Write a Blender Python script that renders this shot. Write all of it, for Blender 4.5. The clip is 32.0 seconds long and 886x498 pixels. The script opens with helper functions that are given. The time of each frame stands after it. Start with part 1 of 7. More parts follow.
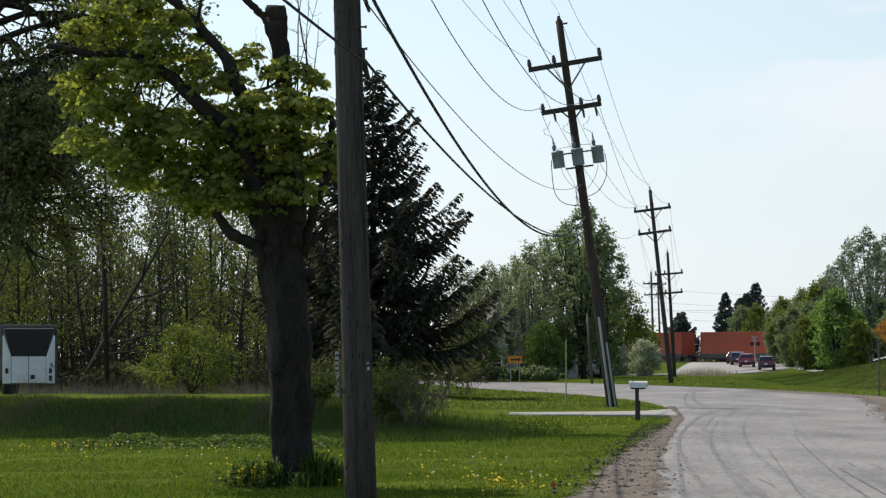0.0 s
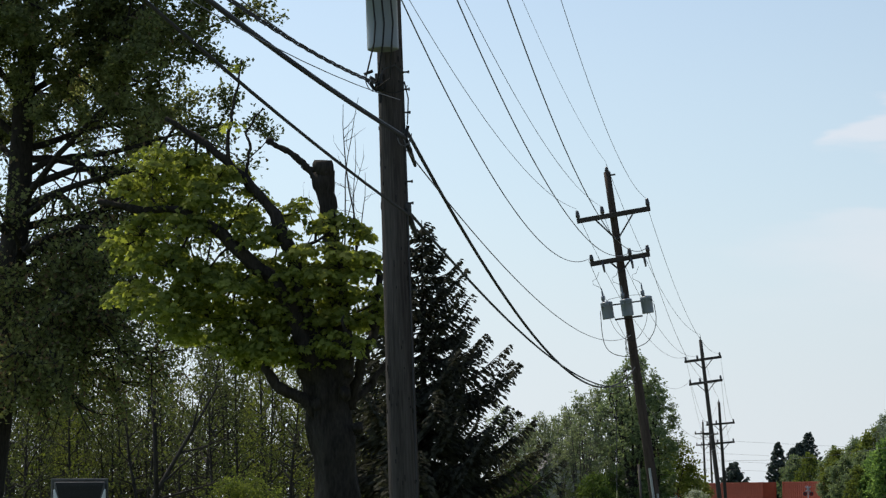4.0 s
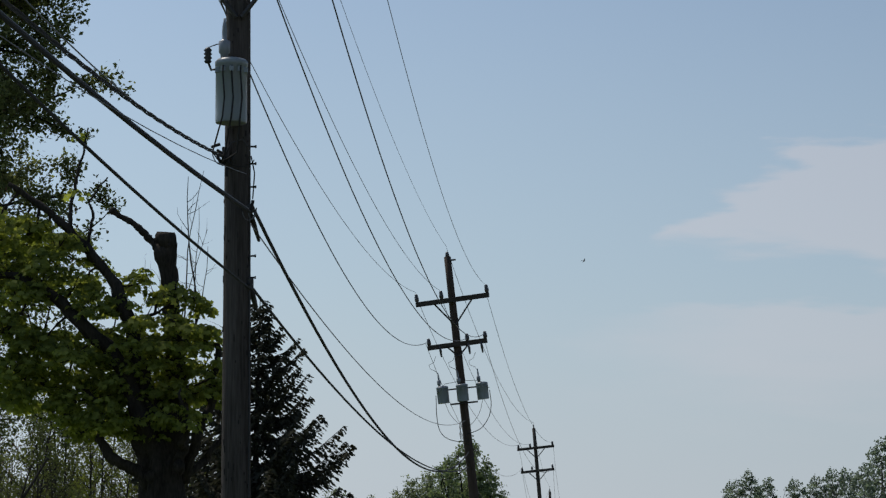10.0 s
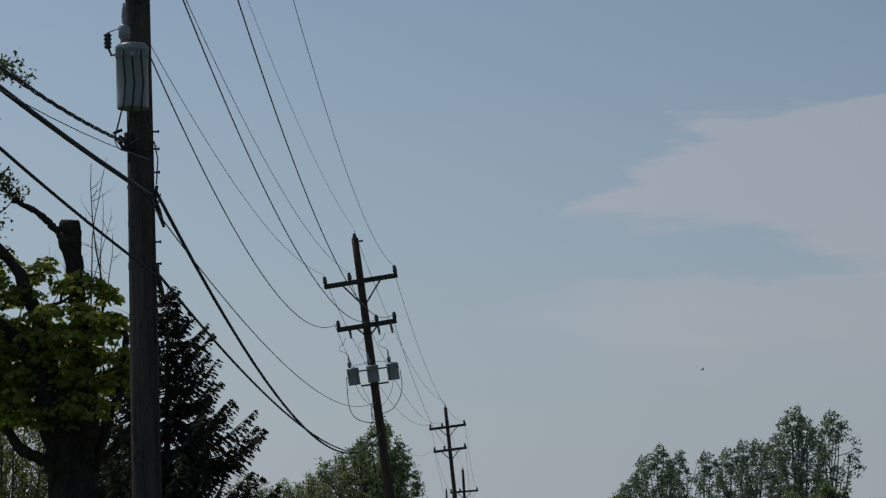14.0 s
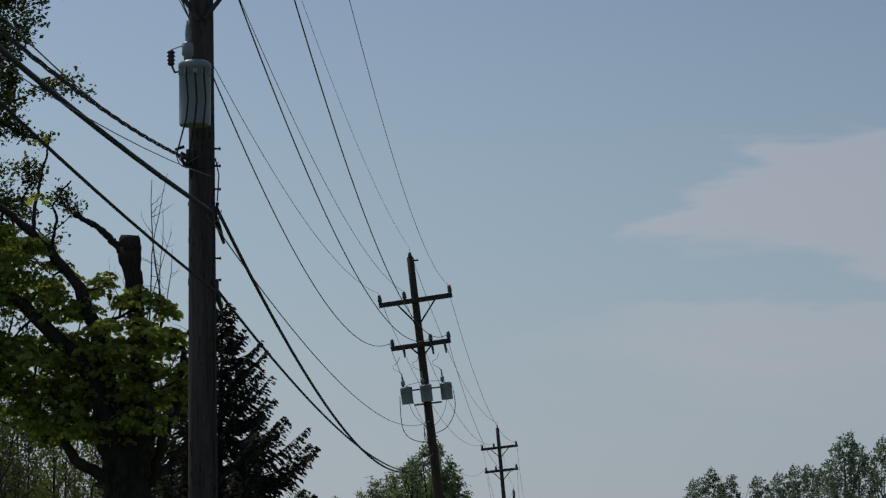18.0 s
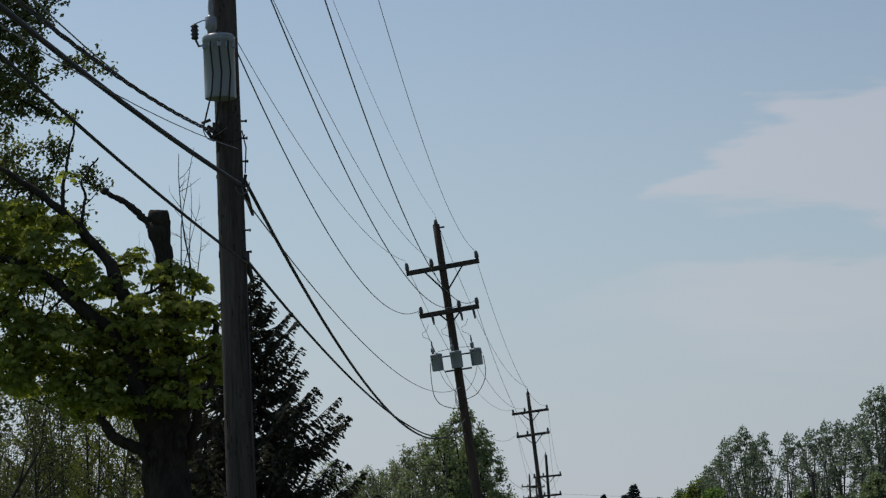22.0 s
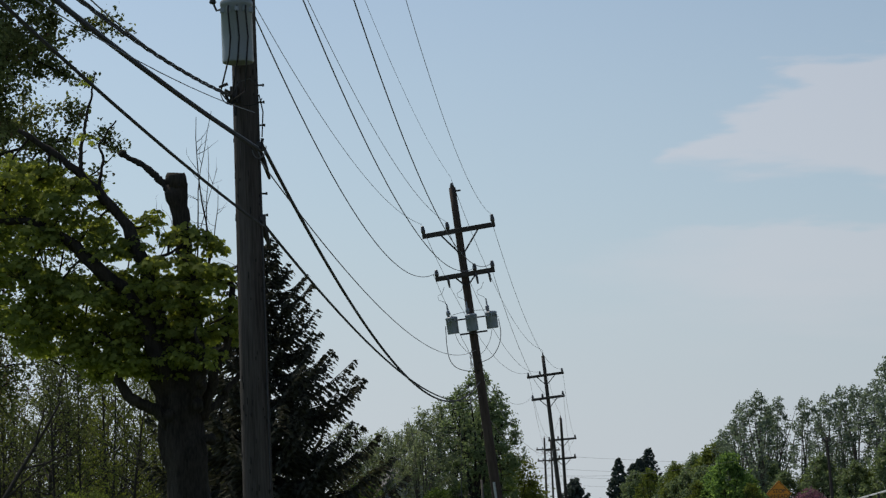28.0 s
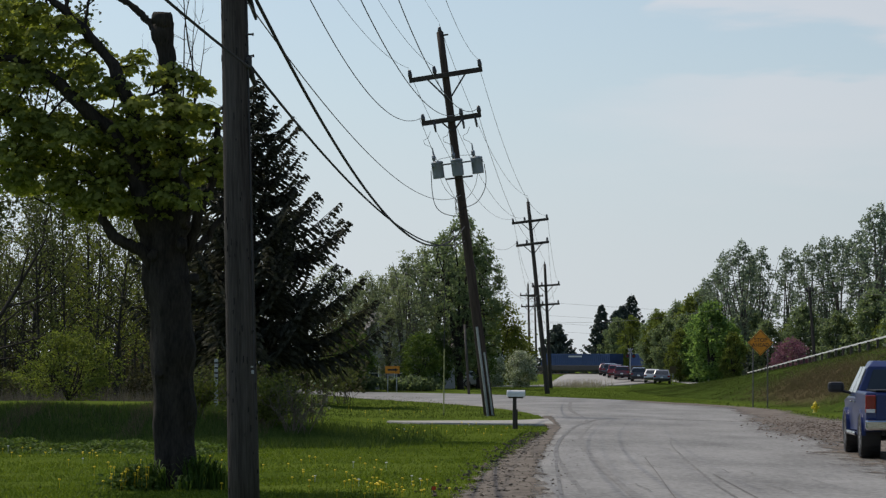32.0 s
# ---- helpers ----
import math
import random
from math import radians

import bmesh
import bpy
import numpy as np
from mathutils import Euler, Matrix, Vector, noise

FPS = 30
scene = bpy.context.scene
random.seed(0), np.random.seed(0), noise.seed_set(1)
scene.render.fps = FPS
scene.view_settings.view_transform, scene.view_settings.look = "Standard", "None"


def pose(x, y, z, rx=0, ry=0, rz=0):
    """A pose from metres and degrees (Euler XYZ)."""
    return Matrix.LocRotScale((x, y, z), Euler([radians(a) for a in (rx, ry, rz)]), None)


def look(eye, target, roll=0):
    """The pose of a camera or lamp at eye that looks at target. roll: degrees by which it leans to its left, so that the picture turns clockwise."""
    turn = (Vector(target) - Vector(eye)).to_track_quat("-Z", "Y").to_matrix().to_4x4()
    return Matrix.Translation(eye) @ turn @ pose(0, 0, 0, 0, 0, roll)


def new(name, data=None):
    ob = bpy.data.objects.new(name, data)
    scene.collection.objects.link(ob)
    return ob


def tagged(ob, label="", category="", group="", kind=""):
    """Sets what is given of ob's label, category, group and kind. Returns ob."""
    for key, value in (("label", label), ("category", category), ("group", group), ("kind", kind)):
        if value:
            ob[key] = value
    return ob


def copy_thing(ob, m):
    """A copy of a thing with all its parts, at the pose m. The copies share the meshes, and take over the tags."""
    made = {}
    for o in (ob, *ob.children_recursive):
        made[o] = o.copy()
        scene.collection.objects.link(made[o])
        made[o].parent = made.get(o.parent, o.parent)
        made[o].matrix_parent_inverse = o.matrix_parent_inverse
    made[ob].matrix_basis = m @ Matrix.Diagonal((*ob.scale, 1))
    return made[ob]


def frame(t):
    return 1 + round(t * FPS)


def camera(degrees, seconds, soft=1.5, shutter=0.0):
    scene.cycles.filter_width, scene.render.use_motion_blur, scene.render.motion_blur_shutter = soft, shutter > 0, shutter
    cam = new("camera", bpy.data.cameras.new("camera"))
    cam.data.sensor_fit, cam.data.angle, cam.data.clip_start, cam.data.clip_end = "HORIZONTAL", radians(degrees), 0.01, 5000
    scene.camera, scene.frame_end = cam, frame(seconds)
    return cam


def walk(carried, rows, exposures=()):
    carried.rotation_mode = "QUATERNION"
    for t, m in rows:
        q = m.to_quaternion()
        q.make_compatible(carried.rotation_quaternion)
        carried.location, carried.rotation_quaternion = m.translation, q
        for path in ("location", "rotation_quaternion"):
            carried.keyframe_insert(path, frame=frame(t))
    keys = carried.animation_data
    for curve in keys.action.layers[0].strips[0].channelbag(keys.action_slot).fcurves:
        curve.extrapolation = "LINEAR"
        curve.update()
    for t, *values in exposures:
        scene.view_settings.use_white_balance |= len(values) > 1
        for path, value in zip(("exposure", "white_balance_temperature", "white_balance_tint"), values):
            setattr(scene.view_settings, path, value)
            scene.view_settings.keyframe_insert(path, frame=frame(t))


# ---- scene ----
cam = camera(19.0, 32.0, soft=1.3)
PATH = [
    (0, (-0.000, 0.056, 1.691), (0.003, 20.040, 2.508), -0.04),
    (0.5, (-0.016, 0.126, 1.713), (0.016, 20.099, 2.763), 0.52),
    (1, (0.012, -0.098, 1.669), (-0.040, 19.868, 2.844), 0.21),
    (1.5, (0.021, -0.122, 1.700), (-0.070, 19.844, 2.866), -0.44),
    (2, (0.016, -0.112, 1.703), (-0.057, 19.853, 2.888), -0.00),
    (2.5, (0.022, -0.114, 1.692), (-0.146, 19.835, 3.108), -0.09),
    (3, (0.039, -0.101, 1.709), (-0.175, 19.849, 3.098), -0.99),
    (3.5, (0.047, -0.037, 1.720), (-0.327, 19.885, 3.442), -0.30),
    (5.5, (0.036, -0.112, 1.658), (-0.213, 19.774, 3.783), -0.80),
    (6, (0.016, -0.074, 1.680), (0.098, 19.820, 3.732), -0.73),
    (6.5, (0.026, -0.064, 1.667), (0.499, 19.803, 3.920), -0.01),
    (7, (0.016, 0.057, 1.681), (0.701, 19.915, 3.963), 0.92),
    (7.5, (0.025, 0.028, 1.676), (0.755, 19.883, 3.967), 0.76),
    (8, (0.027, 0.011, 1.673), (1.126, 19.834, 4.095), 0.86),
    (8.5, (0.021, 0.026, 1.674), (1.039, 19.851, 4.111), 1.19),
    (9, (0.020, 0.122, 1.686), (0.938, 19.950, 4.134), 0.75),
    (9.5, (0.003, 0.043, 1.674), (0.803, 19.863, 4.232), 0.99),
    (10, (-0.001, -0.078, 1.652), (0.840, 19.736, 4.243), 1.37),
    (10.5, (-0.011, -0.071, 1.660), (1.005, 19.738, 4.225), 0.93),
    (11, (0.005, -0.043, 1.659), (1.099, 19.770, 4.153), 0.88),
    (11.5, (0.005, -0.036, 1.657), (1.125, 19.777, 4.140), 0.90),
    (12, (-0.001, 0.031, 1.669), (1.188, 19.848, 4.091), 0.27),
    (12.5, (0.011, 0.009, 1.673), (1.297, 19.819, 4.105), 0.26),
    (13, (0.008, 0.030, 1.669), (1.345, 19.825, 4.190), 0.47),
    (13.5, (0.016, -0.011, 1.673), (1.379, 19.781, 4.205), 0.41),
    (14, (0.016, 0.048, 1.670), (1.555, 19.838, 4.120), -0.22),
    (14.5, (0.016, 0.166, 1.691), (1.585, 19.949, 4.173), 0.26),
    (16.5, (0.018, 0.086, 1.685), (1.309, 19.881, 4.229), 0.52),
    (17, (0.011, 0.078, 1.690), (1.255, 19.875, 4.244), 0.57),
    (17.5, (-0.001, 0.045, 1.678), (1.161, 19.851, 4.202), 0.58),
    (18, (-0.047, -0.055, 1.656), (1.086, 19.743, 4.255), 0.76),
    (18.5, (-0.067, -0.215, 1.625), (1.303, 19.569, 4.219), -0.20),
    (19, (-0.075, -0.271, 1.628), (0.868, 19.559, 4.053), 0.12),
    (19.5, (-0.094, -0.221, 1.631), (0.829, 19.584, 4.261), 0.74),
    (20, (-0.090, -0.266, 1.626), (0.810, 19.543, 4.239), 0.23),
    (20.5, (-0.095, -0.369, 1.609), (0.790, 19.446, 4.176), 0.01),
    (21, (-0.097, -0.255, 1.626), (0.752, 19.580, 4.052), 0.41),
    (21.5, (-0.097, -0.175, 1.627), (0.722, 19.673, 3.945), -0.15),
    (22, (-0.102, -0.151, 1.625), (0.846, 19.688, 3.977), -0.94),
    (22.5, (-0.089, -0.271, 1.608), (0.901, 19.557, 4.031), -0.57),
    (23, (-0.095, -0.230, 1.626), (0.724, 19.642, 3.735), 0.24),
    (23.5, (-0.088, -0.296, 1.611), (0.710, 19.588, 3.607), -0.65),
    (24, (-0.092, -0.310, 1.601), (0.717, 19.551, 3.817), -0.46),
    (24.5, (-0.101, -0.323, 1.608), (0.650, 19.530, 3.916), -0.05),
    (26.5, (-0.105, -0.351, 1.623), (0.610, 19.499, 3.965), -0.97),
    (27, (-0.093, -0.432, 1.592), (0.622, 19.446, 3.676), -1.20),
    (27.5, (-0.106, -0.341, 1.622), (0.652, 19.537, 3.695), -0.84),
    (28, (-0.095, -0.360, 1.621), (0.727, 19.515, 3.694), -0.56),
    (28.5, (-0.088, -0.402, 1.602), (0.715, 19.483, 3.593), -0.87),
    (29, (-0.087, -0.424, 1.597), (0.770, 19.461, 3.562), -1.68),
    (29.5, (-0.071, -0.569, 1.583), (0.832, 19.313, 3.554), -1.38),
    (30, (-0.092, -0.400, 1.602), (0.649, 19.485, 3.614), -1.10),
    (30.5, (-0.077, -0.414, 1.605), (0.612, 19.491, 3.421), -1.61),
    (31, (-0.082, -0.488, 1.592), (0.578, 19.418, 3.412), -1.34),
    (31.5, (-0.075, -0.572, 1.593), (0.656, 19.359, 3.087), 0.25),
    (32, (-0.083, -0.367, 1.612), (0.847, 19.591, 2.516), 0.32),
]

EXPOSURES = [(0, 0.12, 6850, 10), (1, 0.08, 6800, 10), (2, 0.03, 6750, 10), (3, -0.03, 6700, 10), (6, -0.32, 6550, 10), (7, -0.5, 6500, 10), (9, -0.62, 6450, 10), (11, -0.72, 6420, 10), (13, -0.95, 6400, 10), (14, -1.12, 6400, 10), (17, -1.14, 6400, 10), (18, -1.06, 6400, 10), (19, -0.94, 6420, 10), (20, -0.72, 6450, 10), (21, -0.70, 6480, 10), (22, -0.72, 6500, 10), (23, -0.69, 6500, 10), (24, -0.55, 6500, 10), (28, -0.55, 6520, 10), (30, -0.55, 6550, 10), (31, -0.46, 6600, 10), (32, -0.34, 6680, 10)]
walk(cam, [(t, look(eye, target, roll)) for t, eye, target, roll in PATH], EXPOSURES)

# ---------- world and sun ----------
SUN_EL, SUN_AZ = 56.0, -44.0  # height, and turn from straight ahead (+y) towards +x, in degrees
world = bpy.data.worlds.new("sky")
scene.world = world
world.use_nodes = True
wn, wl = world.node_tree.nodes, world.node_tree.links
wn.clear()
w_out = wn.new("ShaderNodeOutputWorld")
w_bg = wn.new("ShaderNodeBackground")
w_bg.inputs["Strength"].default_value = 0.145
w_sky = wn.new("ShaderNodeTexSky")
w_sky.sky_type = "NISHITA"
w_sky.sun_disc = False
w_sky.sun_elevation = radians(SUN_EL)
w_sky.sun_rotation = radians(SUN_AZ)
w_sky.air_density, w_sky.dust_density, w_sky.ozone_density = 1.0, 1.2, 1.6
# pale haze low down, and two thin clouds on the right, in the direction of view
w_tc = wn.new("ShaderNodeTexCoord")
w_sep = wn.new("ShaderNodeSeparateXYZ")
wl.new(w_tc.outputs["Generated"], w_sep.inputs[0])


def w_math(op, a, b=0.0, c=0.0):
    n = wn.new("ShaderNodeMath")
    n.operation = op
    for k, v in enumerate((a, b, c)):
        if isinstance(v, (int, float)):
            n.inputs[k].default_value = v
        else:
            wl.new(v, n.inputs[k])
    return n.outputs[0]


def w_step(v, lo, hi):
    n = wn.new("ShaderNodeMapRange")
    n.interpolation_type = "SMOOTHSTEP"
    wl.new(v, n.inputs["Value"])
    n.inputs["From Min"].default_value, n.inputs["From Max"].default_value = lo, hi
    return n.outputs[0]


def w_noise(scale, detail=5.0):
    m_, n = wn.new("ShaderNodeMapping"), wn.new("ShaderNodeTexNoise")
    m_.inputs["Scale"].default_value = scale
    n.inputs["Scale"].default_value, n.inputs["Detail"].default_value = 1.0, detail
    wl.new(w_tc.outputs["Generated"], m_.inputs["Vector"])
    wl.new(m_.outputs["Vector"], n.inputs["Vector"])
    return w_math("SUBTRACT", n.outputs["Fac"], 0.5)


def w_blend(fac, a, b):
    n = wn.new("ShaderNodeMixRGB")
    wl.new(fac, n.inputs[0])
    wl.new(a, n.inputs[1])
    n.inputs[2].default_value = (*b, 1)
    return n.outputs["Color"]


w_ahead = w_math("MAXIMUM", w_sep.outputs["Y"], 0.05)
w_u = w_math("MULTIPLY_ADD", w_noise((18, 18, 80), 6.0), 0.085, w_math("DIVIDE", w_sep.outputs["X"], w_ahead))
w_v = w_math("MULTIPLY_ADD", w_noise((24, 24, 140), 9.0), 0.026, w_math("DIVIDE", w_sep.outputs["Z"], w_ahead))
# the upper cloud: a wedge that points away from the sun's side, ragged along its slope
w_slope = w_step(w_math("MULTIPLY_ADD", w_v, -0.95, w_u), 0.000, 0.014)
w_roof = w_step(w_math("MULTIPLY_ADD", w_u, -0.15, w_v), 0.1525, 0.1465)
w_floor = w_step(w_math("MULTIPLY_ADD", w_math("MAXIMUM", w_math("SUBTRACT", w_u, 0.19), 0.0), 0.24, w_v), 0.128, 0.139)
w_one = w_math("MULTIPLY", w_math("MULTIPLY", w_slope, w_step(w_u, 0.8, 0.4)), w_math("MULTIPLY", w_roof, w_floor))
# the lower one: a fainter sheet under a level edge
w_two = w_math("MULTIPLY", w_step(w_u, 0.085, 0.17), w_math("MULTIPLY", w_step(w_math("MULTIPLY_ADD", w_u, -0.07, w_v), 0.1035, 0.0975), w_step(w_v, 0.055, 0.10)))
w_cloud = w_math("MULTIPLY_ADD", w_two, 0.42, w_math("MULTIPLY", w_one, 0.5))
w_haze = w_math("MULTIPLY", w_step(w_sep.outputs["Z"], 0.34, -0.04), 0.92)
w_color = w_blend(w_haze, w_sky.outputs["Color"], (4.75, 5.95, 6.9))
w_color = w_blend(w_math("MULTIPLY", w_step(w_sep.outputs["Z"], 0.13, 0.0), 0.85), w_color, (5.5, 5.92, 6.28))
w_color = w_blend(w_cloud, w_color, (6.5, 6.45, 6.9))
# brighter towards the sun's side
w_side = wn.new("ShaderNodeMapRange")
wl.new(w_sep.outputs["X"], w_side.inputs["Value"])
for w_key, w_val in (("From Min", -0.6), ("From Max", 0.6), ("To Min", 1.27), ("To Max", 0.77)):
    w_side.inputs[w_key].default_value = w_val
w_mul = wn.new("ShaderNodeVectorMath")
w_mul.operation = "SCALE"
wl.new(w_color, w_mul.inputs[0])
wl.new(w_side.outputs[0], w_mul.inputs["Scale"])
wl.new(w_mul.outputs[0], w_bg.inputs["Color"])
wl.new(w_bg.outputs["Background"], w_out.inputs["Surface"])

sun = new("sun", bpy.data.lights.new("sun", "SUN"))
sun.data.energy, sun.data.angle, sun.data.color = 3.7, radians(0.6), (1.0, 0.92, 0.79)
_el, _az = radians(SUN_EL), radians(SUN_AZ)
SUN_WAY = Vector((math.sin(_az) * math.cos(_el), math.cos(_az) * math.cos(_el), math.sin(_el)))
sun.matrix_world = look(SUN_WAY * 100, (0, 0, 0))

# ---------- materials ----------
def node_mat(name):
    m = bpy.data.materials.new(name)
    m.use_nodes = True
    return m, m.node_tree.nodes, m.node_tree.links, m.node_tree.nodes["Principled BSDF"]


def ramp(nodes, stops):
    r = nodes.new("ShaderNodeValToRGB")
    while len(r.color_ramp.elements) < len(stops):
        r.color_ramp.elements.new(0.5)
    for e, (p, c) in zip(r.color_ramp.elements, stops):
        e.position, e.color = p, (*c, 1)
    return r


def surface(name, dark, light, fine=8.0, coarse=0.6, rough=0.8, metal=0.0, bump=0.2, stretch=(1, 1, 1), spots=0.5, vary=0.0, shine=0.15):
    """Two scales of noise between a dark and a light tone, with bump; vary: a difference from piece to piece."""
    m, n, l, p = node_mat(name)
    tc, mp = n.new("ShaderNodeTexCoord"), n.new("ShaderNodeMapping")
    mp.inputs["Scale"].default_value = stretch
    l.new(tc.outputs["Object"], mp.inputs["Vector"])
    a, b = n.new("ShaderNodeTexNoise"), n.new("ShaderNodeTexNoise")
    a.inputs["Scale"].default_value, a.inputs["Detail"].default_value = fine, 6
    b.inputs["Scale"].default_value, b.inputs["Detail"].default_value = coarse, 4
    for t in (a, b):
        l.new(mp.outputs["Vector"], t.inputs["Vector"])
    mix = n.new("ShaderNodeMath")
    mix.operation = "MULTIPLY_ADD"
    mix.inputs[1].default_value = spots
    mul = n.new("ShaderNodeMath")
    mul.operation = "MULTIPLY"
    mul.inputs[1].default_value = 1 - spots
    l.new(b.outputs["Fac"], mix.inputs[0])
    l.new(a.outputs["Fac"], mul.inputs[0])
    l.new(mul.outputs[0], mix.inputs[2])
    fac = mix.outputs[0]
    if vary:
        info = n.new("ShaderNodeObjectInfo")
        v = n.new("ShaderNodeMath")
        v.operation = "MULTIPLY_ADD"
        v.inputs[1].default_value = vary
        l.new(info.outputs["Random"], v.inputs[0])
        l.new(fac, v.inputs[2])
        fac = v.outputs[0]
    r = ramp(n, [(0.32, dark), (0.68, light)])
    l.new(fac, r.inputs["Fac"])
    color = r.outputs["Color"]
    l.new(color, p.inputs["Base Color"])
    p.inputs["Roughness"].default_value, p.inputs["Metallic"].default_value = rough, metal
    p.inputs["Specular IOR Level"].default_value = shine if rough > 0.7 else 0.4
    if bump:
        bp = n.new("ShaderNodeBump")
        bp.inputs["Strength"].default_value, bp.inputs["Distance"].default_value = bump, 0.02
        l.new(a.outputs["Fac"], bp.inputs["Height"])
        l.new(bp.outputs["Normal"], p.inputs["Normal"])
    return m


def fading(m):
    """Lets a sheet of gravel thin out towards its edges, where its "edge" value falls to 0."""
    n, l = m.node_tree.nodes, m.node_tree.links
    at, tc, mp, noise = n.new("ShaderNodeAttribute"), n.new("ShaderNodeTexCoord"), n.new("ShaderNodeMapping"), n.new("ShaderNodeTexNoise")
    at.attribute_name = "edge"
    mp.inputs["Scale"].default_value = (4.0, 0.7, 1)
    noise.inputs["Scale"].default_value, noise.inputs["Detail"].default_value, noise.inputs["Roughness"].default_value = 1.0, 8, 0.75
    l.new(tc.outputs["Object"], mp.inputs["Vector"])
    l.new(mp.outputs["Vector"], noise.inputs["Vector"])
    add, cut, x, clear = n.new("ShaderNodeMath"), n.new("ShaderNodeMapRange"), n.new("ShaderNodeMixShader"), n.new("ShaderNodeBsdfTransparent")
    l.new(at.outputs["Fac"], add.inputs[0])
    sharp = n.new("ShaderNodeMath")
    sharp.operation = "MULTIPLY_ADD"
    sharp.inputs[1].default_value, sharp.inputs[2].default_value = 1.9, -0.45
    l.new(noise.outputs["Fac"], sharp.inputs[0])
    l.new(sharp.outputs[0], add.inputs[1])
    l.new(add.outputs[0], cut.inputs["Value"])
    cut.inputs["From Min"].default_value, cut.inputs["From Max"].default_value = 0.80, 1.05
    l.new(cut.outputs[0], x.inputs[0])
    l.new(clear.outputs[0], x.inputs[1])
    l.new(n["Principled BSDF"].outputs[0], x.inputs[2])
    l.new(x.outputs[0], n["Material Output"].inputs["Surface"])


def leafy(name, dark, light, glow, through_share=0.45, rough=0.7, shine=0.12):
    """Leaves: each a little different, letting some light through."""
    m, n, l, p = node_mat(name)
    g = n.new("ShaderNodeNewGeometry")
    r = ramp(n, [(0.0, dark), (1.0, light)])
    l.new(g.outputs["Random Per Island"], r.inputs["Fac"])
    l.new(r.outputs["Color"], p.inputs["Base Color"])
    p.inputs["Roughness"].default_value = rough
    p.inputs["Specular IOR Level"].default_value = shine
    t = n.new("ShaderNodeBsdfTranslucent")
    tm = n.new("ShaderNodeMixRGB")
    tm.blend_type = "MULTIPLY"
    tm.inputs[0].default_value = 1.0
    tm.inputs[2].default_value = (*glow, 1)
    l.new(r.outputs["Color"], tm.inputs[1])
    l.new(tm.outputs["Color"], t.inputs["Color"])
    x = n.new("ShaderNodeMixShader")
    x.inputs[0].default_value = through_share
    l.new(p.outputs["BSDF"], x.inputs[1])
    l.new(t.outputs["BSDF"], x.inputs[2])
    l.new(x.outputs["Shader"], n["Material Output"].inputs["Surface"])
    return m


def plain(name, color, rough=0.5, metal=0.0, coat=0.0):
    m, n, l, p = node_mat(name)
    tc, a = n.new("ShaderNodeTexCoord"), n.new("ShaderNodeTexNoise")
    a.inputs["Scale"].default_value, a.inputs["Detail"].default_value = 9.0, 5
    l.new(tc.outputs["Object"], a.inputs["Vector"])
    r = ramp(n, [(0.3, [c * 0.82 for c in color]), (0.7, [min(1, c * 1.1) for c in color])])
    l.new(a.outputs["Fac"], r.inputs["Fac"])
    l.new(r.outputs["Color"], p.inputs["Base Color"])
    p.inputs["Roughness"].default_value, p.inputs["Metallic"].default_value = rough, metal
    p.inputs["Coat Weight"].default_value = coat
    return m


def glass(name, tint):
    m, n, l, p = node_mat(name)
    p.inputs["Base Color"].default_value = (*tint, 1)
    p.inputs["Roughness"].default_value = 0.04
    p.inputs["Transmission Weight"].default_value = 0.3
    p.inputs["Specular IOR Level"].default_value = 0.3
    return m


M = {}
M["lawn"] = surface("lawn", (0.034, 0.058, 0.010), (0.105, 0.142, 0.025), 6.0, 0.22, 0.95, bump=0.5, spots=0.55, shine=0.0)
def turf(m):
    """Coarser duller grass on the embankment, and a patch where it has dried to brown."""
    n, l = m.node_tree.nodes, m.node_tree.links
    color = n["Principled BSDF"].inputs["Base Color"].links[0].from_socket
    tc = n.new("ShaderNodeTexCoord")
    for name, dark, light, scale in (("bank", (0.025, 0.044, 0.009), (0.066, 0.094, 0.020), 0.9), ("dry", (0.052, 0.042, 0.022), (0.118, 0.094, 0.052), 1.6)):
        at, noise, add, cut, mix = n.new("ShaderNodeAttribute"), n.new("ShaderNodeTexNoise"), n.new("ShaderNodeMath"), n.new("ShaderNodeMapRange"), n.new("ShaderNodeMixRGB")
        at.attribute_name = name
        noise.inputs["Scale"].default_value, noise.inputs["Detail"].default_value, noise.inputs["Roughness"].default_value = scale, 8, 0.7
        l.new(tc.outputs["Object"], noise.inputs["Vector"])
        l.new(at.outputs["Fac"], add.inputs[0])
        l.new(noise.outputs["Fac"], add.inputs[1])
        l.new(add.outputs[0], cut.inputs["Value"])
        cut.inputs["From Min"].default_value, cut.inputs["From Max"].default_value = 0.75, 1.2
        tone = ramp(n, [(0.32, dark), (0.68, light)])
        l.new(noise.outputs["Fac"], tone.inputs["Fac"])
        l.new(cut.outputs[0], mix.inputs[0])
        l.new(color, mix.inputs[1])
        l.new(tone.outputs["Color"], mix.inputs[2])
        color = mix.outputs["Color"]
    l.new(color, n["Principled BSDF"].inputs["Base Color"])


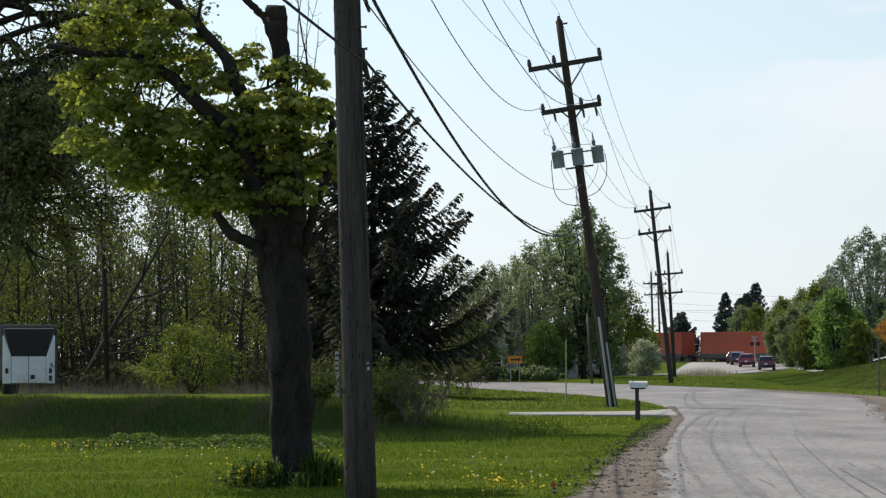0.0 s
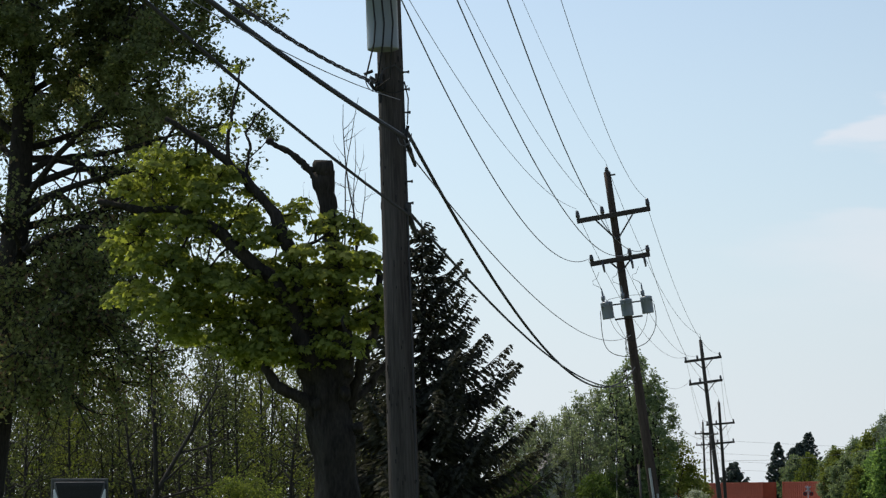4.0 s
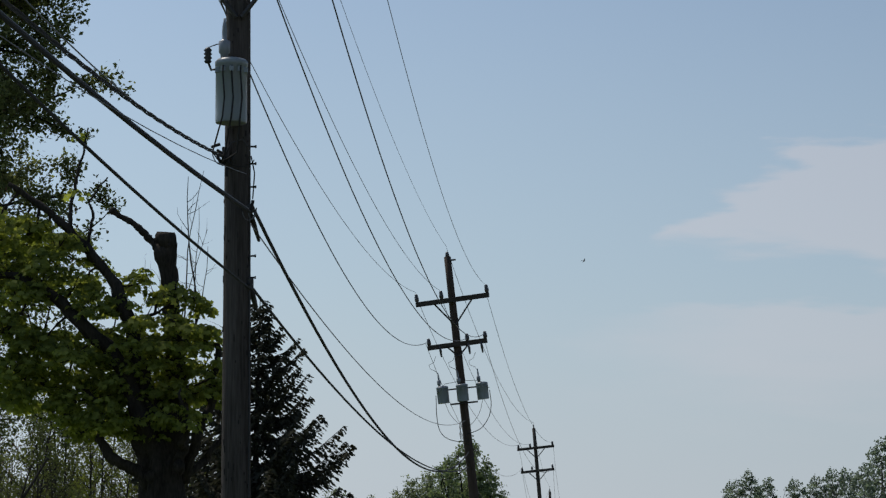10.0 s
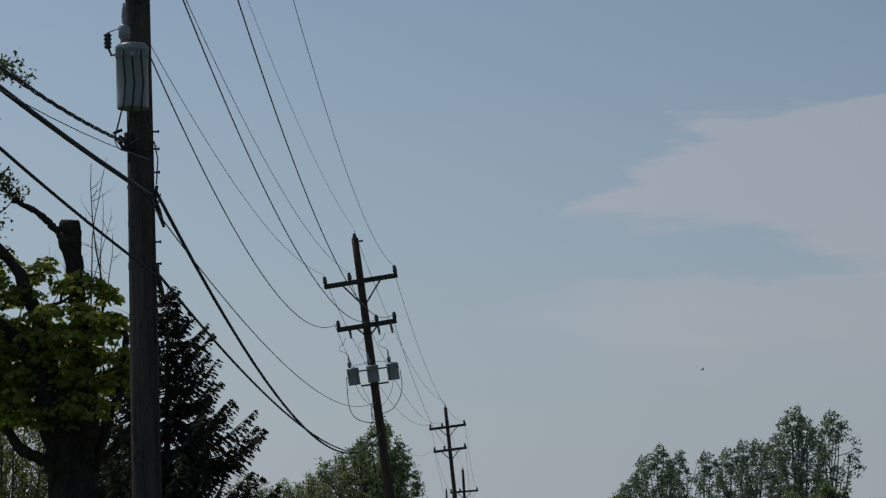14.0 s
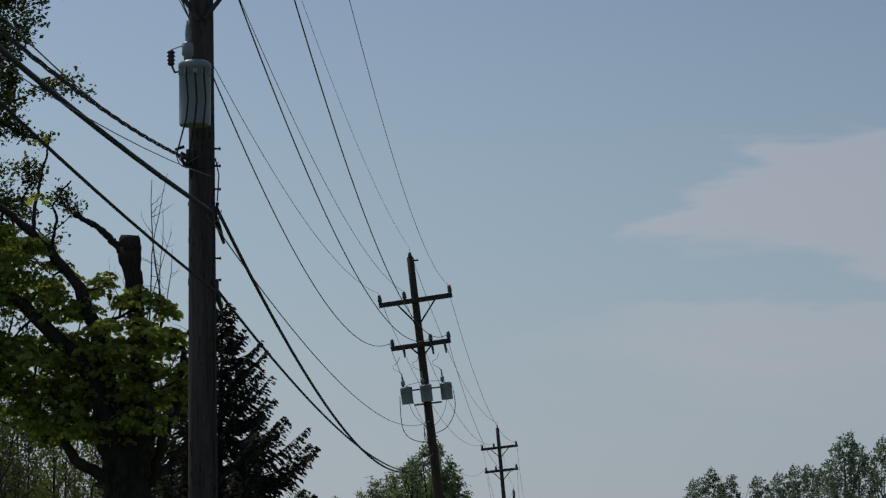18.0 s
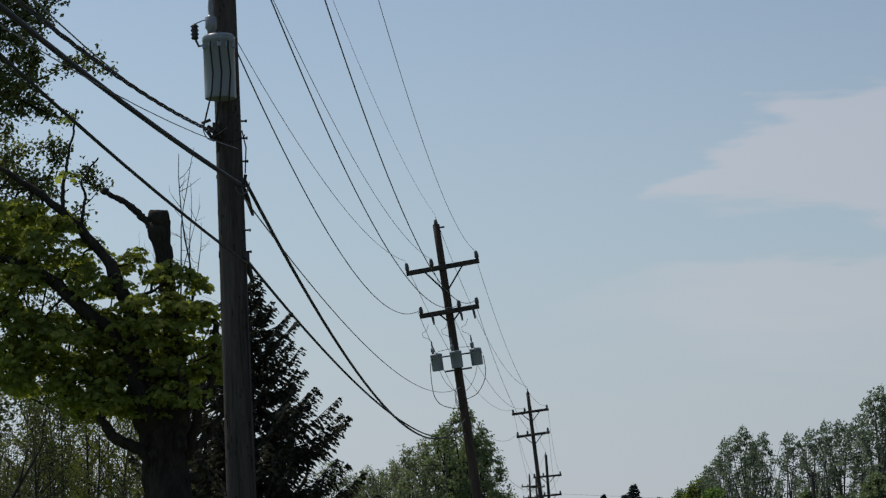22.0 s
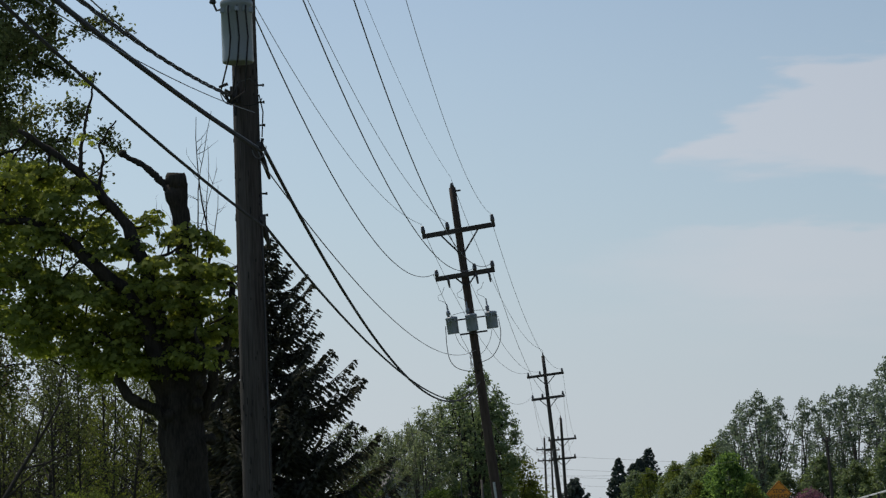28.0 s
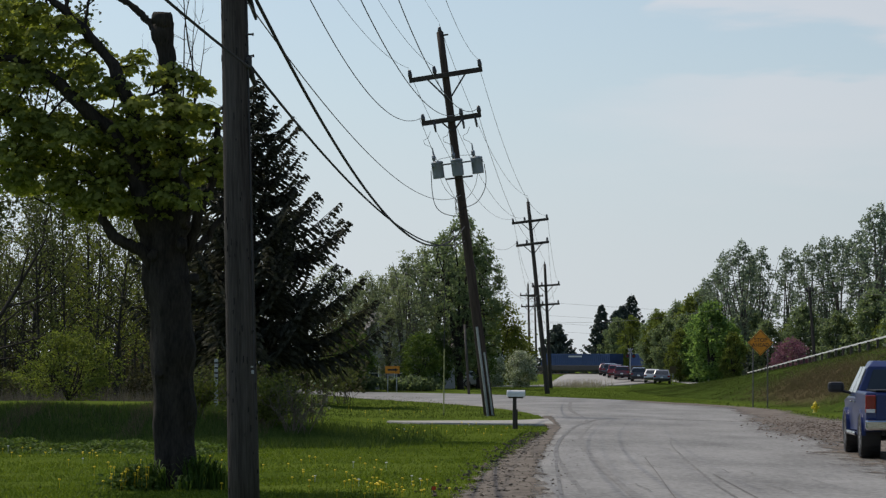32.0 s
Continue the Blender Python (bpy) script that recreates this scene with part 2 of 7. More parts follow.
turf(M["lawn"])
M["asphalt"] = surface("asphalt", (0.118, 0.1175, 0.1145), (0.298, 0.295, 0.287), 14.0, 0.5, 0.85, bump=0.25, spots=0.55, stretch=(1, 0.3, 1))
M["far_asphalt"] = surface("far_asphalt", (0.24, 0.232, 0.22), (0.33, 0.32, 0.305), 5.0, 0.1, 0.85, bump=0.1)
M["drive"] = surface("drive", (0.24, 0.235, 0.22), (0.36, 0.35, 0.33), 20.0, 0.5, 0.85)
M["skid"] = surface("skid", (0.11, 0.107, 0.103), (0.22, 0.215, 0.207), 20.0, 1.1, 0.8, bump=0)
M["skid_faint"] = surface("skid_faint", (0.13, 0.127, 0.122), (0.245, 0.24, 0.23), 7.0, 0.9, 0.8, bump=0)
M["skid_dark"] = surface("skid_dark", (0.098, 0.097, 0.095), (0.232, 0.229, 0.222), 20.0, 1.1, 0.8, bump=0)
M["gravel"] = surface("gravel", (0.055, 0.044, 0.035), (0.215, 0.188, 0.158), 11.0, 1.1, 0.95, bump=0.6)
M["gravel_pale"] = surface("gravel_pale", (0.062, 0.050, 0.041), (0.225, 0.195, 0.168), 7.0, 0.8, 0.95, bump=0.6)
fading(M["gravel"])
fading(M["gravel_pale"])
M["ballast"] = surface("ballast", (0.06, 0.055, 0.05), (0.2, 0.18, 0.16), 9.0, 0.8, 0.95, bump=0.6)
M["pole_wood"] = surface("pole_wood", (0.028, 0.024, 0.020), (0.092, 0.080, 0.068), 9.0, 1.2, 0.9, bump=0.6, stretch=(6, 6, 0.35))
M["pole_near"] = surface("pole_near", (0.025, 0.021, 0.0187), (0.096, 0.083, 0.075), 9.0, 1.2, 0.9, bump=0.9, stretch=(6, 6, 0.35))
M["soil"] = surface("soil", (0.06, 0.05, 0.04), (0.16, 0.138, 0.112), 14.0, 2.0, 0.95, bump=0.5)
M["scraps"] = surface("scraps", (0.085, 0.064, 0.052), (0.33, 0.26, 0.215), 3.0, 9.0, 0.95, bump=0.2)
M["stone"] = surface("stone", (0.13, 0.115, 0.10), (0.32, 0.29, 0.25), 20.0, 3.0, 0.95, bump=0.2)
M["pole_brown"] = surface("pole_brown", (0.032, 0.024, 0.019), (0.092, 0.070, 0.058), 9.0, 1.2, 0.9, bump=0.6, stretch=(6, 6, 0.35))
M["arm_wood"] = surface("arm_wood", (0.03, 0.026, 0.022), (0.085, 0.074, 0.064), 9.0, 2.0, 0.9, bump=0.4, stretch=(0.5, 6, 6))
M["road_crack"] = plain("road_crack", (0.105, 0.102, 0.098), 0.95)
M["crack"] = plain("crack", (0.010, 0.009, 0.008), 0.95)
M["bark"] = surface("bark", (0.012, 0.0105, 0.009), (0.054, 0.046, 0.038), 12.0, 2.0, 0.95, bump=1.0, stretch=(3, 3, 0.7))
M["bark_wood"] = surface("bark_wood", (0.022, 0.019, 0.016), (0.07, 0.062, 0.053), 9.0, 1.0, 0.95, bump=0.5, stretch=(3, 3, 0.6))
M["bark_grey"] = surface("bark_grey", (0.06, 0.052, 0.044), (0.15, 0.135, 0.115), 9.0, 1.0, 0.95, bump=0.5, stretch=(3, 3, 0.6))
M["steel_grey"] = surface("steel_grey", (0.17, 0.20, 0.215), (0.25, 0.28, 0.30), 5.0, 1.0, 0.4, bump=0.03, stretch=(1, 1, 0.3))
M["galvanised"] = surface("galvanised", (0.28, 0.29, 0.30), (0.46, 0.47, 0.48), 14.0, 2.0, 0.5, metal=0.5, bump=0.05)
M["rail_pale"] = surface("rail_pale", (0.46, 0.46, 0.45), (0.66, 0.66, 0.64), 6.0, 1.0, 0.55, bump=0.05)
M["wire"] = plain("wire", (0.045, 0.045, 0.048), 0.6)
M["wire_alu"] = plain("wire_alu", (0.10, 0.10, 0.105), 0.5, 0.2)
M["cable"] = plain("cable", (0.014, 0.014, 0.015), 0.9)
M["iron"] = plain("iron", (0.05, 0.048, 0.046), 0.6, 0.4)
M["porcelain"] = plain("porcelain", (0.06, 0.055, 0.055), 0.3)
M["porcelain_grey"] = plain("porcelain_grey", (0.22, 0.235, 0.25), 0.35)
M["black"] = plain("black", (0.015, 0.015, 0.016), 0.55)
M["rubber"] = plain("rubber", (0.022, 0.022, 0.023), 0.85)
M["white_paint"] = surface("white_paint", (0.62, 0.63, 0.63), (0.80, 0.80, 0.79), 4.0, 0.8, 0.45, bump=0.05)
M["van_white"] = surface("van_white", (0.68, 0.68, 0.67), (0.84, 0.84, 0.83), 5.0, 1.2, 0.5, bump=0.03)
M["trailer_grey"] = surface("trailer_grey", (0.075, 0.072, 0.068), (0.15, 0.145, 0.135), 5.0, 1.2, 0.6, bump=0.05)
M["sign_yellow"] = plain("sign_yellow", (0.72, 0.27, 0.007), 0.45)
M["hydrant_yellow"] = plain("hydrant_yellow", (0.80, 0.60, 0.03), 0.4)
M["dandelion"] = plain("dandelion", (0.80, 0.58, 0.02), 0.7)
M["seed_head"] = plain("seed_head", (0.70, 0.70, 0.66), 0.9)
M["red_flag"] = plain("red_flag", (0.55, 0.05, 0.02), 0.6)
M["stripe_yellow"] = plain("stripe_yellow", (0.34, 0.33, 0.14), 0.5)
M["glass"] = glass("glass", (0.05, 0.06, 0.07))
M["chrome"] = plain("chrome", (0.62, 0.62, 0.63), 0.15, 1.0)
M["rim"] = plain("rim", (0.45, 0.45, 0.46), 0.3, 0.8)
M["lamp_red"] = plain("lamp_red", (0.24, 0.006, 0.008), 0.2, coat=0.6)
M["lamp_clear"] = plain("lamp_clear", (0.7, 0.7, 0.7), 0.2, coat=0.6)
M["paint_blue"] = plain("paint_blue", (0.004, 0.017, 0.100), 0.36, 0.0, coat=0.15)
M["paint_red"] = plain("paint_red", (0.26, 0.014, 0.016), 0.25, 0.1, coat=1.0)
M["paint_dark_red"] = plain("paint_dark_red", (0.11, 0.012, 0.014), 0.25, 0.1, coat=1.0)
M["paint_white"] = plain("paint_white", (0.72, 0.72, 0.71), 0.3, coat=0.8)
M["paint_dark"] = plain("paint_dark", (0.035, 0.036, 0.042), 0.25, 0.2, coat=1.0)
M["paint_silver"] = plain("paint_silver", (0.20, 0.205, 0.215), 0.3, 0.4, coat=0.8)
M["siding"] = surface("siding", (0.30, 0.305, 0.30), (0.42, 0.425, 0.415), 3.0, 0.5, 0.7, bump=0.05)
M["shingle"] = surface("shingle", (0.09, 0.085, 0.08), (0.17, 0.16, 0.15), 8.0, 0.6, 0.9, bump=0.3, vary=0.1)
M["box_red"] = surface("box_red", (0.30, 0.055, 0.028), (0.42, 0.085, 0.042), 2.0, 0.3, 0.6, bump=0.03)
M["box_blue"] = surface("box_blue", (0.014, 0.042, 0.12), (0.024, 0.062, 0.17), 2.0, 0.3, 0.5, bump=0.03)
M["box_grey"] = surface("box_grey", (0.40, 0.42, 0.43), (0.54, 0.56, 0.57), 2.0, 0.3, 0.5, bump=0.03)
M["car_brown"] = surface("car_brown", (0.03, 0.026, 0.024), (0.07, 0.06, 0.055), 3.0, 0.4, 0.7, bump=0.05)
M["rail"] = surface("rail", (0.10, 0.07, 0.05), (0.2, 0.16, 0.13), 9.0, 1.0, 0.5, metal=0.6, bump=0.05)
M["feather"] = plain("feather", (0.03, 0.028, 0.027), 0.8)

M["leaf_maple"] = leafy("leaf_maple", (0.104, 0.128, 0.034), (0.270, 0.296, 0.085), (1.62, 1.66, 0.8), 0.53, 0.75, 0.06)
M["leaf_dark"] = leafy("leaf_dark", (0.084, 0.100, 0.046), (0.206, 0.230, 0.104), (1.6, 1.56, 1.0), 0.5)
M["leaf_bronze"] = leafy("leaf_bronze", (0.10, 0.078, 0.05), (0.19, 0.145, 0.085), (1.5, 1.25, 1.0), 0.45)
M["leaf_spring"] = leafy("leaf_spring", (0.076, 0.092, 0.021), (0.172, 0.196, 0.050), (1.4, 1.42, 0.8), 0.42)
# leaf_mid and leaf_olive: some blue-grey of distance haze is mixed into the green
M["leaf_mid"] = leafy("leaf_mid", (0.079, 0.110, 0.059), (0.186, 0.240, 0.130), (1.5, 1.5, 1.0), 0.55, 0.5, 0.35)
M["leaf_olive"] = leafy("leaf_olive", (0.098, 0.122, 0.071), (0.223, 0.265, 0.165), (1.45, 1.45, 1.0), 0.55, 0.5, 0.35)
M["leaf_cover"] = leafy("leaf_cover", (0.05, 0.085, 0.022), (0.13, 0.19, 0.05), (1.4, 1.4, 0.8), 0.35)
M["leaf_wood"] = leafy("leaf_wood", (0.053, 0.066, 0.026), (0.125, 0.144, 0.058), (1.35, 1.4, 0.85), 0.4)
# dark copy of leaf_wood: shade among the trunks is put into its colour
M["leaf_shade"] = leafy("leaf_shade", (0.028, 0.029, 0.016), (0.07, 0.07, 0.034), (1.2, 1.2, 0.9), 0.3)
M["leaf_fresh"] = leafy("leaf_fresh", (0.076, 0.100, 0.025), (0.170, 0.206, 0.054), (1.45, 1.45, 0.85), 0.45)
# leaf_thin is blued and greyed as well, in place of haze
M["leaf_thin"] = leafy("leaf_thin", (0.093, 0.118, 0.085), (0.209, 0.255, 0.195), (1.35, 1.4, 1.1), 0.55)
M["leaf_bright"] = leafy("leaf_bright", (0.074, 0.135, 0.047), (0.167, 0.260, 0.100), (1.7, 1.65, 0.9), 0.6)
M["leaf_grey"] = leafy("leaf_grey", (0.18, 0.22, 0.13), (0.34, 0.38, 0.26), (1.3, 1.3, 1.0), 0.4)
M["blossom_pink"] = leafy("blossom_pink", (0.15, 0.065, 0.088), (0.29, 0.155, 0.19), (1.2, 1.0, 1.0), 0.3)
M["blossom_white"] = leafy("blossom_white", (0.42, 0.45, 0.36), (0.75, 0.77, 0.68), (1.1, 1.1, 1.0), 0.4)
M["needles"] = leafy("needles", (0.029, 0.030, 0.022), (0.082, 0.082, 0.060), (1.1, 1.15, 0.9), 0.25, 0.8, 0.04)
# needles for the far firs, paler and bluer: distance haze put into the colour
M["needles_hazy"] = leafy("needles_hazy", (0.050, 0.068, 0.056), (0.10, 0.125, 0.105), (1.1, 1.2, 0.9), 0.2)
M["grass"] = leafy("grass", (0.058, 0.09, 0.012), (0.125, 0.165, 0.024), (1.4, 1.45, 0.7), 0.42)
M["grass_clump"] = leafy("grass_clump", (0.03, 0.06, 0.012), (0.085, 0.14, 0.03), (1.4, 1.45, 0.7), 0.3)
M["grass_far"] = leafy("grass_far", (0.05, 0.076, 0.014), (0.09, 0.12, 0.025), (1.25, 1.25, 0.8), 0.3)
M["grass_tall"] = leafy("grass_tall", (0.032, 0.060, 0.013), (0.090, 0.124, 0.030), (1.3, 1.3, 0.8), 0.25)
M["straw"] = leafy("straw", (0.075, 0.062, 0.034), (0.17, 0.137, 0.078), (1.1, 1.1, 1.0), 0.3)
M["dead_stalk"] = leafy("dead_stalk", (0.085, 0.075, 0.06), (0.19, 0.17, 0.14), (1.1, 1.05, 1.0), 0.25)
M["reed"] = leafy("reed", (0.24, 0.20, 0.14), (0.46, 0.41, 0.31), (1.1, 1.1, 1.0), 0.3)
M["grass_bank"] = leafy("grass_bank", (0.040, 0.056, 0.014), (0.078, 0.098, 0.026), (1.2, 1.2, 0.8), 0.3)
M["twig"] = surface("twig", (0.09, 0.07, 0.05), (0.2, 0.165, 0.13), 9.0, 1.0, 0.95, bump=0)


# ---------- mesh helpers ----------
class Build:
    """Collects vertices and faces of one mesh."""

    def __init__(self):
        self.v, self.f = [], []

    def add(self, verts, faces):
        k = len(self.v)
        self.v.extend(tuple(v) for v in verts)
        self.f.extend(tuple(i + k for i in f) for f in faces)
        return self

    def box(self, c, s, bevel=0.0, turn=None):
        bm = bmesh.new()
        bmesh.ops.create_cube(bm, size=1.0)
        for v in bm.verts:
            v.co = Vector((v.co.x * s[0], v.co.y * s[1], v.co.z * s[2]))
        if bevel:
            bmesh.ops.bevel(bm, geom=bm.edges[:], offset=bevel, segments=2, affect="EDGES", profile=0.5)
        m = Matrix.Translation(c) @ (turn.to_4x4() if turn else Matrix.Identity(4))
        bm.verts.index_update()
        self.add([m @ v.co for v in bm.verts], [[v.index for v in f.verts] for f in bm.faces])
        bm.free()
        return self

    def tube(self, pts, radii, n=8, caps=True):
        pts = [Vector(p) for p in pts]
        if not hasattr(radii, "__len__"):
            radii = [radii] * len(pts)
        k, side = len(self.v), None
        for i, p in enumerate(pts):
            d = (pts[min(i + 1, len(pts) - 1)] - pts[max(i - 1, 0)])
            d = d.normalized() if d.length > 1e-9 else Vector((0, 0, 1))
            if side is None:
                side = d.orthogonal().normalized()
            side = side - d * side.dot(d)
            side = side.normalized() if side.length > 1e-6 else d.orthogonal().normalized()
            up = d.cross(side)
            for j in range(n):
                a = 2 * math.pi * j / n
                self.v.append(tuple(p + (side * math.cos(a) + up * math.sin(a)) * radii[i]))
        for i in range(len(pts) - 1):
            for j in range(n):
                a, b = k + i * n + j, k + i * n + (j + 1) % n
                self.f.append((a, b, b + n, a + n))
        if caps:
            self.f.append(tuple(k + j for j in reversed(range(n))))
            self.f.append(tuple(k + (len(pts) - 1) * n + j for j in range(n)))
        return self

    def lathe(self, c, profile, n=20):
        """Turned about the upright line through c; profile: (radius, z)."""
        k = len(self.v)
        for r, z in profile:
            for j in range(n):
                a = 2 * math.pi * j / n
                self.v.append((c[0] + r * math.cos(a), c[1] + r * math.sin(a), c[2] + z))
        for i in range(len(profile) - 1):
            for j in range(n):
                a, b = k + i * n + j, k + i * n + (j + 1) % n
                self.f.append((a, b, b + n, a + n))
        self.f.append(tuple(k + j for j in reversed(range(n))))
        self.f.append(tuple(k + (len(profile) - 1) * n + j for j in range(n)))
        return self

    def prism(self, profile, widths):
        """A closed outline in y, z, pulled out to both sides in x by its half-widths."""
        n = len(profile)
        if not hasattr(widths, "__len__"):
            widths = [widths] * n
        vs = [(-w, y, z) for (y, z), w in zip(profile, widths)] + [(w, y, z) for (y, z), w in zip(profile, widths)]
        fs = [tuple(range(n)), tuple(reversed(range(n, 2 * n)))]
        fs += [(i, i + n, (i + 1) % n + n, (i + 1) % n) for i in range(n)]
        return self.add(vs, fs)


def mesh_of(b, name, mat, smooth=False, bevel=0.0):
    me = bpy.data.meshes.new(name)
    me.from_pydata(b.v, [], b.f)
    me.materials.append(M[mat] if isinstance(mat, str) else mat)
    if bevel:
        bm = bmesh.new()
        bm.from_mesh(me)
        bmesh.ops.recalc_face_normals(bm, faces=bm.faces[:])
        bmesh.ops.bevel(bm, geom=[e for e in bm.edges if len(e.link_faces) == 2 and e.calc_face_angle(0) > 0.3], offset=bevel, segments=2, affect="EDGES", profile=0.5)
        bm.to_mesh(me)
        bm.free()
    if smooth:
        me.shade_smooth()
    return me


def part(name, b, mat, parent=None, label="", smooth=False, bevel=0.0, m=None):
    ob = new(name, b if isinstance(b, bpy.types.Mesh) else mesh_of(b, name, mat, smooth, bevel))
    if parent:
        ob.parent = parent
    if m:
        ob.matrix_basis = m
    return tagged(ob, label)


def thing(name, m, label, category, group="", kind=""):
    ob = new(name)
    ob.matrix_basis = m
    return tagged(ob, label, category, group, kind)


def smoothstep(a, b, x):
    t = np.clip((x - a) / (b - a), 0, 1)
    return t * t * (3 - 2 * t)


def quads(centers, along, across):
    """Vertices and faces of many four-sided leaves: a point at both ends, widest near the middle."""
    v = np.stack([centers - along, centers + across - 0.1 * along, centers + along, centers - across - 0.1 * along], 1).reshape(-1, 3)
    f = np.arange(len(v)).reshape(-1, 4)
    return v, f


def leaf_mesh(name, v, f, mat):
    me = bpy.data.meshes.new(name)
    n, k = f.shape
    me.vertices.add(len(v))
    me.vertices.foreach_set("co", np.asarray(v, dtype=np.float32).ravel())
    me.loops.add(n * k)
    me.loops.foreach_set("vertex_index", f.astype(np.int32).ravel())
    me.polygons.add(n)
    me.polygons.foreach_set("loop_start", np.arange(0, n * k, k, dtype=np.int32))
    me.update(calc_edges=True)
    me.materials.append(M[mat])
    return me


def unit(a):
    return a / np.maximum(np.linalg.norm(a, axis=-1, keepdims=True), 1e-9)


def random_leaves(rng, centers, size, flat=0.5, droop=0.0):
    """Leaves with random turns at these places; flat: how far they lie level."""
    n = len(centers)
    d = rng.normal(size=(n, 3))
    d[:, 2] *= 1 - flat
    d[:, 2] -= droop
    d = unit(d)
    s = rng.normal(size=(n, 3))
    s[:, 2] *= 1 - flat
    s = unit(np.cross(d, np.cross(s, d)) + 1e-6)
    k = size * rng.uniform(0.6, 1.3, size=(n, 1))
    return quads(centers, d * k * 0.5, s * k * 0.33)


# ---------- ground ----------
def px(t0x, d):
    """The x of something that lies in this direction, d metres ahead."""
    return (t0x - 784) / 4685.0 * d


LEFT_EDGE = [(-2.2, -20), (-0.2, 8), (1.2, 20), (2.5, 32), (3.35, 42.4), (4.4, 53), (5.55, 65), (6.15, 71), (6.6, 77), (7.5, 89), (7.6, 100), (7.0, 112), (5.95, 121), (2.85, 138), (0.6, 150), (-4, 157), (-8.5, 170), (-11.5, 200), (-14, 260)]
RIGHT_EDGE = [(5.8, -20), (7.2, 8), (8.6, 25), (9.7, 40), (10.6, 50), (12.0, 62.5), (14.2, 80), (16.2, 95), (17.9, 106), (17.9, 117), (16.6, 133), (13.0, 153), (10.2, 166), (6.5, 173), (2.0, 178), (-1.0, 186), (-3.5, 205), (-6, 260)]


def spline(pts, n):
    """Points evenly spread along a smooth line through pts."""
    p = np.array(pts, float)
    q = np.vstack([2 * p[0] - p[1], p, 2 * p[-1] - p[-2]])
    out = []
    for i in range(1, len(q) - 2):
        t = np.linspace(0, 1, 24, endpoint=False)[:, None]
        a, b, c, d = q[i - 1], q[i], q[i + 1], q[i + 2]
        out.append(0.5 * (2 * b + (c - a) * t + (2 * a - 5 * b + 4 * c - d) * t**2 + (3 * b - a - 3 * c + d) * t**3))
    s = np.vstack(out + [p[-1:]])
    far = np.r_[0, np.cumsum(np.linalg.norm(np.diff(s, axis=0), axis=1))]
    u = np.linspace(0, far[-1], n)
    return np.stack([np.interp(u, far, s[:, k]) for k in range(s.shape[1])], 1)


def crest_x(y):
    return 25.7 + (y - 120) * 0.0922


def crest_z(y):
    return np.interp(y, [-60, 0, 60, 120, 210, 262, 300], [5.2, 4.7, 3.75, 2.62, 0.85, 0.12, 0.0])


def toe_x(y):
    return np.interp(y, [-60, 8, 40, 62, 80, 95, 106, 118, 133, 160, 200, 260], [5, 8.6, 11.6, 14.6, 16.9, 18.3, 19.2, 19.8, 20.0, 20.5, 23, 30])


def ground_z(x, y):
    """The height of the ground: a bank on the left, the embankment of the main road, a rise to the railway."""
    x, y = np.asarray(x, float), np.asarray(y, float)
    z = np.zeros(np.broadcast(x, y).shape)
    bank = smoothstep(1.5, -3.5, x) * smoothstep(58, 72, y) * 0.50
    bank = bank - smoothstep(0.5, -6, x) * smoothstep(84, 118, y) * 0.95
    z = z + bank
    z = z + 0.10 * np.exp(-(((x + 0.2) / 2.2) ** 2) - (((y - 74.5) / 4.0) ** 2))
    # shallow ditch in the lawn
    z = z - 0.16 * smoothstep(3.0, 0.0, x) * np.exp(-(((y - 60) / 3.2) ** 2))
    z = z + crest_z(y) * smoothstep(toe_x(y), crest_x(y), x) * smoothstep(330, 280, y)
    z = z + 0.95 * smoothstep(262, 335, y)
    return z


def ground():
    xs = np.unique(np.r_[np.linspace(-3000, -300, 14), np.linspace(-300, -40, 22), np.arange(-40, 60, 1.0), np.linspace(60, 300, 26), np.linspace(300, 3000, 14)])
    ys = np.unique(np.r_[np.linspace(-900, -60, 10), np.linspace(-60, 20, 16), np.arange(20, 200, 1.25), np.linspace(200, 420, 60), np.linspace(420, 900, 16), np.linspace(900, 4800, 14)])
    X, Y = np.meshgrid(xs, ys)
    Z = ground_z(X, Y)
    near = (np.abs(X) < 60) & (Y > 10) & (Y < 220)
    r = np.random.default_rng(3)
    Z = Z + np.where(near, r.normal(0, 0.012, X.shape), 0) - 0.0
    v = np.stack([X, Y, Z], -1).reshape(-1, 3)
    w = len(xs)
    i = (np.arange(len(ys) - 1)[:, None] * w + np.arange(w - 1)[None]).reshape(-1)
    f = np.stack([i, i + 1, i + 1 + w, i + w], 1)
    me = leaf_mesh("ground", v, f, "lawn")
    up = (X - toe_x(Y)) / (crest_x(Y) - toe_x(Y))
    bank = smoothstep(-0.04, 0.12, up) * smoothstep(50, 62, Y) * smoothstep(300, 250, Y)
    for name, value in (("bank", bank), ("dry", np.exp(-(((Y - 117) / 17.0) ** 2) - (((up - 0.42) / 0.30) ** 2)))):
        me.attributes.new(name, "FLOAT", "POINT").data.foreach_set("value", value.reshape(-1).astype(np.float32))
    me.shade_smooth()
    tagged(new("ground", me), "mown green lawn and rough grass with dandelions", "ground", kind="structure")


def strip(a, b, n, lift, cols=8, skirt=0.08):
    """A sheet between two lines, laid on the ground, with its edges let into it."""
    A, B = spline(a, n), spline(b, n)
    t = np.linspace(0, 1, cols)
    P = A[:, None] * (1 - t)[None, :, None] + B[:, None] * t[None, :, None]
    Z = ground_z(P[..., 0], P[..., 1]) + lift
    P = np.concatenate([P, Z[..., None]], -1)
    lo, hi = P[:, :1] - [0, 0, skirt], P[:, -1:] - [0, 0, skirt]
    P = np.concatenate([lo, P, hi], 1)
    w = P.shape[1]
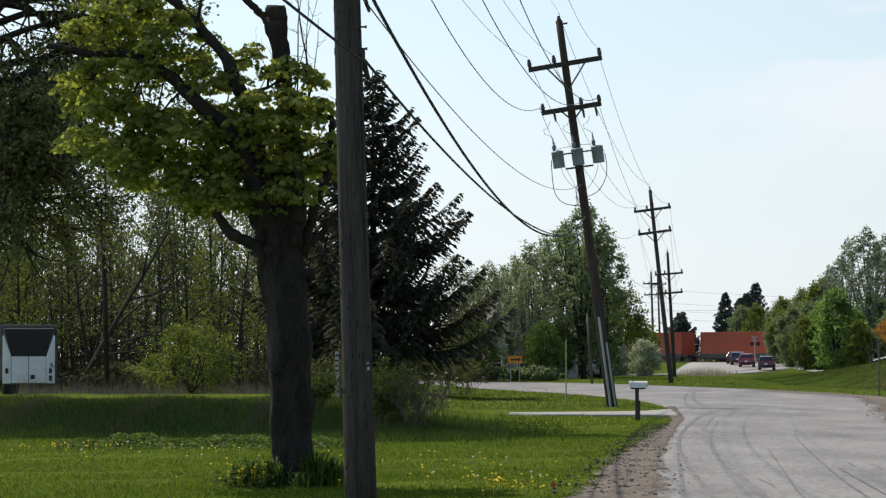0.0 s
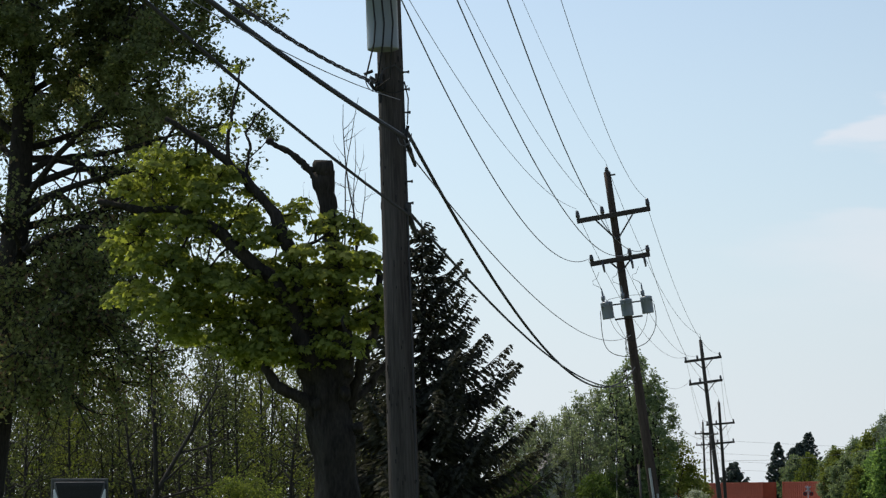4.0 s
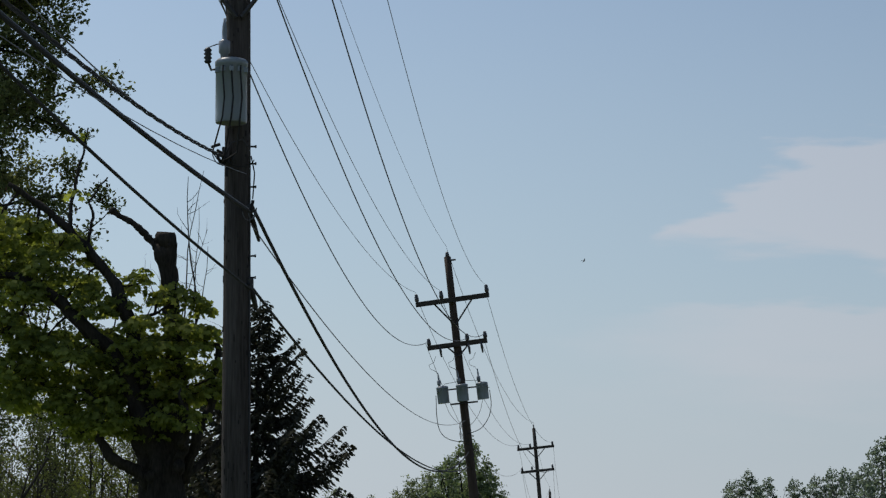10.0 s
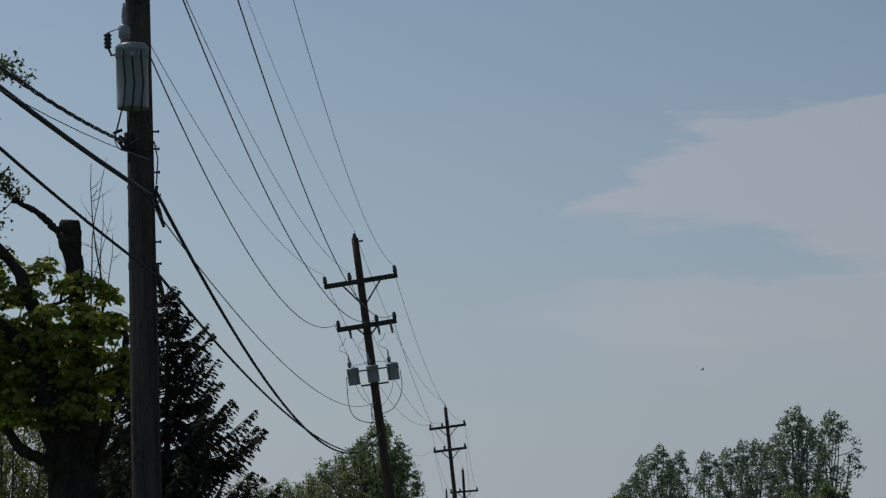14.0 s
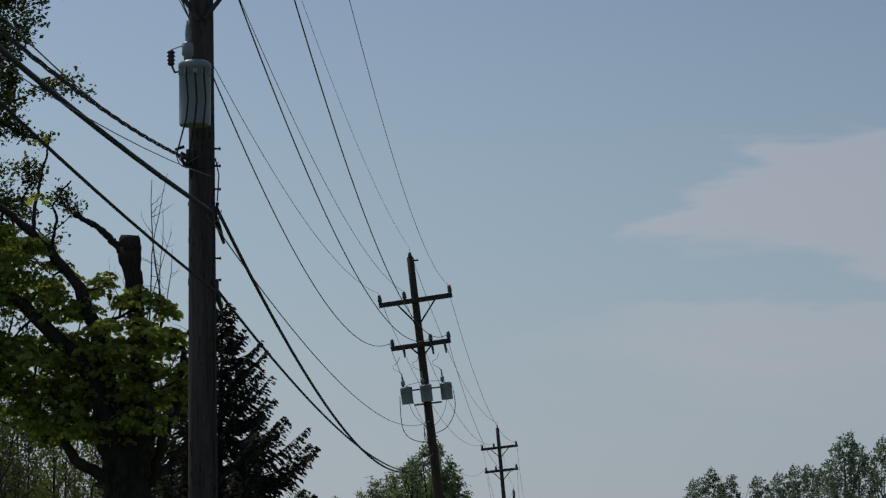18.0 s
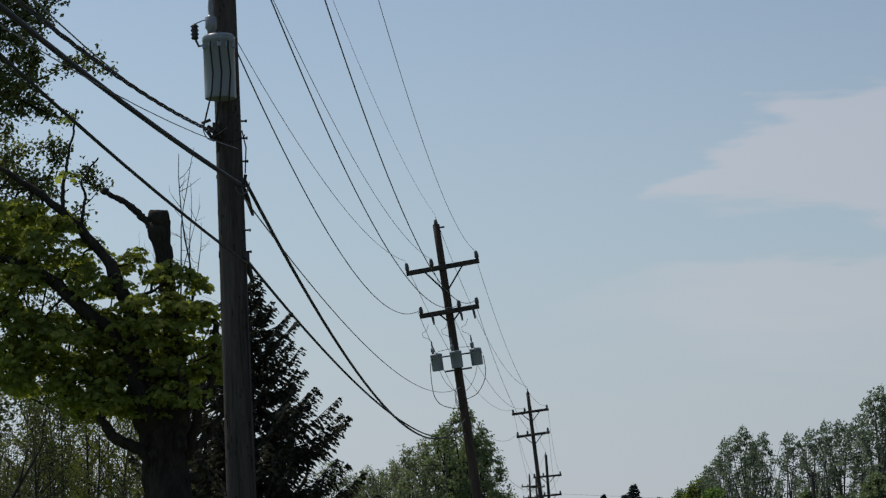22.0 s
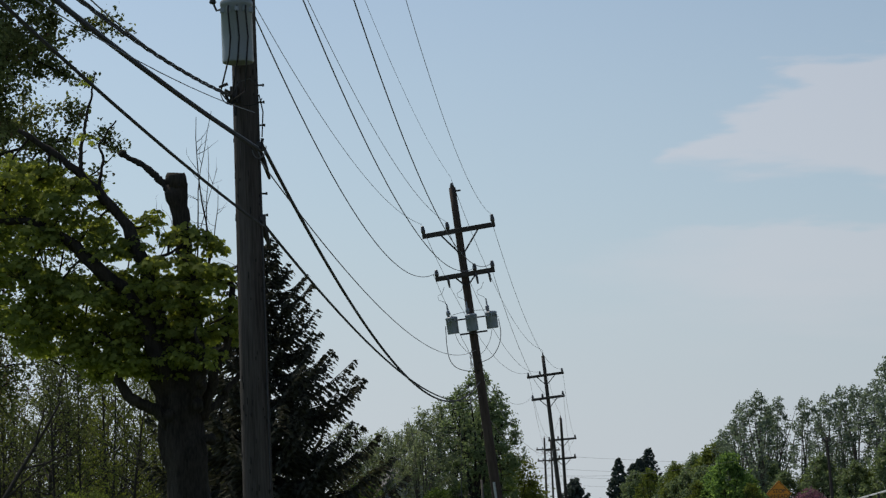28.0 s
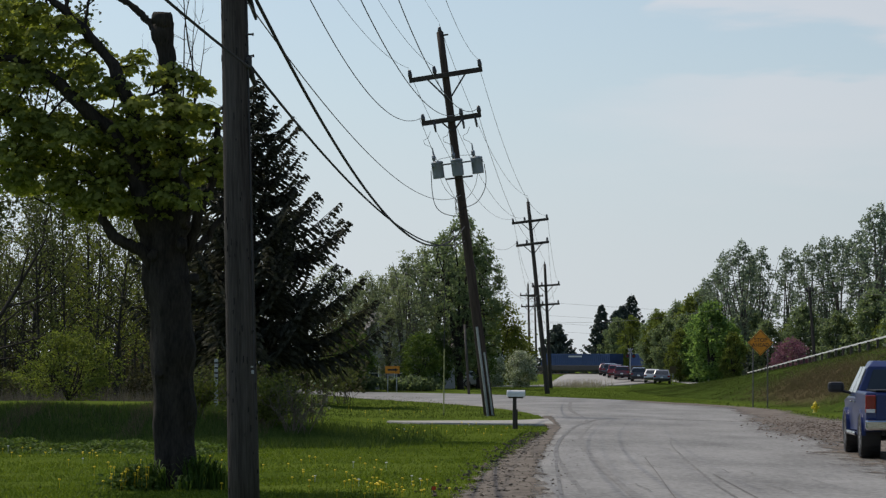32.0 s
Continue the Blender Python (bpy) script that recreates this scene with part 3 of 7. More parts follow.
    i = (np.arange(n - 1)[:, None] * w + np.arange(w - 1)[None]).reshape(-1)
    f = np.stack([i, i + 1, i + 1 + w, i + w], 1)
    return P.reshape(-1, 3), f


def offset_line(pts, d):
    p = np.array(pts, float)
    t = np.gradient(p, axis=0)
    t = t / np.linalg.norm(t, axis=1, keepdims=True)
    return [tuple(q) for q in p + np.stack([t[:, 1], -t[:, 0]], 1) * d]


def edged(me, w):
    """Stores how far inside its strip each point lies: 0 at both edges, 1 within."""
    u = np.r_[0.0, np.linspace(0, 1, w - 2), 1.0]
    a = me.attributes.new("edge", "FLOAT", "POINT")
    a.data.foreach_set("value", np.tile(np.minimum(1, np.minimum(u, 1 - u) * 2.0), len(me.vertices) // w).astype(np.float32))
    return me


def roads():
    v, f = strip(LEFT_EDGE, RIGHT_EDGE, 260, 0.035, 12)
    tagged(new("road", leaf_mesh("road", v, f, "asphalt")), "worn pale grey asphalt road that bends away", "road", kind="structure")
    # loose gravel along both edges
    r = np.random.default_rng(5)
    left = spline(LEFT_EDGE[:10], 120)
    wob = np.convolve(r.normal(0, 0.5, 126), np.ones(7) / 7, "valid")[:120]
    wide = np.interp(left[:, 1], [0, 30, 42, 52, 65, 72, 90], [1.3, 0.92, 0.84, 0.68, 0.24, 0.12, 0.08])
    lo = [(x - w * 1.15 - k * 0.6, y) for (x, y), w, k in zip(left, wide, wob)]
    v, f = strip(lo, [(x + 0.4 + 0.3 * k, y) for (x, y), k in zip(left, wob)], 160, 0.047, 12, 0.0)
    tagged(new("gravel_shoulder", edged(leaf_mesh("gravel_shoulder", v, f, "gravel"), 14)), "brown gravel and dirt beside the asphalt", "gravel", kind="structure")
    right = spline(RIGHT_EDGE[:11], 140)
    wob = np.convolve(r.normal(0, 0.5, 146), np.ones(7) / 7, "valid")[:140]
    wide = np.interp(right[:, 1], [0, 40, 55, 75, 95, 110, 130], [2.4, 3.2, 4.0, 3.4, 1.7, 0.8, 0.3])
    ro = [(x + w + k * 0.8, y) for (x, y), w, k in zip(right, wide, wob)]
    v, f = strip([(x - 1.7 - 1.4 * k, y) for (x, y), k in zip(right, wob)], ro, 180, 0.047, 16, 0.0)
    tagged(new("gravel_shoulder", edged(leaf_mesh("gravel_shoulder", v, f, "gravel_pale"), 18)), "wide pale brown gravel verge below the bank", "gravel", kind="structure")
    # driveway
    v, f = strip([(6.66, 75.2), (5.4, 75.6), (3.2, 75.8), (1.9, 76.6)], [(7.2, 83.8), (5.8, 80.8), (3.4, 79.6), (2.0, 78.6)], 60, 0.05, 5)
    tagged(new("driveway", leaf_mesh("driveway", v, f, "drive")), "pale grey driveway that meets the road", "driveway", kind="structure")
    # main road along the embankment, and the road to the crossing
    line = [(crest_x(y) + 5.5, y) for y in (-60, 0, 60, 120, 180, 240)] + [(43.5, 300), (47.5, 330), (50.5, 352), (60, 420), (90, 600)]
    v, f = strip(offset_line(line, -4.2), offset_line(line, 4.2), 200, 0.05, 6)
    tagged(new("main_road", leaf_mesh("main_road", v, f, "far_asphalt")), "pale asphalt main road to a level crossing", "road", kind="structure")
    side = [(-60, 232), (-10, 236), (8, 238), (22, 256), (31, 280), (38, 304), (45, 326)]
    v, f = strip(offset_line(side, -3.6), offset_line(side, 3.6), 120, 0.06, 6)
    tagged(new("side_road", leaf_mesh("side_road", v, f, "far_asphalt")), "pale side road joining at the crossing", "road", kind="structure")


def apron():
    """Wide paving where the side road meets the main road before the crossing."""
    v, f = strip([(px(1180, 262), 262), (px(1196, 285), 285), (px(1212, 312), 312), (px(1225, 336), 336)], [(29.5, 272), (35.5, 292), (42, 315), (47, 336)], 60, 0.07, 6)
    tagged(new("crossing_apron", leaf_mesh("crossing_apron", v, f, "far_asphalt")), "pale worn paving before the level crossing", "road", kind="structure")


def marks():
    """Tyre marks and cracks on the road."""
    r = np.random.default_rng(8)

    count = [0]

    def line(name, pts, w, mat, label, seed):
        count[0] += 1
        p = spline(pts, 60)
        q = np.random.default_rng(seed)
        k = w * (0.75 + 0.5 * q.random(60))
        t = np.gradient(p, axis=0)
        t = t / np.linalg.norm(t, axis=1, keepdims=True)
        n = np.stack([t[:, 1], -t[:, 0]], 1)
        a, b = p - n * k[:, None] / 2, p + n * k[:, None] / 2
        z = ground_z(p[:, 0], p[:, 1])[:, None] + 0.041 + 0.0003 * count[0]
        v = np.concatenate([np.stack([np.c_[a, z], np.c_[b, z]], 1).reshape(-1, 3)])
        i = np.arange(59) * 2
        f = np.stack([i, i + 1, i + 3, i + 2], 1)
        tagged(new(name, leaf_mesh(name, v, f, mat)), label, "mark", kind="structure")

    line("tyre_mark", [(2.9, 27), (3.25, 32.4), (3.61, 38.4), (4.0, 44.2), (4.32, 48.6), (4.82, 54), (5.55, 60.8), (6.85, 71.5), (7.86, 78.5), (8.39, 83)], 0.085, "skid_dark", "dark curved tyre mark on the asphalt", 1)
    line("tyre_mark", [(7.6, 77), (8.4, 81.5), (9.24, 84.1), (10.36, 84.4), (12.0, 82.5), (13.2, 80.5)], 0.22, "skid", "dark curved tyre mark on the asphalt", 7)
    line("tyre_mark", [(2.98, 33), (3.43, 38.4), (4.04, 45.6)], 0.05, "skid_dark", "dark curved tyre mark on the asphalt", 2)
    line("tyre_mark", [(8.71, 87.9), (9.5, 99.8), (10.57, 111.9), (12.1, 127.5)], 0.16, "skid", "dark curved tyre mark on the asphalt", 3)
    line("tyre_mark", [(3.1, 20), (3.9, 33), (4.2, 38), (4.9, 48), (6.1, 62), (7.8, 76)], 0.11, "skid_faint", "faint wide tyre mark on the asphalt", 9)
    line("crack", [(4.95, 30.5), (5.11, 32.5), (5.38, 35.7), (5.75, 39.6), (6.36, 45.8), (7.25, 54.4), (8.1, 61)], 0.036, "skid_dark", "dark crack in the asphalt", 4)
    line("crack", [(5.2, 30.5), (5.36, 32.5), (5.6, 35.7), (5.9, 39.6)], 0.018, "road_crack", "dark crack in the asphalt", 14)
    line("crack", [(4.2, 30.5), (4.32, 32.2), (4.49, 34.0), (5.05, 39.6), (5.79, 47.2)], 0.015, "road_crack", "short dark crack in the asphalt", 15)
    for k in range(16):
        x, y = r.uniform(3.9, 8.8), r.uniform(33, 62)
        n = 3
        pts = [(x, y)]
        for j in range(n):
            pts.append((pts[-1][0] + r.normal(0, 0.05), pts[-1][1] + r.uniform(0.3, 0.9)))
        line("crack", pts, r.uniform(0.008, 0.018), "road_crack", "short dark crack in the asphalt", 20 + k)


# ---------- utility poles ----------
def insulator(b, p, h=0.30, r=0.075):
    b.lathe(p, [(0.03, 0), (0.05, h * 0.1), (r * 0.95, h * 0.2), (r, h * 0.5), (r * 0.85, h * 0.56), (r * 0.95, h * 0.66), (r * 0.7, h * 0.76), (r * 0.8, h * 0.88), (r * 0.3, h)], 10)


def crossarm(pole, z, pins, length, brace, pin_h=0.30, tilt=0.0):
    """A wooden arm bolted to the pole, with its braces and pin insulators at these offsets."""
    arm = part("crossarm", Build().box((0, -0.19, z), (length, 0.12, 0.17), 0.012), "arm_wood", pole, m=Matrix.Translation((0, 0, z)) @ Matrix.Rotation(radians(-tilt), 4, "Y") @ Matrix.Translation((0, 0, -z)))
    for s in (-1, 1):
        part("brace", Build().tube([(s * brace[0], -0.20, z - 0.05), (s * 0.03, -0.17, z - brace[1])], 0.03, 6), "iron", pole)
    for x in pins:
        b = Build()
        insulator(b, (x, -0.19, z + 0.065), pin_h)
        part("insulator", b, "porcelain", arm, smooth=True)
    return arm


def transformer(pole, x, y, z, r, h, label):
    """A can with lid, lugs, bushing and hanger."""
    can = part("transformer", Build().lathe((x, y, z), [(r * 0.5, 0), (r * 0.9, 0.0), (r * 0.975, 0.004), (r * 0.99, 0.012), (r, 0.03), (r, 0.12), (r, h - 0.1), (r * 1.04, h - 0.095), (r * 1.05, h - 0.05), (r * 0.9, h - 0.02), (r * 0.5, h)], 28), "steel_grey", pole, label, smooth=True)
    part("bushing", Build().lathe((x - r * 0.45, y, z + h), [(0.042, -0.05), (0.045, 0.04), (0.066, 0.06), (0.066, 0.19), (0.04, 0.205), (0.026, 0.22), (0.030, 0.30), (0.021, 0.40), (0.014, 0.42), (0.014, 0.46)], 14), "porcelain_grey", can, smooth=True)
    for k in range(5):
        a = math.pi * (1.15 + 0.17 * k)
        part("lug", Build().box((x + r * math.cos(a) * 1.03, y + r * math.sin(a) * 1.03, z + h - 0.16), (0.05, 0.05, 0.06), 0.006), "steel_grey", can)
    return can


def pole_shaft(pole, h, r0, r1, mat, checks=24):
    pts = [(0, 0, z) for z in np.linspace(-0.5, h, 14)]
    rr = np.interp(np.linspace(-0.5, h, 14), [-0.5, h], [r0, r1])
    b = Build().tube(pts, list(rr), 18)
    b.lathe((0, 0, h), [(r1, 0), (r1 * 0.5, 0.05), (0.01, 0.07)], 18)
    shaft = part("shaft", b, mat, pole, smooth=True)
    r = random.Random(int(h * 100))
    for k in range(checks):
        z, a = r.uniform(0.2, h - 0.5), r.uniform(math.pi, 2 * math.pi)
        rad = np.interp(z, [0, h], [r0, r1]) + 0.001
        ln = r.uniform(0.02, 0.085)
        part("check", Build().box((rad * math.cos(a), rad * math.sin(a), z), (0.008, r.uniform(0.006, 0.013), ln), 0.002, Matrix.Rotation(a, 3, "Z")), "crack", shaft)
    return shaft


def lean_pose(base, top):
    """The pose of a pole whose foot and top are given."""
    d = (Vector(top) - Vector(base)).normalized()
    return Matrix.Translation(base) @ Vector((0, 0, 1)).rotation_difference(d).to_matrix().to_4x4(), (Vector(top) - Vector(base)).length


def near_pole():
    """The pole with one large transformer; its arms are high above."""
    pole = thing("utility_pole", pose(-0.925, 30.15, 0, 0, -1.64, 4), "weathered grey wooden utility pole with a grey transformer", "utility pole", "utility poles")
    shaft = pole_shaft(pole, 11.9, 0.185, 0.125, "pole_near", 150)
    can = transformer(pole, -0.09, -0.37, 6.93, 0.18, 0.76, "tall light grey transformer can")
    for k, x in enumerate((-0.19, -0.09, 0.01)):
        part("lead", Build().tube([(x, -0.555, 7.57), (x - 0.005, -0.575, 7.5), (x + 0.015, -0.575, 7.2), (x - 0.005, -0.57, 6.98), (x - 0.03 - 0.04 * (2 - k), -0.35, 6.6), (-0.2, -0.2, 6.5)], 0.010, 6), "cable", can)
    arrester = part("arrester", Build().lathe((-0.36, -0.40, 7.62), [(0.03, 0), (0.045, 0.02), (0.03, 0.04), (0.05, 0.06), (0.03, 0.085), (0.05, 0.105), (0.03, 0.13), (0.05, 0.15), (0.02, 0.18)], 10), "black", can, "ribbed black arrester", smooth=True)
    part("bracket", Build().tube([(-0.36, -0.40, 7.64), (-0.32, -0.40, 7.54), (-0.24, -0.40, 7.56)], 0.014, 6), "iron", can)
    part("jumper", Build().tube([(-0.36, -0.40, 7.80), (-0.26, -0.40, 7.84), (-0.15, -0.38, 7.86)], 0.006, 5), "wire", can)
    part("jumper", Build().tube([(-0.15, -0.38, 8.2), (-0.17, -0.36, 8.4), (-0.1, -0.3, 8.8), (-0.1, -0.2, 9.0)], 0.006, 5), "wire", can)
    crossarm(pole, 9.05, (-1.1, -0.45, 0.45, 1.1), 2.44, (0.62, 0.84))
    crossarm(pole, 10.5, (-1.1, -0.45, 1.1), 2.44, (0.62, 0.75))
    # steps, bolts and clamps
    for k, z in enumerate((6.72, 6.52, 6.25, 5.45, 5.2, 4.2)):
        part("bolt", Build().tube([(0.1, -0.05, z), (0.205, -0.06, z)], 0.011, 6).box((0.205, -0.06, z), (0.02, 0.03, 0.03)), "iron", pole)
    part("clamp", Build().box((0.14, -0.10, 5.99), (0.07, 0.06, 0.11), 0.01), "iron", pole)
    part("clamp", Build().box((0.15, -0.10, 5.12), (0.07, 0.06, 0.13), 0.01), "iron", pole)
    part("rack", Build().box((-0.14, -0.12, 6.6), (0.09, 0.07, 0.2), 0.01), "iron", pole)
    part("ground_wire", Build().tube([(0.14, -0.10, z) for z in np.linspace(0.2, 6.6, 12)], 0.008, 5), "wire", pole)
    part("drip_loop", Build().tube([(0.12, -0.14, 6.7), (0.05, -0.2, 6.78), (-0.08, -0.2, 6.74), (-0.15, -0.16, 6.62)], 0.008, 5), "wire", pole)
    for k, (x, z, a) in enumerate(((-0.26, 6.70, 20), (-0.20, 6.62, -35), (-0.16, 6.52, 60), (-0.22, 6.55, -70), (0.16, 6.02, 80), (-0.13, 6.40, 85))):
        d = 0.055
        part("connector", Build().tube([(x - d * math.cos(radians(a)), -0.2, z - d * math.sin(radians(a))), (x + d * math.cos(radians(a)), -0.2, z + d * math.sin(radians(a)))], [0.016, 0.02], 7), "cable", pole)
    for k, (x, z, w, h) in enumerate(((-0.20, 6.66, 0.10, 0.20), (-0.14, 6.60, 0.08, 0.14), (0.02, 6.55, 0.16, 0.10), (0.16, 6.0, 0.05, 0.16), (0.12, 5.95, 0.07, 0.12))):
        part("drip_loop", Build().tube([(x + w * math.cos(q), -0.21, z - h * abs(math.sin(q)) * 0.9) for q in np.linspace(0.1, math.pi - 0.1, 10)], 0.006, 5), "cable" if k < 3 else "wire_alu", pole)
    part("drip_loop", Build().tube([(0.15, -0.12, 6.6), (0.19, -0.12, 6.4), (0.17, -0.12, 6.1)], 0.008, 5), "cable", pole)
    part("tag", Build().box((0.115, -0.142, 1.62), (0.03, 0.006, 0.02), 0.002), "galvanised", pole)
    part("tag", Build().box((0.12, -0.14, 1.56), (0.03, 0.006, 0.04), 0.002), "galvanised", pole)
    return pole


def bank_pole():
    """The leaning pole with three small transformers."""
    m, h = lean_pose((5.78, 90.5, 0.0), (3.95, 90.0, 13.37))
    pole = thing("utility_pole", m, "leaning brown wooden utility pole with three small transformers", "utility pole", "utility poles")
    pole_shaft(pole, h - 0.22, 0.19, 0.12, "pole_brown")
    crossarm(pole, h - 1.71, (-1.21, -0.36, 1.21), 2.54, (0.66, 0.84), 0.30, 1.8)
    crossarm(pole, h - 3.24, (-0.96, 0.36, 0.98), 2.06, (0.36, 0.40), 0.26, 1.5)
    part("top_pin", Build().lathe((0, 0, h - 0.20), [(0.05, 0), (0.075, 0.06), (0.05, 0.10), (0.06, 0.13), (0.02, 0.17)], 10), "porcelain", pole, smooth=True)
    part("top_pin", Build().box((0.16, -0.1, h - 0.34), (0.22, 0.05, 0.06), 0.01), "iron", pole)
    # cutouts hang under the lower arm
    for x in (-0.62, 0.36, 0.80):
        cut = part("cutout", Build().tube([(x, -0.24, h - 3.24), (x + 0.02, -0.28, h - 3.4), (x + 0.03, -0.28, h - 3.62)], [0.03, 0.045, 0.03], 8), "porcelain", pole)
        part("hanger", Build().tube([(x, -0.2, h - 3.2), (x, -0.26, h - 3.3)], 0.015, 5), "iron", cut)
    cans = (-0.68, -0.02, 0.68)
    for x in cans:
        y = -0.36 if x == -0.02 else -0.16
        part("can_bracket", Build().box((x * 0.6, -0.16, h - 4.75), (0.5, 0.05, 0.05), 0.005), "iron", pole)
        transformer(pole, x, y, h - 5.2, 0.2, 0.60, "small light grey transformer can")
        part("jumper", Build().tube([(x - 0.09, y, h - 4.2), (x - 0.16, y, h - 4.08), (x - 0.34, y, h - 3.98), (x - 0.36, y, h - 3.84), (x - 0.2, y, h - 3.78), (x - 0.1, -0.28, h - 3.58)], 0.008, 5), "wire", pole)
        part("lead", Build().tube([tuple(p) for p in spline([(x * 0.95, y - 0.18, h - 5.2), (x * 0.75, -0.25, h - 5.6), (x * 0.35, -0.25, h - 5.95), (0.02, -0.2, h - 6.05)], 14)], 0.008, 5), "cable", pole)
    part("shelf", Build().box((0, -0.25, h - 5.26), (0.95, 0.06, 0.06), 0.005), "iron", pole)
    part("secondary_bus", Build().tube([tuple(p) for p in spline([(-0.92, -0.18, h - 4.9), (-0.97, -0.2, h - 5.6), (-0.93, -0.2, h - 6.08), (-0.72, -0.2, h - 6.38), (-0.3, -0.2, h - 6.55), (0, -0.18, h - 6.55)], 24)], 0.013, 6), "cable", pole)
    part("secondary_bus", Build().tube([tuple(p) for p in spline([(0.92, -0.18, h - 4.9), (0.92, -0.2, h - 5.4), (0.80, -0.2, h - 5.8), (0.52, -0.2, h - 6.15), (0.18, -0.2, h - 6.28), (0, -0.18, h - 6.3)], 24)], 0.013, 6), "cable", pole)
    part("secondary_bus", Build().tube([(-0.9, -0.3, h - 4.85), (-0.6, -0.35, h - 4.55), (0.0, -0.4, h - 4.5), (0.6, -0.35, h - 4.55), (0.92, -0.3, h - 4.85)], 0.009, 5), "wire", pole)
    for k in range(3):
        a = 0.08 * k
        part("coil", Build().tube([tuple(p) for p in spline([(-0.1 - a, -0.2, h - 5.75 - 0.25 * k), (-0.24, -0.22, h - 6.05 - 0.2 * k), (-0.15, -0.25, h - 6.4 - 0.1 * k), (0.02, -0.2, h - 6.3 - 0.2 * k)], 12)], 0.011, 5), "cable", pole)
    part("riser_conduit", Build().tube([(-0.06, -0.2, 0), (-0.05, -0.17, 3.1)], 0.045, 8), "galvanised", pole, "pale grey riser conduit")
    part("riser_conduit", Build().tube([(0.10, -0.18, 0), (0.09, -0.16, 2.2)], 0.035, 8), "galvanised", pole, "pale grey riser conduit")
    return pole


def far_pole(base, top, arms, mat="pole_wood", turn=0, label="tall wooden utility pole with two crossarms"):
    m, h = lean_pose(base, top)
    pole = thing("utility_pole", m @ pose(0, 0, 0, 0, 0, turn), label, "utility pole", "utility poles")
    pole_shaft(pole, h - 0.28, 0.175, 0.11, mat, 8)
    for drop, length in arms:
        k = length / 2 - 0.1
        crossarm(pole, h - drop, (-k, -0.35, k), length, (0.6, 0.65), 0.26, 1.5)
    part("top_pin", Build().lathe((0, 0, h - 0.24), [(0.03, 0), (0.05, 0.08), (0.03, 0.12), (0.045, 0.16), (0.01, 0.22)], 10), "porcelain", pole, smooth=True)
    return pole


def wire(name, a, b, sag, r, mat="wire", label="thin dark overhead wire", n=40, twist=0.0):
    """A wire that hangs between two points."""
    a, b = Vector(a), Vector(b)
    pts = [a.lerp(b, u) - Vector((0, 0, 4 * sag * u * (1 - u))) for u in np.linspace(0, 1, n)]
    bd = Build()
    if twist:
        for ph in (0, 2.1, 4.2):
            bd.tube([p + Vector((0.0, math.cos(ph + k * twist), math.sin(ph + k * twist))) * r * 1.3 for k, p in enumerate(pts)], r * 0.75, 5)
    else:
        bd.tube(pts, r, 6)
    ob = new(name, mesh_of(bd, name, mat))
    return tagged(ob, label, "wire", "overhead wires")


# ---------- trees ----------
def gnarl(b, amp, size, seed):
    """Makes a smooth stem lumpy: burls and knots about this size."""
    rng = np.random.default_rng(seed)
    v = np.array(b.v)
    out = np.zeros_like(v)
    for k in range(7):
        w = rng.normal(0, 1, 3) * 2 * math.pi / (size * rng.uniform(0.6, 2.2)) * 0.6
        out += np.sin(v @ w + rng.uniform(0, 6.3))[:, None] * rng.normal(0, 1, 3)
    b.v = [tuple(p) for p in v + out * amp / 2.6]
    return b


def limb(b, rng, p, d, length, r, sides=5, steps=4, bend=0.25, lift=0.0, end=0.25):
    """One crooked tapering limb; returns its points."""
    pts, q = [np.array(p, float)], np.array(d, float)
    for k in range(steps):
        q = q + rng.normal(0, bend, 3)
        q[2] += lift
        q = q / np.linalg.norm(q)
        pts.append(pts[-1] + q * length / steps)
    b.tube([tuple(x) for x in pts], list(np.linspace(r, r * end, steps + 1)), sides, caps=False)
    return pts


def along(pts, u):
    k = min(int(u * (len(pts) - 1)), len(pts) - 2)
    t = u * (len(pts) - 1) - k
    return pts[k] * (1 - t) + pts[k + 1] * t, pts[k + 1] - pts[k]


def tree_parts(seed, height, r, crown_from, spread, limbs, leaves, clump, leaf, shape=0.5, stems=1, flat=0.3, rise=0.7, twigs=5, sides=5):
    """Wood and leaf places of a broadleaved tree standing at the origin."""
    rng = np.random.default_rng(seed)
    wood, spots = Build(), []
    for s in range(stems):
        lean = rng.normal(0, 0.05 + 0.12 * (stems > 1), 2)
        trunk = limb(wood, rng, (lean[0] * 2, lean[1] * 2, -0.3), (lean[0], lean[1], 1), height * rng.uniform(0.86, 1.0), r * (1 if stems == 1 else 0.7), max(sides, 6), 8, 0.06, 0.05, 0.12)
        for i in range(limbs // stems):
            u = crown_from + (0.97 - crown_from) * (i + rng.random()) / (limbs // stems)
            p, _ = along(trunk, u)
            a = i * 2.4 + rng.normal(0, 0.4)
            k = (u - crown_from) / (1 - crown_from)
            wide = spread * (math.sin(math.pi * min(1, 0.16 + 0.84 * k ** shape)) ** 0.7 + 0.1) * rng.uniform(0.65, 1.15)
            d = np.array([math.cos(a), math.sin(a), rise * (0.4 + k) * rng.uniform(0.6, 1.3)])
            L = limb(wood, rng, p, d / np.linalg.norm(d), wide, max(0.012, r * 0.42 * (1.1 - k)), sides, 4, 0.16, 0.06)
            for j in range(twigs):
                q, e = along(L, 0.3 + 0.7 * (j + rng.random()) / twigs)
                e = e / np.linalg.norm(e) + rng.normal(0, 0.65, 3)
                T = limb(wood, rng, q, e / np.linalg.norm(e), wide * rng.uniform(0.22, 0.5), max(0.007, r * 0.12), 4, 3, 0.25, 0.05)
                spots += [T[1], T[2], T[3], T[3]]
            spots += [L[3], L[4]]
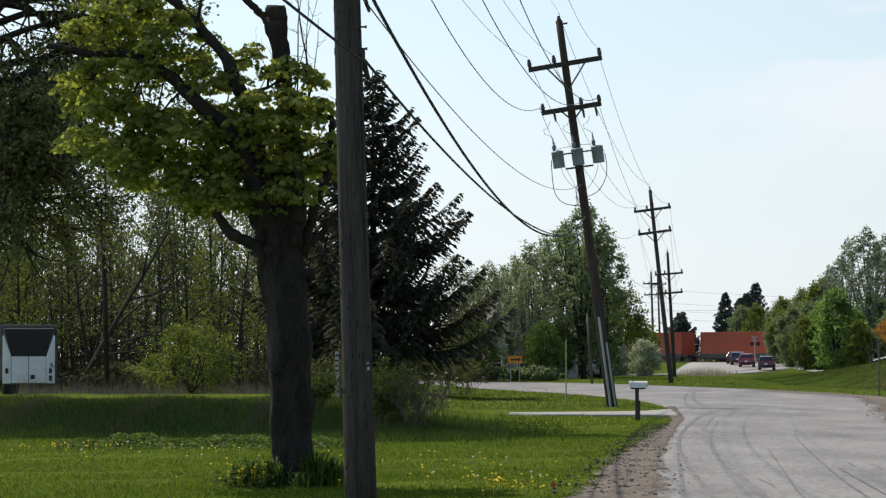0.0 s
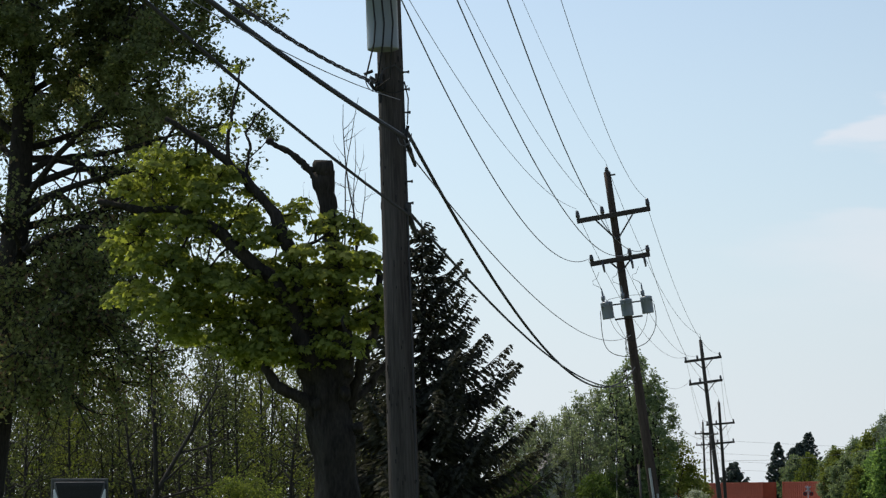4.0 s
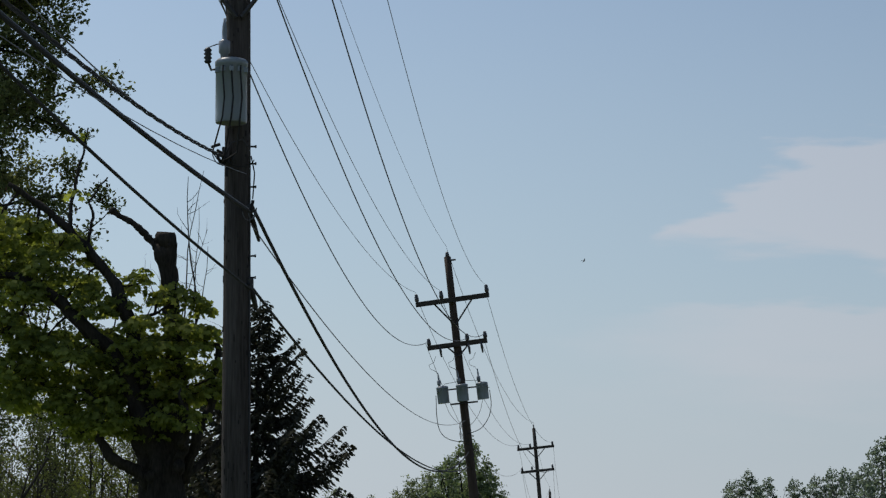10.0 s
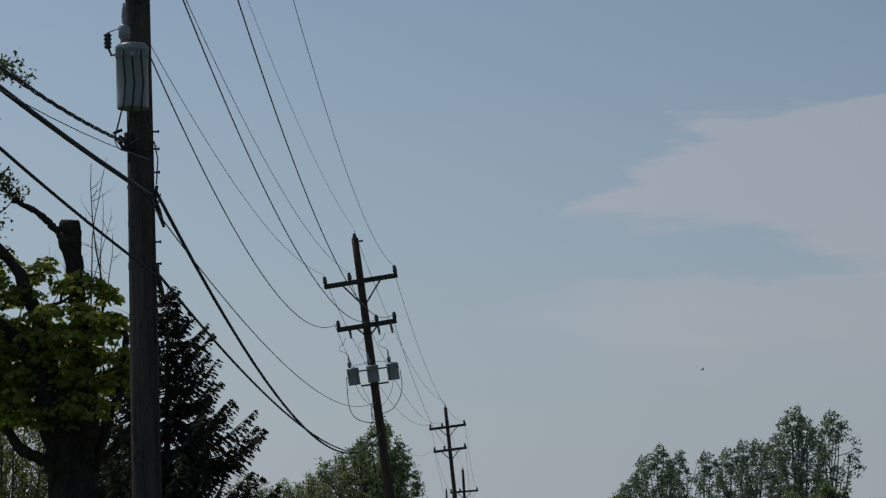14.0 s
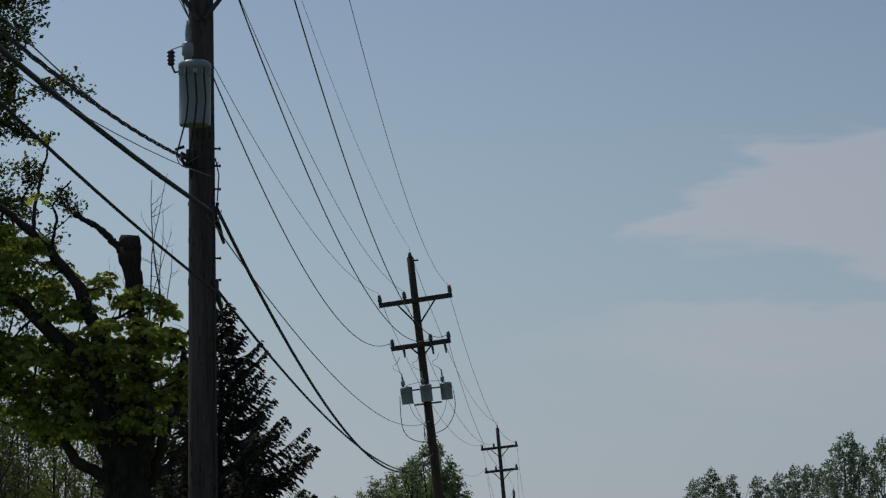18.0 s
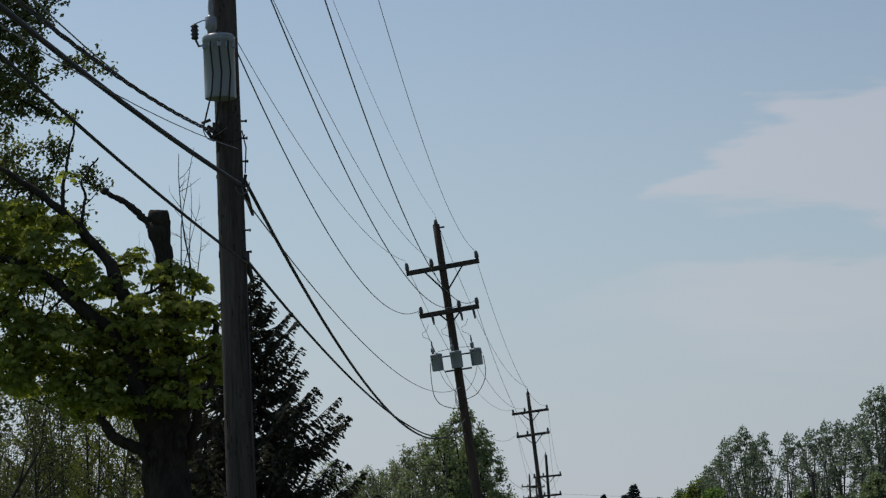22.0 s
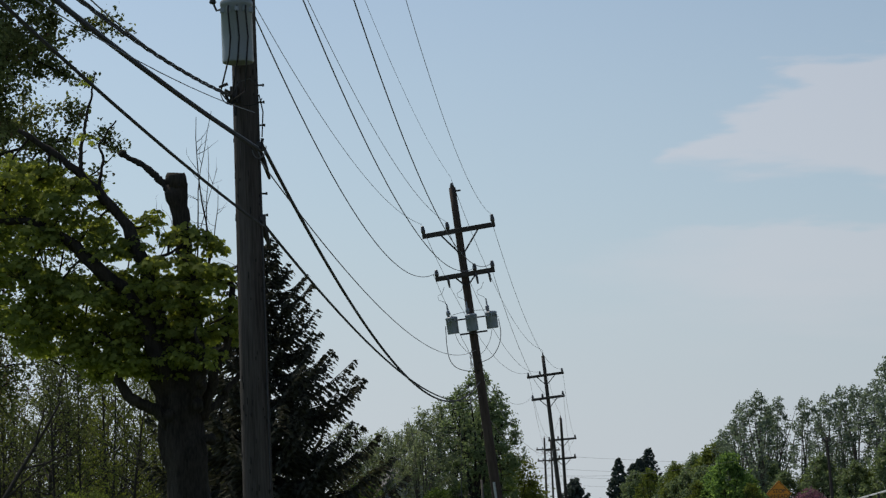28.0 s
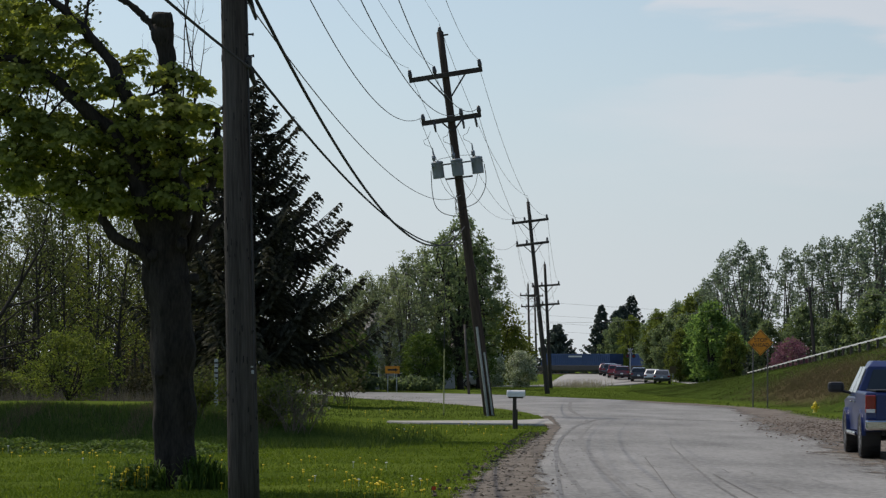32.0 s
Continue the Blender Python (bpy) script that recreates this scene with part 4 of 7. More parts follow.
    spots = np.array(spots)
    c = spots[rng.integers(0, len(spots), leaves)] + rng.normal(0, clump, (leaves, 3)) * [1, 1, 0.75]
    return wood, random_leaves(rng, c, leaf, flat)


def tree(name, m, wood, leaf_vf, bark, leaf, label, category="tree", group="", extra=None):
    t = thing(name, m, label, category, group)
    part("trunk", wood, bark, t, smooth=True)
    part("crown", leaf_mesh("crown", *leaf_vf, leaf), leaf, t)
    if extra:
        part("blossom", leaf_mesh("blossom", *extra[0], extra[1]), extra[1], t)
    return t


def on_ground(x, y, rz=0.0, lift=0.0):
    return pose(x, y, float(ground_z(x, y)) + lift, 0, 0, rz)


def plumes(rng, tips, size, per=15):
    """Drooping plumes of lobed leaves: an umbrella of leaves round the end of each twig, those further out hanging lower."""
    n = len(tips)
    a = rng.uniform(0, 2 * math.pi, (n, 1)) + np.arange(per)[None] * 2.4 + rng.normal(0, 0.3, (n, per))
    out = np.sqrt((np.arange(per)[None] + rng.random((n, per))) / per)
    steep = -0.25 - 1.15 * out + rng.normal(0, 0.22, (n, per))
    d = unit(np.stack([np.cos(a), np.sin(a), steep], -1)).reshape(-1, 3)
    flat = np.stack([np.cos(a), np.sin(a), -0.55 * out], -1).reshape(-1, 3)
    big = np.repeat(rng.uniform(0.75, 1.25, (n, 1)), per, 1)
    k = (size * big * rng.uniform(0.6, 1.15, (n, per))).reshape(-1, 1)
    base = np.repeat(tips, per, 0) + flat * (out * big).reshape(-1, 1) * size * 1.45 + rng.normal(0, 0.013, (n * per, 3))
    s = unit(np.cross(d, np.array([0, 0, 1.0]) + rng.normal(0, 0.25, (n * per, 3))))
    ang = np.array([0, 24, 42, 66, 92, 120, 180, 240, 268, 294, 318, 336]) * math.pi / 180
    rad = np.array([1, 0.58, 0.72, 0.98, 0.55, 0.72, 0.30, 0.72, 0.55, 0.98, 0.72, 0.58])
    nrm = np.cross(s, d)
    bow = np.abs(np.sin(ang)) * rad * -0.3 + np.maximum(0, np.cos(ang)) * rad * -0.25
    v = base[:, None] + k[:, None] * 0.5 * (d[:, None] * (rad * np.cos(ang))[None, :, None] + s[:, None] * (rad * np.sin(ang))[None, :, None] + nrm[:, None] * bow[None, :, None])
    return v.reshape(-1, 3), np.arange(len(v) * len(ang)).reshape(-1, len(ang))


def maple():
    """The pollarded maple: a thick trunk, sawn at the top, one flush of new leaves."""
    rng = np.random.default_rng(11)
    t = thing("maple_tree", pose(-2.0, 35.1, 0.17) @ Matrix.Scale(0.9, 4), "old pollarded maple with dark bark and fresh green leaves", "tree", "trees by the road")
    b = Build()
    zs = list(np.linspace(-0.6, 4.4, 52))
    rs = list(np.interp(zs, [-0.6, -0.2, 0.1, 0.5, 1.2, 1.9, 2.5, 2.9, 3.2, 3.5, 3.9, 4.4], [0.42, 0.36, 0.325, 0.31, 0.295, 0.295, 0.30, 0.325, 0.33, 0.31, 0.25, 0.16]))
    b.tube([(-0.02 * z - 0.10 * smoothstep(2.2, 3.2, z), 0.03 * math.sin(z * 2), z) for z in zs], rs, 30)
    gnarl(b, 0.035, 0.5, 3)
    gnarl(b, 0.018, 0.13, 4)
    part("trunk", b, "bark", t, smooth=True)
    for k, (x, y, z, r) in enumerate([(0.24, -0.26, 0.75, 0.05), (-0.22, -0.27, 1.5, 0.06), (0.28, -0.2, 2.9, 0.09), (-0.3, -0.28, 3.25, 0.10), (0.1, -0.36, 3.4, 0.09)]):
        bb = Build().lathe((x, y, z), [(0.01, -r), (r * 0.8, -r * 0.6), (r, 0), (r * 0.8, r * 0.6), (0.01, r)], 10)
        part("burl", gnarl(bb, 0.02, 0.12, 60 + k), "bark", t, smooth=True)
    # the sawn leader and the knob at its end
    stem = Build().tube([tuple(p) for p in spline([(-0.02, 0, 3.4), (0.02, 0, 4.1), (-0.04, 0, 5.0), (-0.12, 0, 5.8), (-0.20, 0, 6.40), (-0.24, 0, 6.70)], 34)], list(np.interp(np.linspace(3.4, 6.70, 34), [3.4, 4.1, 5.0, 5.8, 6.35, 6.5, 6.70], [0.24, 0.18, 0.145, 0.12, 0.125, 0.16, 0.175])), 18)
    stem.tube([(-0.24, 0, 6.66), (-0.24, 0, 6.84), (-0.24, 0, 6.88)], [0.175, 0.165, 0.13], 11)
    gnarl(stem, 0.014, 0.22, 5)
    gnarl(stem, 0.010, 0.08, 6)
    part("sawn_leader", stem, "bark", t, "sawn-off dark leader with a knobbly end", smooth=True)
    limbs = [
        ([(-0.3, 0, 6.60), (-0.48, 0, 6.78), (-0.76, -0.02, 7.02), (-1.02, -0.02, 7.17)], 0.06, 0.7),
        ([(-0.15, 0, 3.5), (-0.45, -0.25, 4.6), (-0.80, -0.4, 5.63), (-1.12, -0.4, 6.27), (-1.37, -0.4, 6.56), (-1.66, -0.4, 6.86), (-2.15, -0.4, 7.2), (-2.5, -0.4, 7.5)], 0.15, 0.25),
        ([(-0.2, -0.1, 3.4), (-0.7, -0.4, 4.6), (-1.07, -0.45, 5.19), (-1.36, -0.5, 5.48), (-1.86, -0.5, 5.83), (-2.44, -0.5, 6.10), (-2.89, -0.5, 6.12), (-3.5, -0.5, 6.27)], 0.15, 0.3),
        ([(-0.25, -0.1, 3.05), (-0.48, -0.2, 3.30), (-0.83, -0.3, 3.50), (-1.02, -0.3, 3.75), (-1.1, -0.3, 4.2), (-1.3, -0.3, 4.5)], 0.115, 0.3),
        ([(-0.26, -0.05, 3.2), (-0.48, -0.15, 3.7), (-0.52, -0.2, 4.1), (-0.75, -0.2, 4.6)], 0.15, 0.35),
        ([(0.15, 0, 3.2), (0.32, -0.15, 3.75), (0.42, -0.2, 4.1), (0.53, -0.2, 4.5), (0.58, -0.2, 5.0), (0.56, -0.2, 5.2)], 0.085, 0.5),
        ([(0.2, 0, 3.3), (0.5, 0.2, 3.6), (0.75, 0.3, 4.1), (0.85, 0.3, 4.5), (0.9, 0.3, 4.9)], 0.06, 0.2),
        ([(-0.2, 0.0, 3.4), (-0.5, 0.2, 3.9), (-0.9, 0.35, 4.25), (-1.5, 0.4, 4.5), (-2.2, 0.4, 4.7)], 0.08, 0.2),
        ([(0.0, 0.2, 3.5), (-0.5, 0.9, 4.2), (-1.3, 1.2, 4.7), (-2.2, 1.2, 5.0)], 0.08, 0.2),
        ([(0.1, -0.2, 3.5), (0.2, -0.7, 4.0), (0.1, -0.9, 4.5)], 0.07, 0.2),
        ([(-1.6, -0.4, 6.80), (-1.62, -0.4, 7.2), (-1.52, -0.4, 7.7), (-1.42, -0.4, 8.35)], 0.035, 0.3),
        ([(-1.36, -0.4, 6.6), (-1.3, -0.4, 7.0), (-1.32, -0.4, 7.3), (-1.1, -0.4, 7.62)], 0.028, 0.4),
        ([(-0.72, -0.4, 5.5), (-0.35, -0.4, 5.62), (-0.1, -0.4, 5.78), (0.15, -0.35, 5.95)], 0.03, 0.3),
    ]
    spots = []
    for k, (pts, r0, end) in enumerate(limbs):
        bb = Build()
        fine = spline(pts, 28)
        fine = fine + np.convolve(rng.normal(0, 0.05, 30), np.ones(3) / 3, "valid")[:, None] * [1, 1, 0.6] * (0.3 if k in (0, 10, 11) else 0.9)
        bb.tube([tuple(p) for p in fine], list(np.linspace(r0, r0 * end, 28) * rng.uniform(0.9, 1.12, 28)), 10)
        gnarl(bb, 0.10 * r0, 0.14, 20 + k)
        if k == 0:
            bb.lathe(tuple(fine[-1] - [0, 0, 0.04]), [(0.03, 0), (0.065, 0.03), (0.06, 0.08), (0.02, 0.11)], 8)
        part("limb", bb, "bark", t, smooth=True)
        if k:
            spots += list(fine[8:])
    # bare whips beside the knob
    for k, (x, z, tx, top, r) in enumerate([(0.06, 5.4, 0.10, 7.75, 0.014), (0.22, 5.2, 0.38, 7.70, 0.019), (0.0, 5.4, 0.14, 6.9, 0.011), (0.2, 5.3, 0.50, 6.65, 0.013), (0.12, 5.3, 0.30, 7.2, 0.012), (0.38, 4.9, 0.95, 5.7, 0.012), (-0.25, 5.6, -0.62, 6.3, 0.010), (-0.5, 5.6, -0.2, 6.2, 0.010)]):
        bb = Build()
        L = limb(bb, rng, (x, 0.05, z), unit(np.array([tx - x, 0.02, top - z])), top - z + 0.1, r, 5, 8, 0.07, 0.02, 0.25)
        for j in range(5):
            q, e = along(L, rng.uniform(0.3, 0.95))
            limb(bb, rng, q, unit(np.array([rng.normal(0, 1), 0.1, 0.7])), rng.uniform(0.15, 0.5), r * 0.4, 4, 4, 0.2, 0.05)
        part("bare_shoot", bb, "bark", t, smooth=True)
    # leafy domes that hang from the limbs: across, up and half width, in metres
    domes = [(-2.75, 6.75, 0.40), (-3.1, 6.5, 0.26), (-2.25, 6.85, 0.34), (-1.75, 6.65, 0.24), (-2.55, 6.38, 0.40), (-2.9, 5.85, 0.36), (-3.0, 5.42, 0.30), (-2.25, 5.95, 0.36), (-1.95, 6.3, 0.32), (-1.55, 6.05, 0.26), (-1.25, 5.75, 0.30),
             (-2.5, 5.4, 0.40), (-2.05, 5.2, 0.40), (-3.1, 4.95, 0.30), (-2.45, 4.75, 0.42), (-1.95, 4.7, 0.44), (-2.25, 4.42, 0.30), (-1.5, 5.05, 0.40), (-1.1, 5.4, 0.32), (-1.35, 4.5, 0.50), (-0.85, 4.9, 0.44), (-0.55, 5.35, 0.42),
             (-0.25, 5.0, 0.44), (-0.65, 4.5, 0.46), (-1.05, 4.15, 0.38), (-0.45, 4.12, 0.36), (0.05, 5.35, 0.38), (0.36, 5.38, 0.24), (0.05, 4.65, 0.40), (0.44, 4.9, 0.28), (0.08, 4.2, 0.32), (0.5, 4.55, 0.24), (0.62, 4.62, 0.2),
             (-0.58, 6.18, 0.21), (-0.05, 5.95, 0.21), (0.22, 5.82, 0.21), (-0.42, 5.92, 0.14), (-1.35, 3.95, 0.20), (-1.6, 4.2, 0.26), (-1.55, 6.75, 0.2), (-1.22, 6.42, 0.2), (-0.9, 5.75, 0.22)]
    wood = Build()
    tips = []
    for k, (x, z, r) in enumerate(domes):
        small = r < 0.22
        for layer, y in enumerate((rng.uniform(-0.65, 0.05), rng.uniform(0.3, 1.1)) if not small else (rng.uniform(-0.4, 0.0),)):
            c = np.array([x * (1 + 0.02 * y) + (0 if layer == 0 else rng.normal(0, 0.12)), y, z + (0 if layer == 0 else rng.normal(0.05, 0.1))])
            near = min(spots, key=lambda p: np.linalg.norm(p - c))
            root = c - [0, 0, r * 0.35]
            wood.tube([tuple(near), tuple((near + root) / 2 + rng.normal(0, 0.06, 3)), tuple(root)], [0.024, 0.016, 0.010], 5, caps=False)
            n = int((19 if layer == 0 else 10) * r * r / 0.16) + 3
            d = unit(rng.normal(size=(n, 3)) * [1, 1, 0.8] + [0, 0, 0.45])
            e = c + d * [r, r, r * 0.62] * rng.uniform(0.45, 1.4, (n, 1)) ** 0.8
            e[:, 2] -= 0.30 * r * (d[:, 0] ** 2 + d[:, 1] ** 2)
            for q in e:
                wood.tube([tuple(root), tuple((root + q) / 2 + rng.normal(0, 0.03, 3)), tuple(q)], [0.007, 0.005, 0.003], 4, caps=False)
            tips.append(e[e[:, 0] < 0.82])
    # a few leaves on the upright shoots
    for k in (10, 12):
        f = spline(limbs[k][0], 40)[14:]
        tips.append(f[rng.integers(0, len(f), 2)] + rng.normal(0, 0.04, (2, 3)))
    part("twig", wood, "bark", t)
    part("crown", leaf_mesh("crown", *plumes(rng, np.vstack(tips), 0.120, 21), "leaf_maple"), "leaf_maple", t, "fresh yellow-green lobed leaves")


def shade_tree():
    """The tall dense tree whose crown hangs in from the side."""
    rng = np.random.default_rng(21)
    t = thing("shade_tree", pose(-13.45, 69, 0) @ Matrix.Scale(1.42, 4), "tall spreading tree with small dark green leaves and bronze flowers", "tree", "trees by the road")
    wood, spots = Build(), []
    trunk = limb(wood, rng, (0, 0, -0.3), (0.04, 0, 1), 14.5, 0.42, 14, 8, 0.04, 0.05, 0.15)
    for i in range(46):
        u = 0.35 + 0.62 * (i + rng.random()) / 46
        p, _ = along(trunk, u)
        a = i * 2.4
        if i % 3 == 0:
            a = rng.normal(0, 0.5)
        k = (u - 0.35) / 0.62
        L = limb(wood, rng, p, unit(np.array([math.cos(a), math.sin(a), 0.22 + 0.65 * k])), (4.5 - 0.6 * k * k) * rng.uniform(0.75, 1.0), 0.085 * (1.15 - 0.7 * k), 7, 7, 0.14, -0.03 * (1 - k), 0.2)
        for j in range(13):
            q, e = along(L, 0.25 + 0.75 * (j + rng.random()) / 13)
            d = unit(unit(e) + rng.normal(0, 0.7, 3) - [0, 0, 0.15 + 0.75 * (1 - k) ** 2])
            T = limb(wood, rng, q, d, rng.uniform(0.8, 1.6), 0.024, 5, 4, 0.22, -0.02)
            for w in range(3):
                q2, e2 = along(T, rng.uniform(0.3, 1))
                d2 = unit(unit(e2) + rng.normal(0, 0.8, 3))
                S = limb(wood, rng, q2, d2, rng.uniform(0.35, 0.9), 0.010, 4, 3, 0.25, -0.02)
                spots += S[1:]
            spots += T[2:]
    # low boughs that hang towards the ground
    for i in range(22):
        p, _ = along(trunk, rng.uniform(0.26, 0.38))
        a = rng.normal(-0.3, 0.8)
        L = limb(wood, rng, p, unit(np.array([math.cos(a), math.sin(a), 0.5])), rng.uniform(2.0, 3.4), 0.06, 6, 7, 0.12, -0.08, 0.2)
        for j in range(15):
            q, e = along(L, 0.2 + 0.8 * (j + rng.random()) / 15)
            T = limb(wood, rng, q, unit(unit(e) + rng.normal(0, 0.6, 3) - [0, 0, 0.5]), rng.uniform(0.6, 1.4), 0.02, 5, 4, 0.22, -0.05)
            for w in range(3):
                q2, e2 = along(T, rng.uniform(0.3, 1))
                S = limb(wood, rng, q2, unit(unit(e2) + rng.normal(0, 0.8, 3)), rng.uniform(0.3, 0.8), 0.009, 4, 3, 0.25, -0.03)
                spots += S[1:]
            spots += T[2:]
    part("trunk", wood, "bark", t, smooth=True)
    spots = np.array(spots)
    spots = spots[spots[:, 2] > 2.9]
    high = spots[spots[:, 2] > 8.2]
    n = 235000
    c = np.vstack([spots[rng.integers(0, len(spots), 62000)], high[rng.integers(0, len(high), n - 62000)]]) + rng.normal(0, 0.085, (n, 3))
    part("crown", leaf_mesh("crown", *random_leaves(rng, c, 0.090, 0.25, 0.2), "leaf_dark"), "leaf_dark", t)
    n = 11000
    c = spots[rng.integers(0, len(spots), n)] + rng.normal(0, 0.12, (n, 3)) + [0, 0, 0.05]
    part("flower", leaf_mesh("flower", *random_leaves(rng, c, 0.08, 0.2, 0.3), "leaf_bronze"), "leaf_bronze", t, "small bronze flower clusters")


def conifer(name, seed, x, y, height, radius, label, tiers=30, skirt=0.06, size=0.30, leaf="needles"):
    """A spruce: tiers of separate boughs, each a flat fan of drooping branchlets, with gaps between."""
    rng = np.random.default_rng(seed)
    t = thing(name, on_ground(x, y), label, "conifer tree")
    wood = Build().tube([(0, 0, -0.3), (0.03, 0, height * 0.5), (0, 0, height)], [0.016 * height, 0.010 * height, 0.015], 10)
    cs, al, ac = [], [], []
    down = np.array([0, 0, -1.0])
    for k in range(tiers):
        u = skirt + (0.985 - skirt) * (k / tiers) ** 0.92
        R = radius * ((1 - u) ** 0.92 * 0.96 + 0.015)
        count = 6 if u < 0.5 else 5
        for j in range(count):
            a = j * 2 * math.pi / count + k * 2.1 + rng.normal(0, 0.22)
            r = R * rng.choice([0.62, 0.82, 0.95, 1.02, 1.14]) * rng.uniform(0.92, 1.05)
            z = u * height + rng.normal(0, 0.12)
            w = np.linspace(0, 1, 10)
            d = np.array([math.cos(a), math.sin(a), 0])
            droop = 0.17 * (1 - u) ** 1.3 - 0.30 * u
            pts = np.array([0, 0, z]) + d * (w * r)[:, None]
            pts[:, 2] += r * (-droop * w - 0.15 * np.sin(math.pi * w) + 0.22 * w**2.6)
            wood.tube([tuple(p) for p in pts[::3]], list(np.linspace(0.02 + 0.012 * r, 0.006, 4)), 4, caps=False)
            side = np.cross(d, [0, 0, 1])
            m = max(5, int(r / (size * 0.40)))
            for s in (-1, 1):
                q = (np.arange(m) + rng.random(m)) / m * 0.86 + 0.14
                base = np.stack([np.interp(q, w, pts[:, i]) for i in range(3)], 1)
                ln = (0.10 + 0.30 * r * (1.02 - q) ** 0.8 * np.minimum(1, q * 2.4)) * rng.uniform(0.7, 1.25, m) + size * 0.35
                e = unit(side * s * 0.85 + d * rng.uniform(0.45, 0.95, (m, 1)) + down * rng.uniform(-0.12, 0.42, (m, 1)))
                steps = 4
                for i in range(steps):
                    f = (i + 0.5) / steps
                    p = base + e * (ln * f)[:, None] + down * (ln * f * f * 0.32)[:, None]
                    dd = unit(e + down * (0.5 * f + rng.uniform(-0.05, 0.35, (m, 1))) + rng.normal(0, 0.12, (m, 3)))
                    half = np.maximum(ln / steps * 0.85, size * 0.36)[:, None]
                    cs.append(p)
                    al.append(dd * half)
                    ac.append(unit(np.cross(dd, rng.normal(0, 0.75, (m, 3)) + [0, 0, 1])) * size * rng.uniform(0.20, 0.36, (m, 1)))
            # sprays along the bough itself and at its tip
            m = max(4, int(r / (size * 0.5)))
            q = rng.uniform(0.3, 1.0, m)
            base = np.stack([np.interp(q, w, pts[:, i]) for i in range(3)], 1)
            dd = unit(d * 1.0 + rng.normal(0, 0.3, (m, 3)) + down * rng.uniform(-0.1, 0.5, (m, 1)))
            cs.append(base + dd * size * 0.3)
            al.append(dd * size * 0.6)
            ac.append(unit(np.cross(dd, rng.normal(0, 0.5, (m, 3)) + [0, 0, 1])) * size * 0.24)
    v, f = quads(np.vstack(cs), np.vstack(al), np.vstack(ac))
    part("trunk", wood, "bark", t, smooth=True)
    part("foliage", leaf_mesh("foliage", v, f, leaf), leaf, t, "dark drooping needle boughs")
    return t


def crown_tree(seed, height, r, foot, half, lobes, clusters, leaves, leaf, clump, wide_at=0.55, fork=0.3, stems=5, ragged=0.35, flat=0.2, lobe=1.0, upright=0.85):
    """Wood and leaves of a broadleaved tree: rising limbs that carry a crown of many lobes with uneven outline and gaps.
    foot: where the crown begins, as a share of the height; half: its half width; wide_at: how far up it is widest;
    lobe, upright: how large and how tall the lobes are."""
    rng = np.random.default_rng(seed)
    wood, bones = Build(), []
    top = height * (fork + 0.06)
    trunk = limb(wood, rng, (0, 0, -0.3), (rng.normal(0, 0.03), 0, 1), top, r, 8, 5, 0.03, 0.05, 0.72)
    bones += trunk[2:]

    def reach(u):
        """Half width at this share of the crown's height."""
        k = u / wide_at if u < wide_at else (1 - u) / (1 - wide_at)
        return half * (math.sin(math.pi / 2 * min(1, max(0, k))) ** 0.75 * 0.9 + 0.1)

    for s in range(stems):
        a = s * 2.4 + rng.normal(0, 0.3)
        u = rng.uniform(0.7, 0.98)
        end = np.array([math.cos(a) * reach(u) * 0.45, math.sin(a) * reach(u) * 0.45, height * (foot + (1 - foot) * u)])
        way = end - trunk[-1]
        L = limb(wood, rng, trunk[-1 - s % 2], unit(way + [math.cos(a) * 0.6, math.sin(a) * 0.6, 0]), np.linalg.norm(way), r * 0.55, 6, 7, 0.08, 0.06, 0.15)
        bones += L[1:]
    places = []
    for i in range(lobes):
        u = ((i + rng.random()) / lobes) ** 0.9
        a = i * 2.4 + rng.normal(0, 0.5)
        k = reach(u) * rng.uniform(1 - ragged, 1.0)
        size = half * rng.uniform(0.20, 0.36) * lobe
        c = np.array([math.cos(a) * k * 0.85, math.sin(a) * k * 0.85, height * (foot + (0.99 - foot) * u) - size * 0.5])
        bone = min(bones, key=lambda p: np.linalg.norm((p - c) * [1, 1, 1.6]) + 3 * max(0, p[2] - c[2]))
        mid = (bone + c) / 2 + rng.normal(0, 0.12 * size, 3) - [0, 0, 0.1 * size]
        wood.tube([tuple(bone), tuple(mid), tuple(c)], [r * 0.2, r * 0.14, r * 0.08], 5, caps=False)
        d = unit(rng.normal(size=(clusters, 3)) + [0, 0, 0.25])
        q = c + d * [size, size, size * upright] * rng.uniform(0.45, 1.1, (clusters, 1))
        for e in q[::2]:
            wood.tube([tuple(c), tuple((c + e) / 2 + rng.normal(0, 0.05 * size, 3)), tuple(e + d[0] * 0)], [r * 0.07, r * 0.05, r * 0.03], 4, caps=False)
        places.append(q)
    places = np.vstack(places)
    c = np.repeat(places, leaves, 0) + rng.normal(0, clump, (len(places) * leaves, 3)) * [1, 1, 0.8]
    return wood, random_leaves(rng, c, leaf, flat)


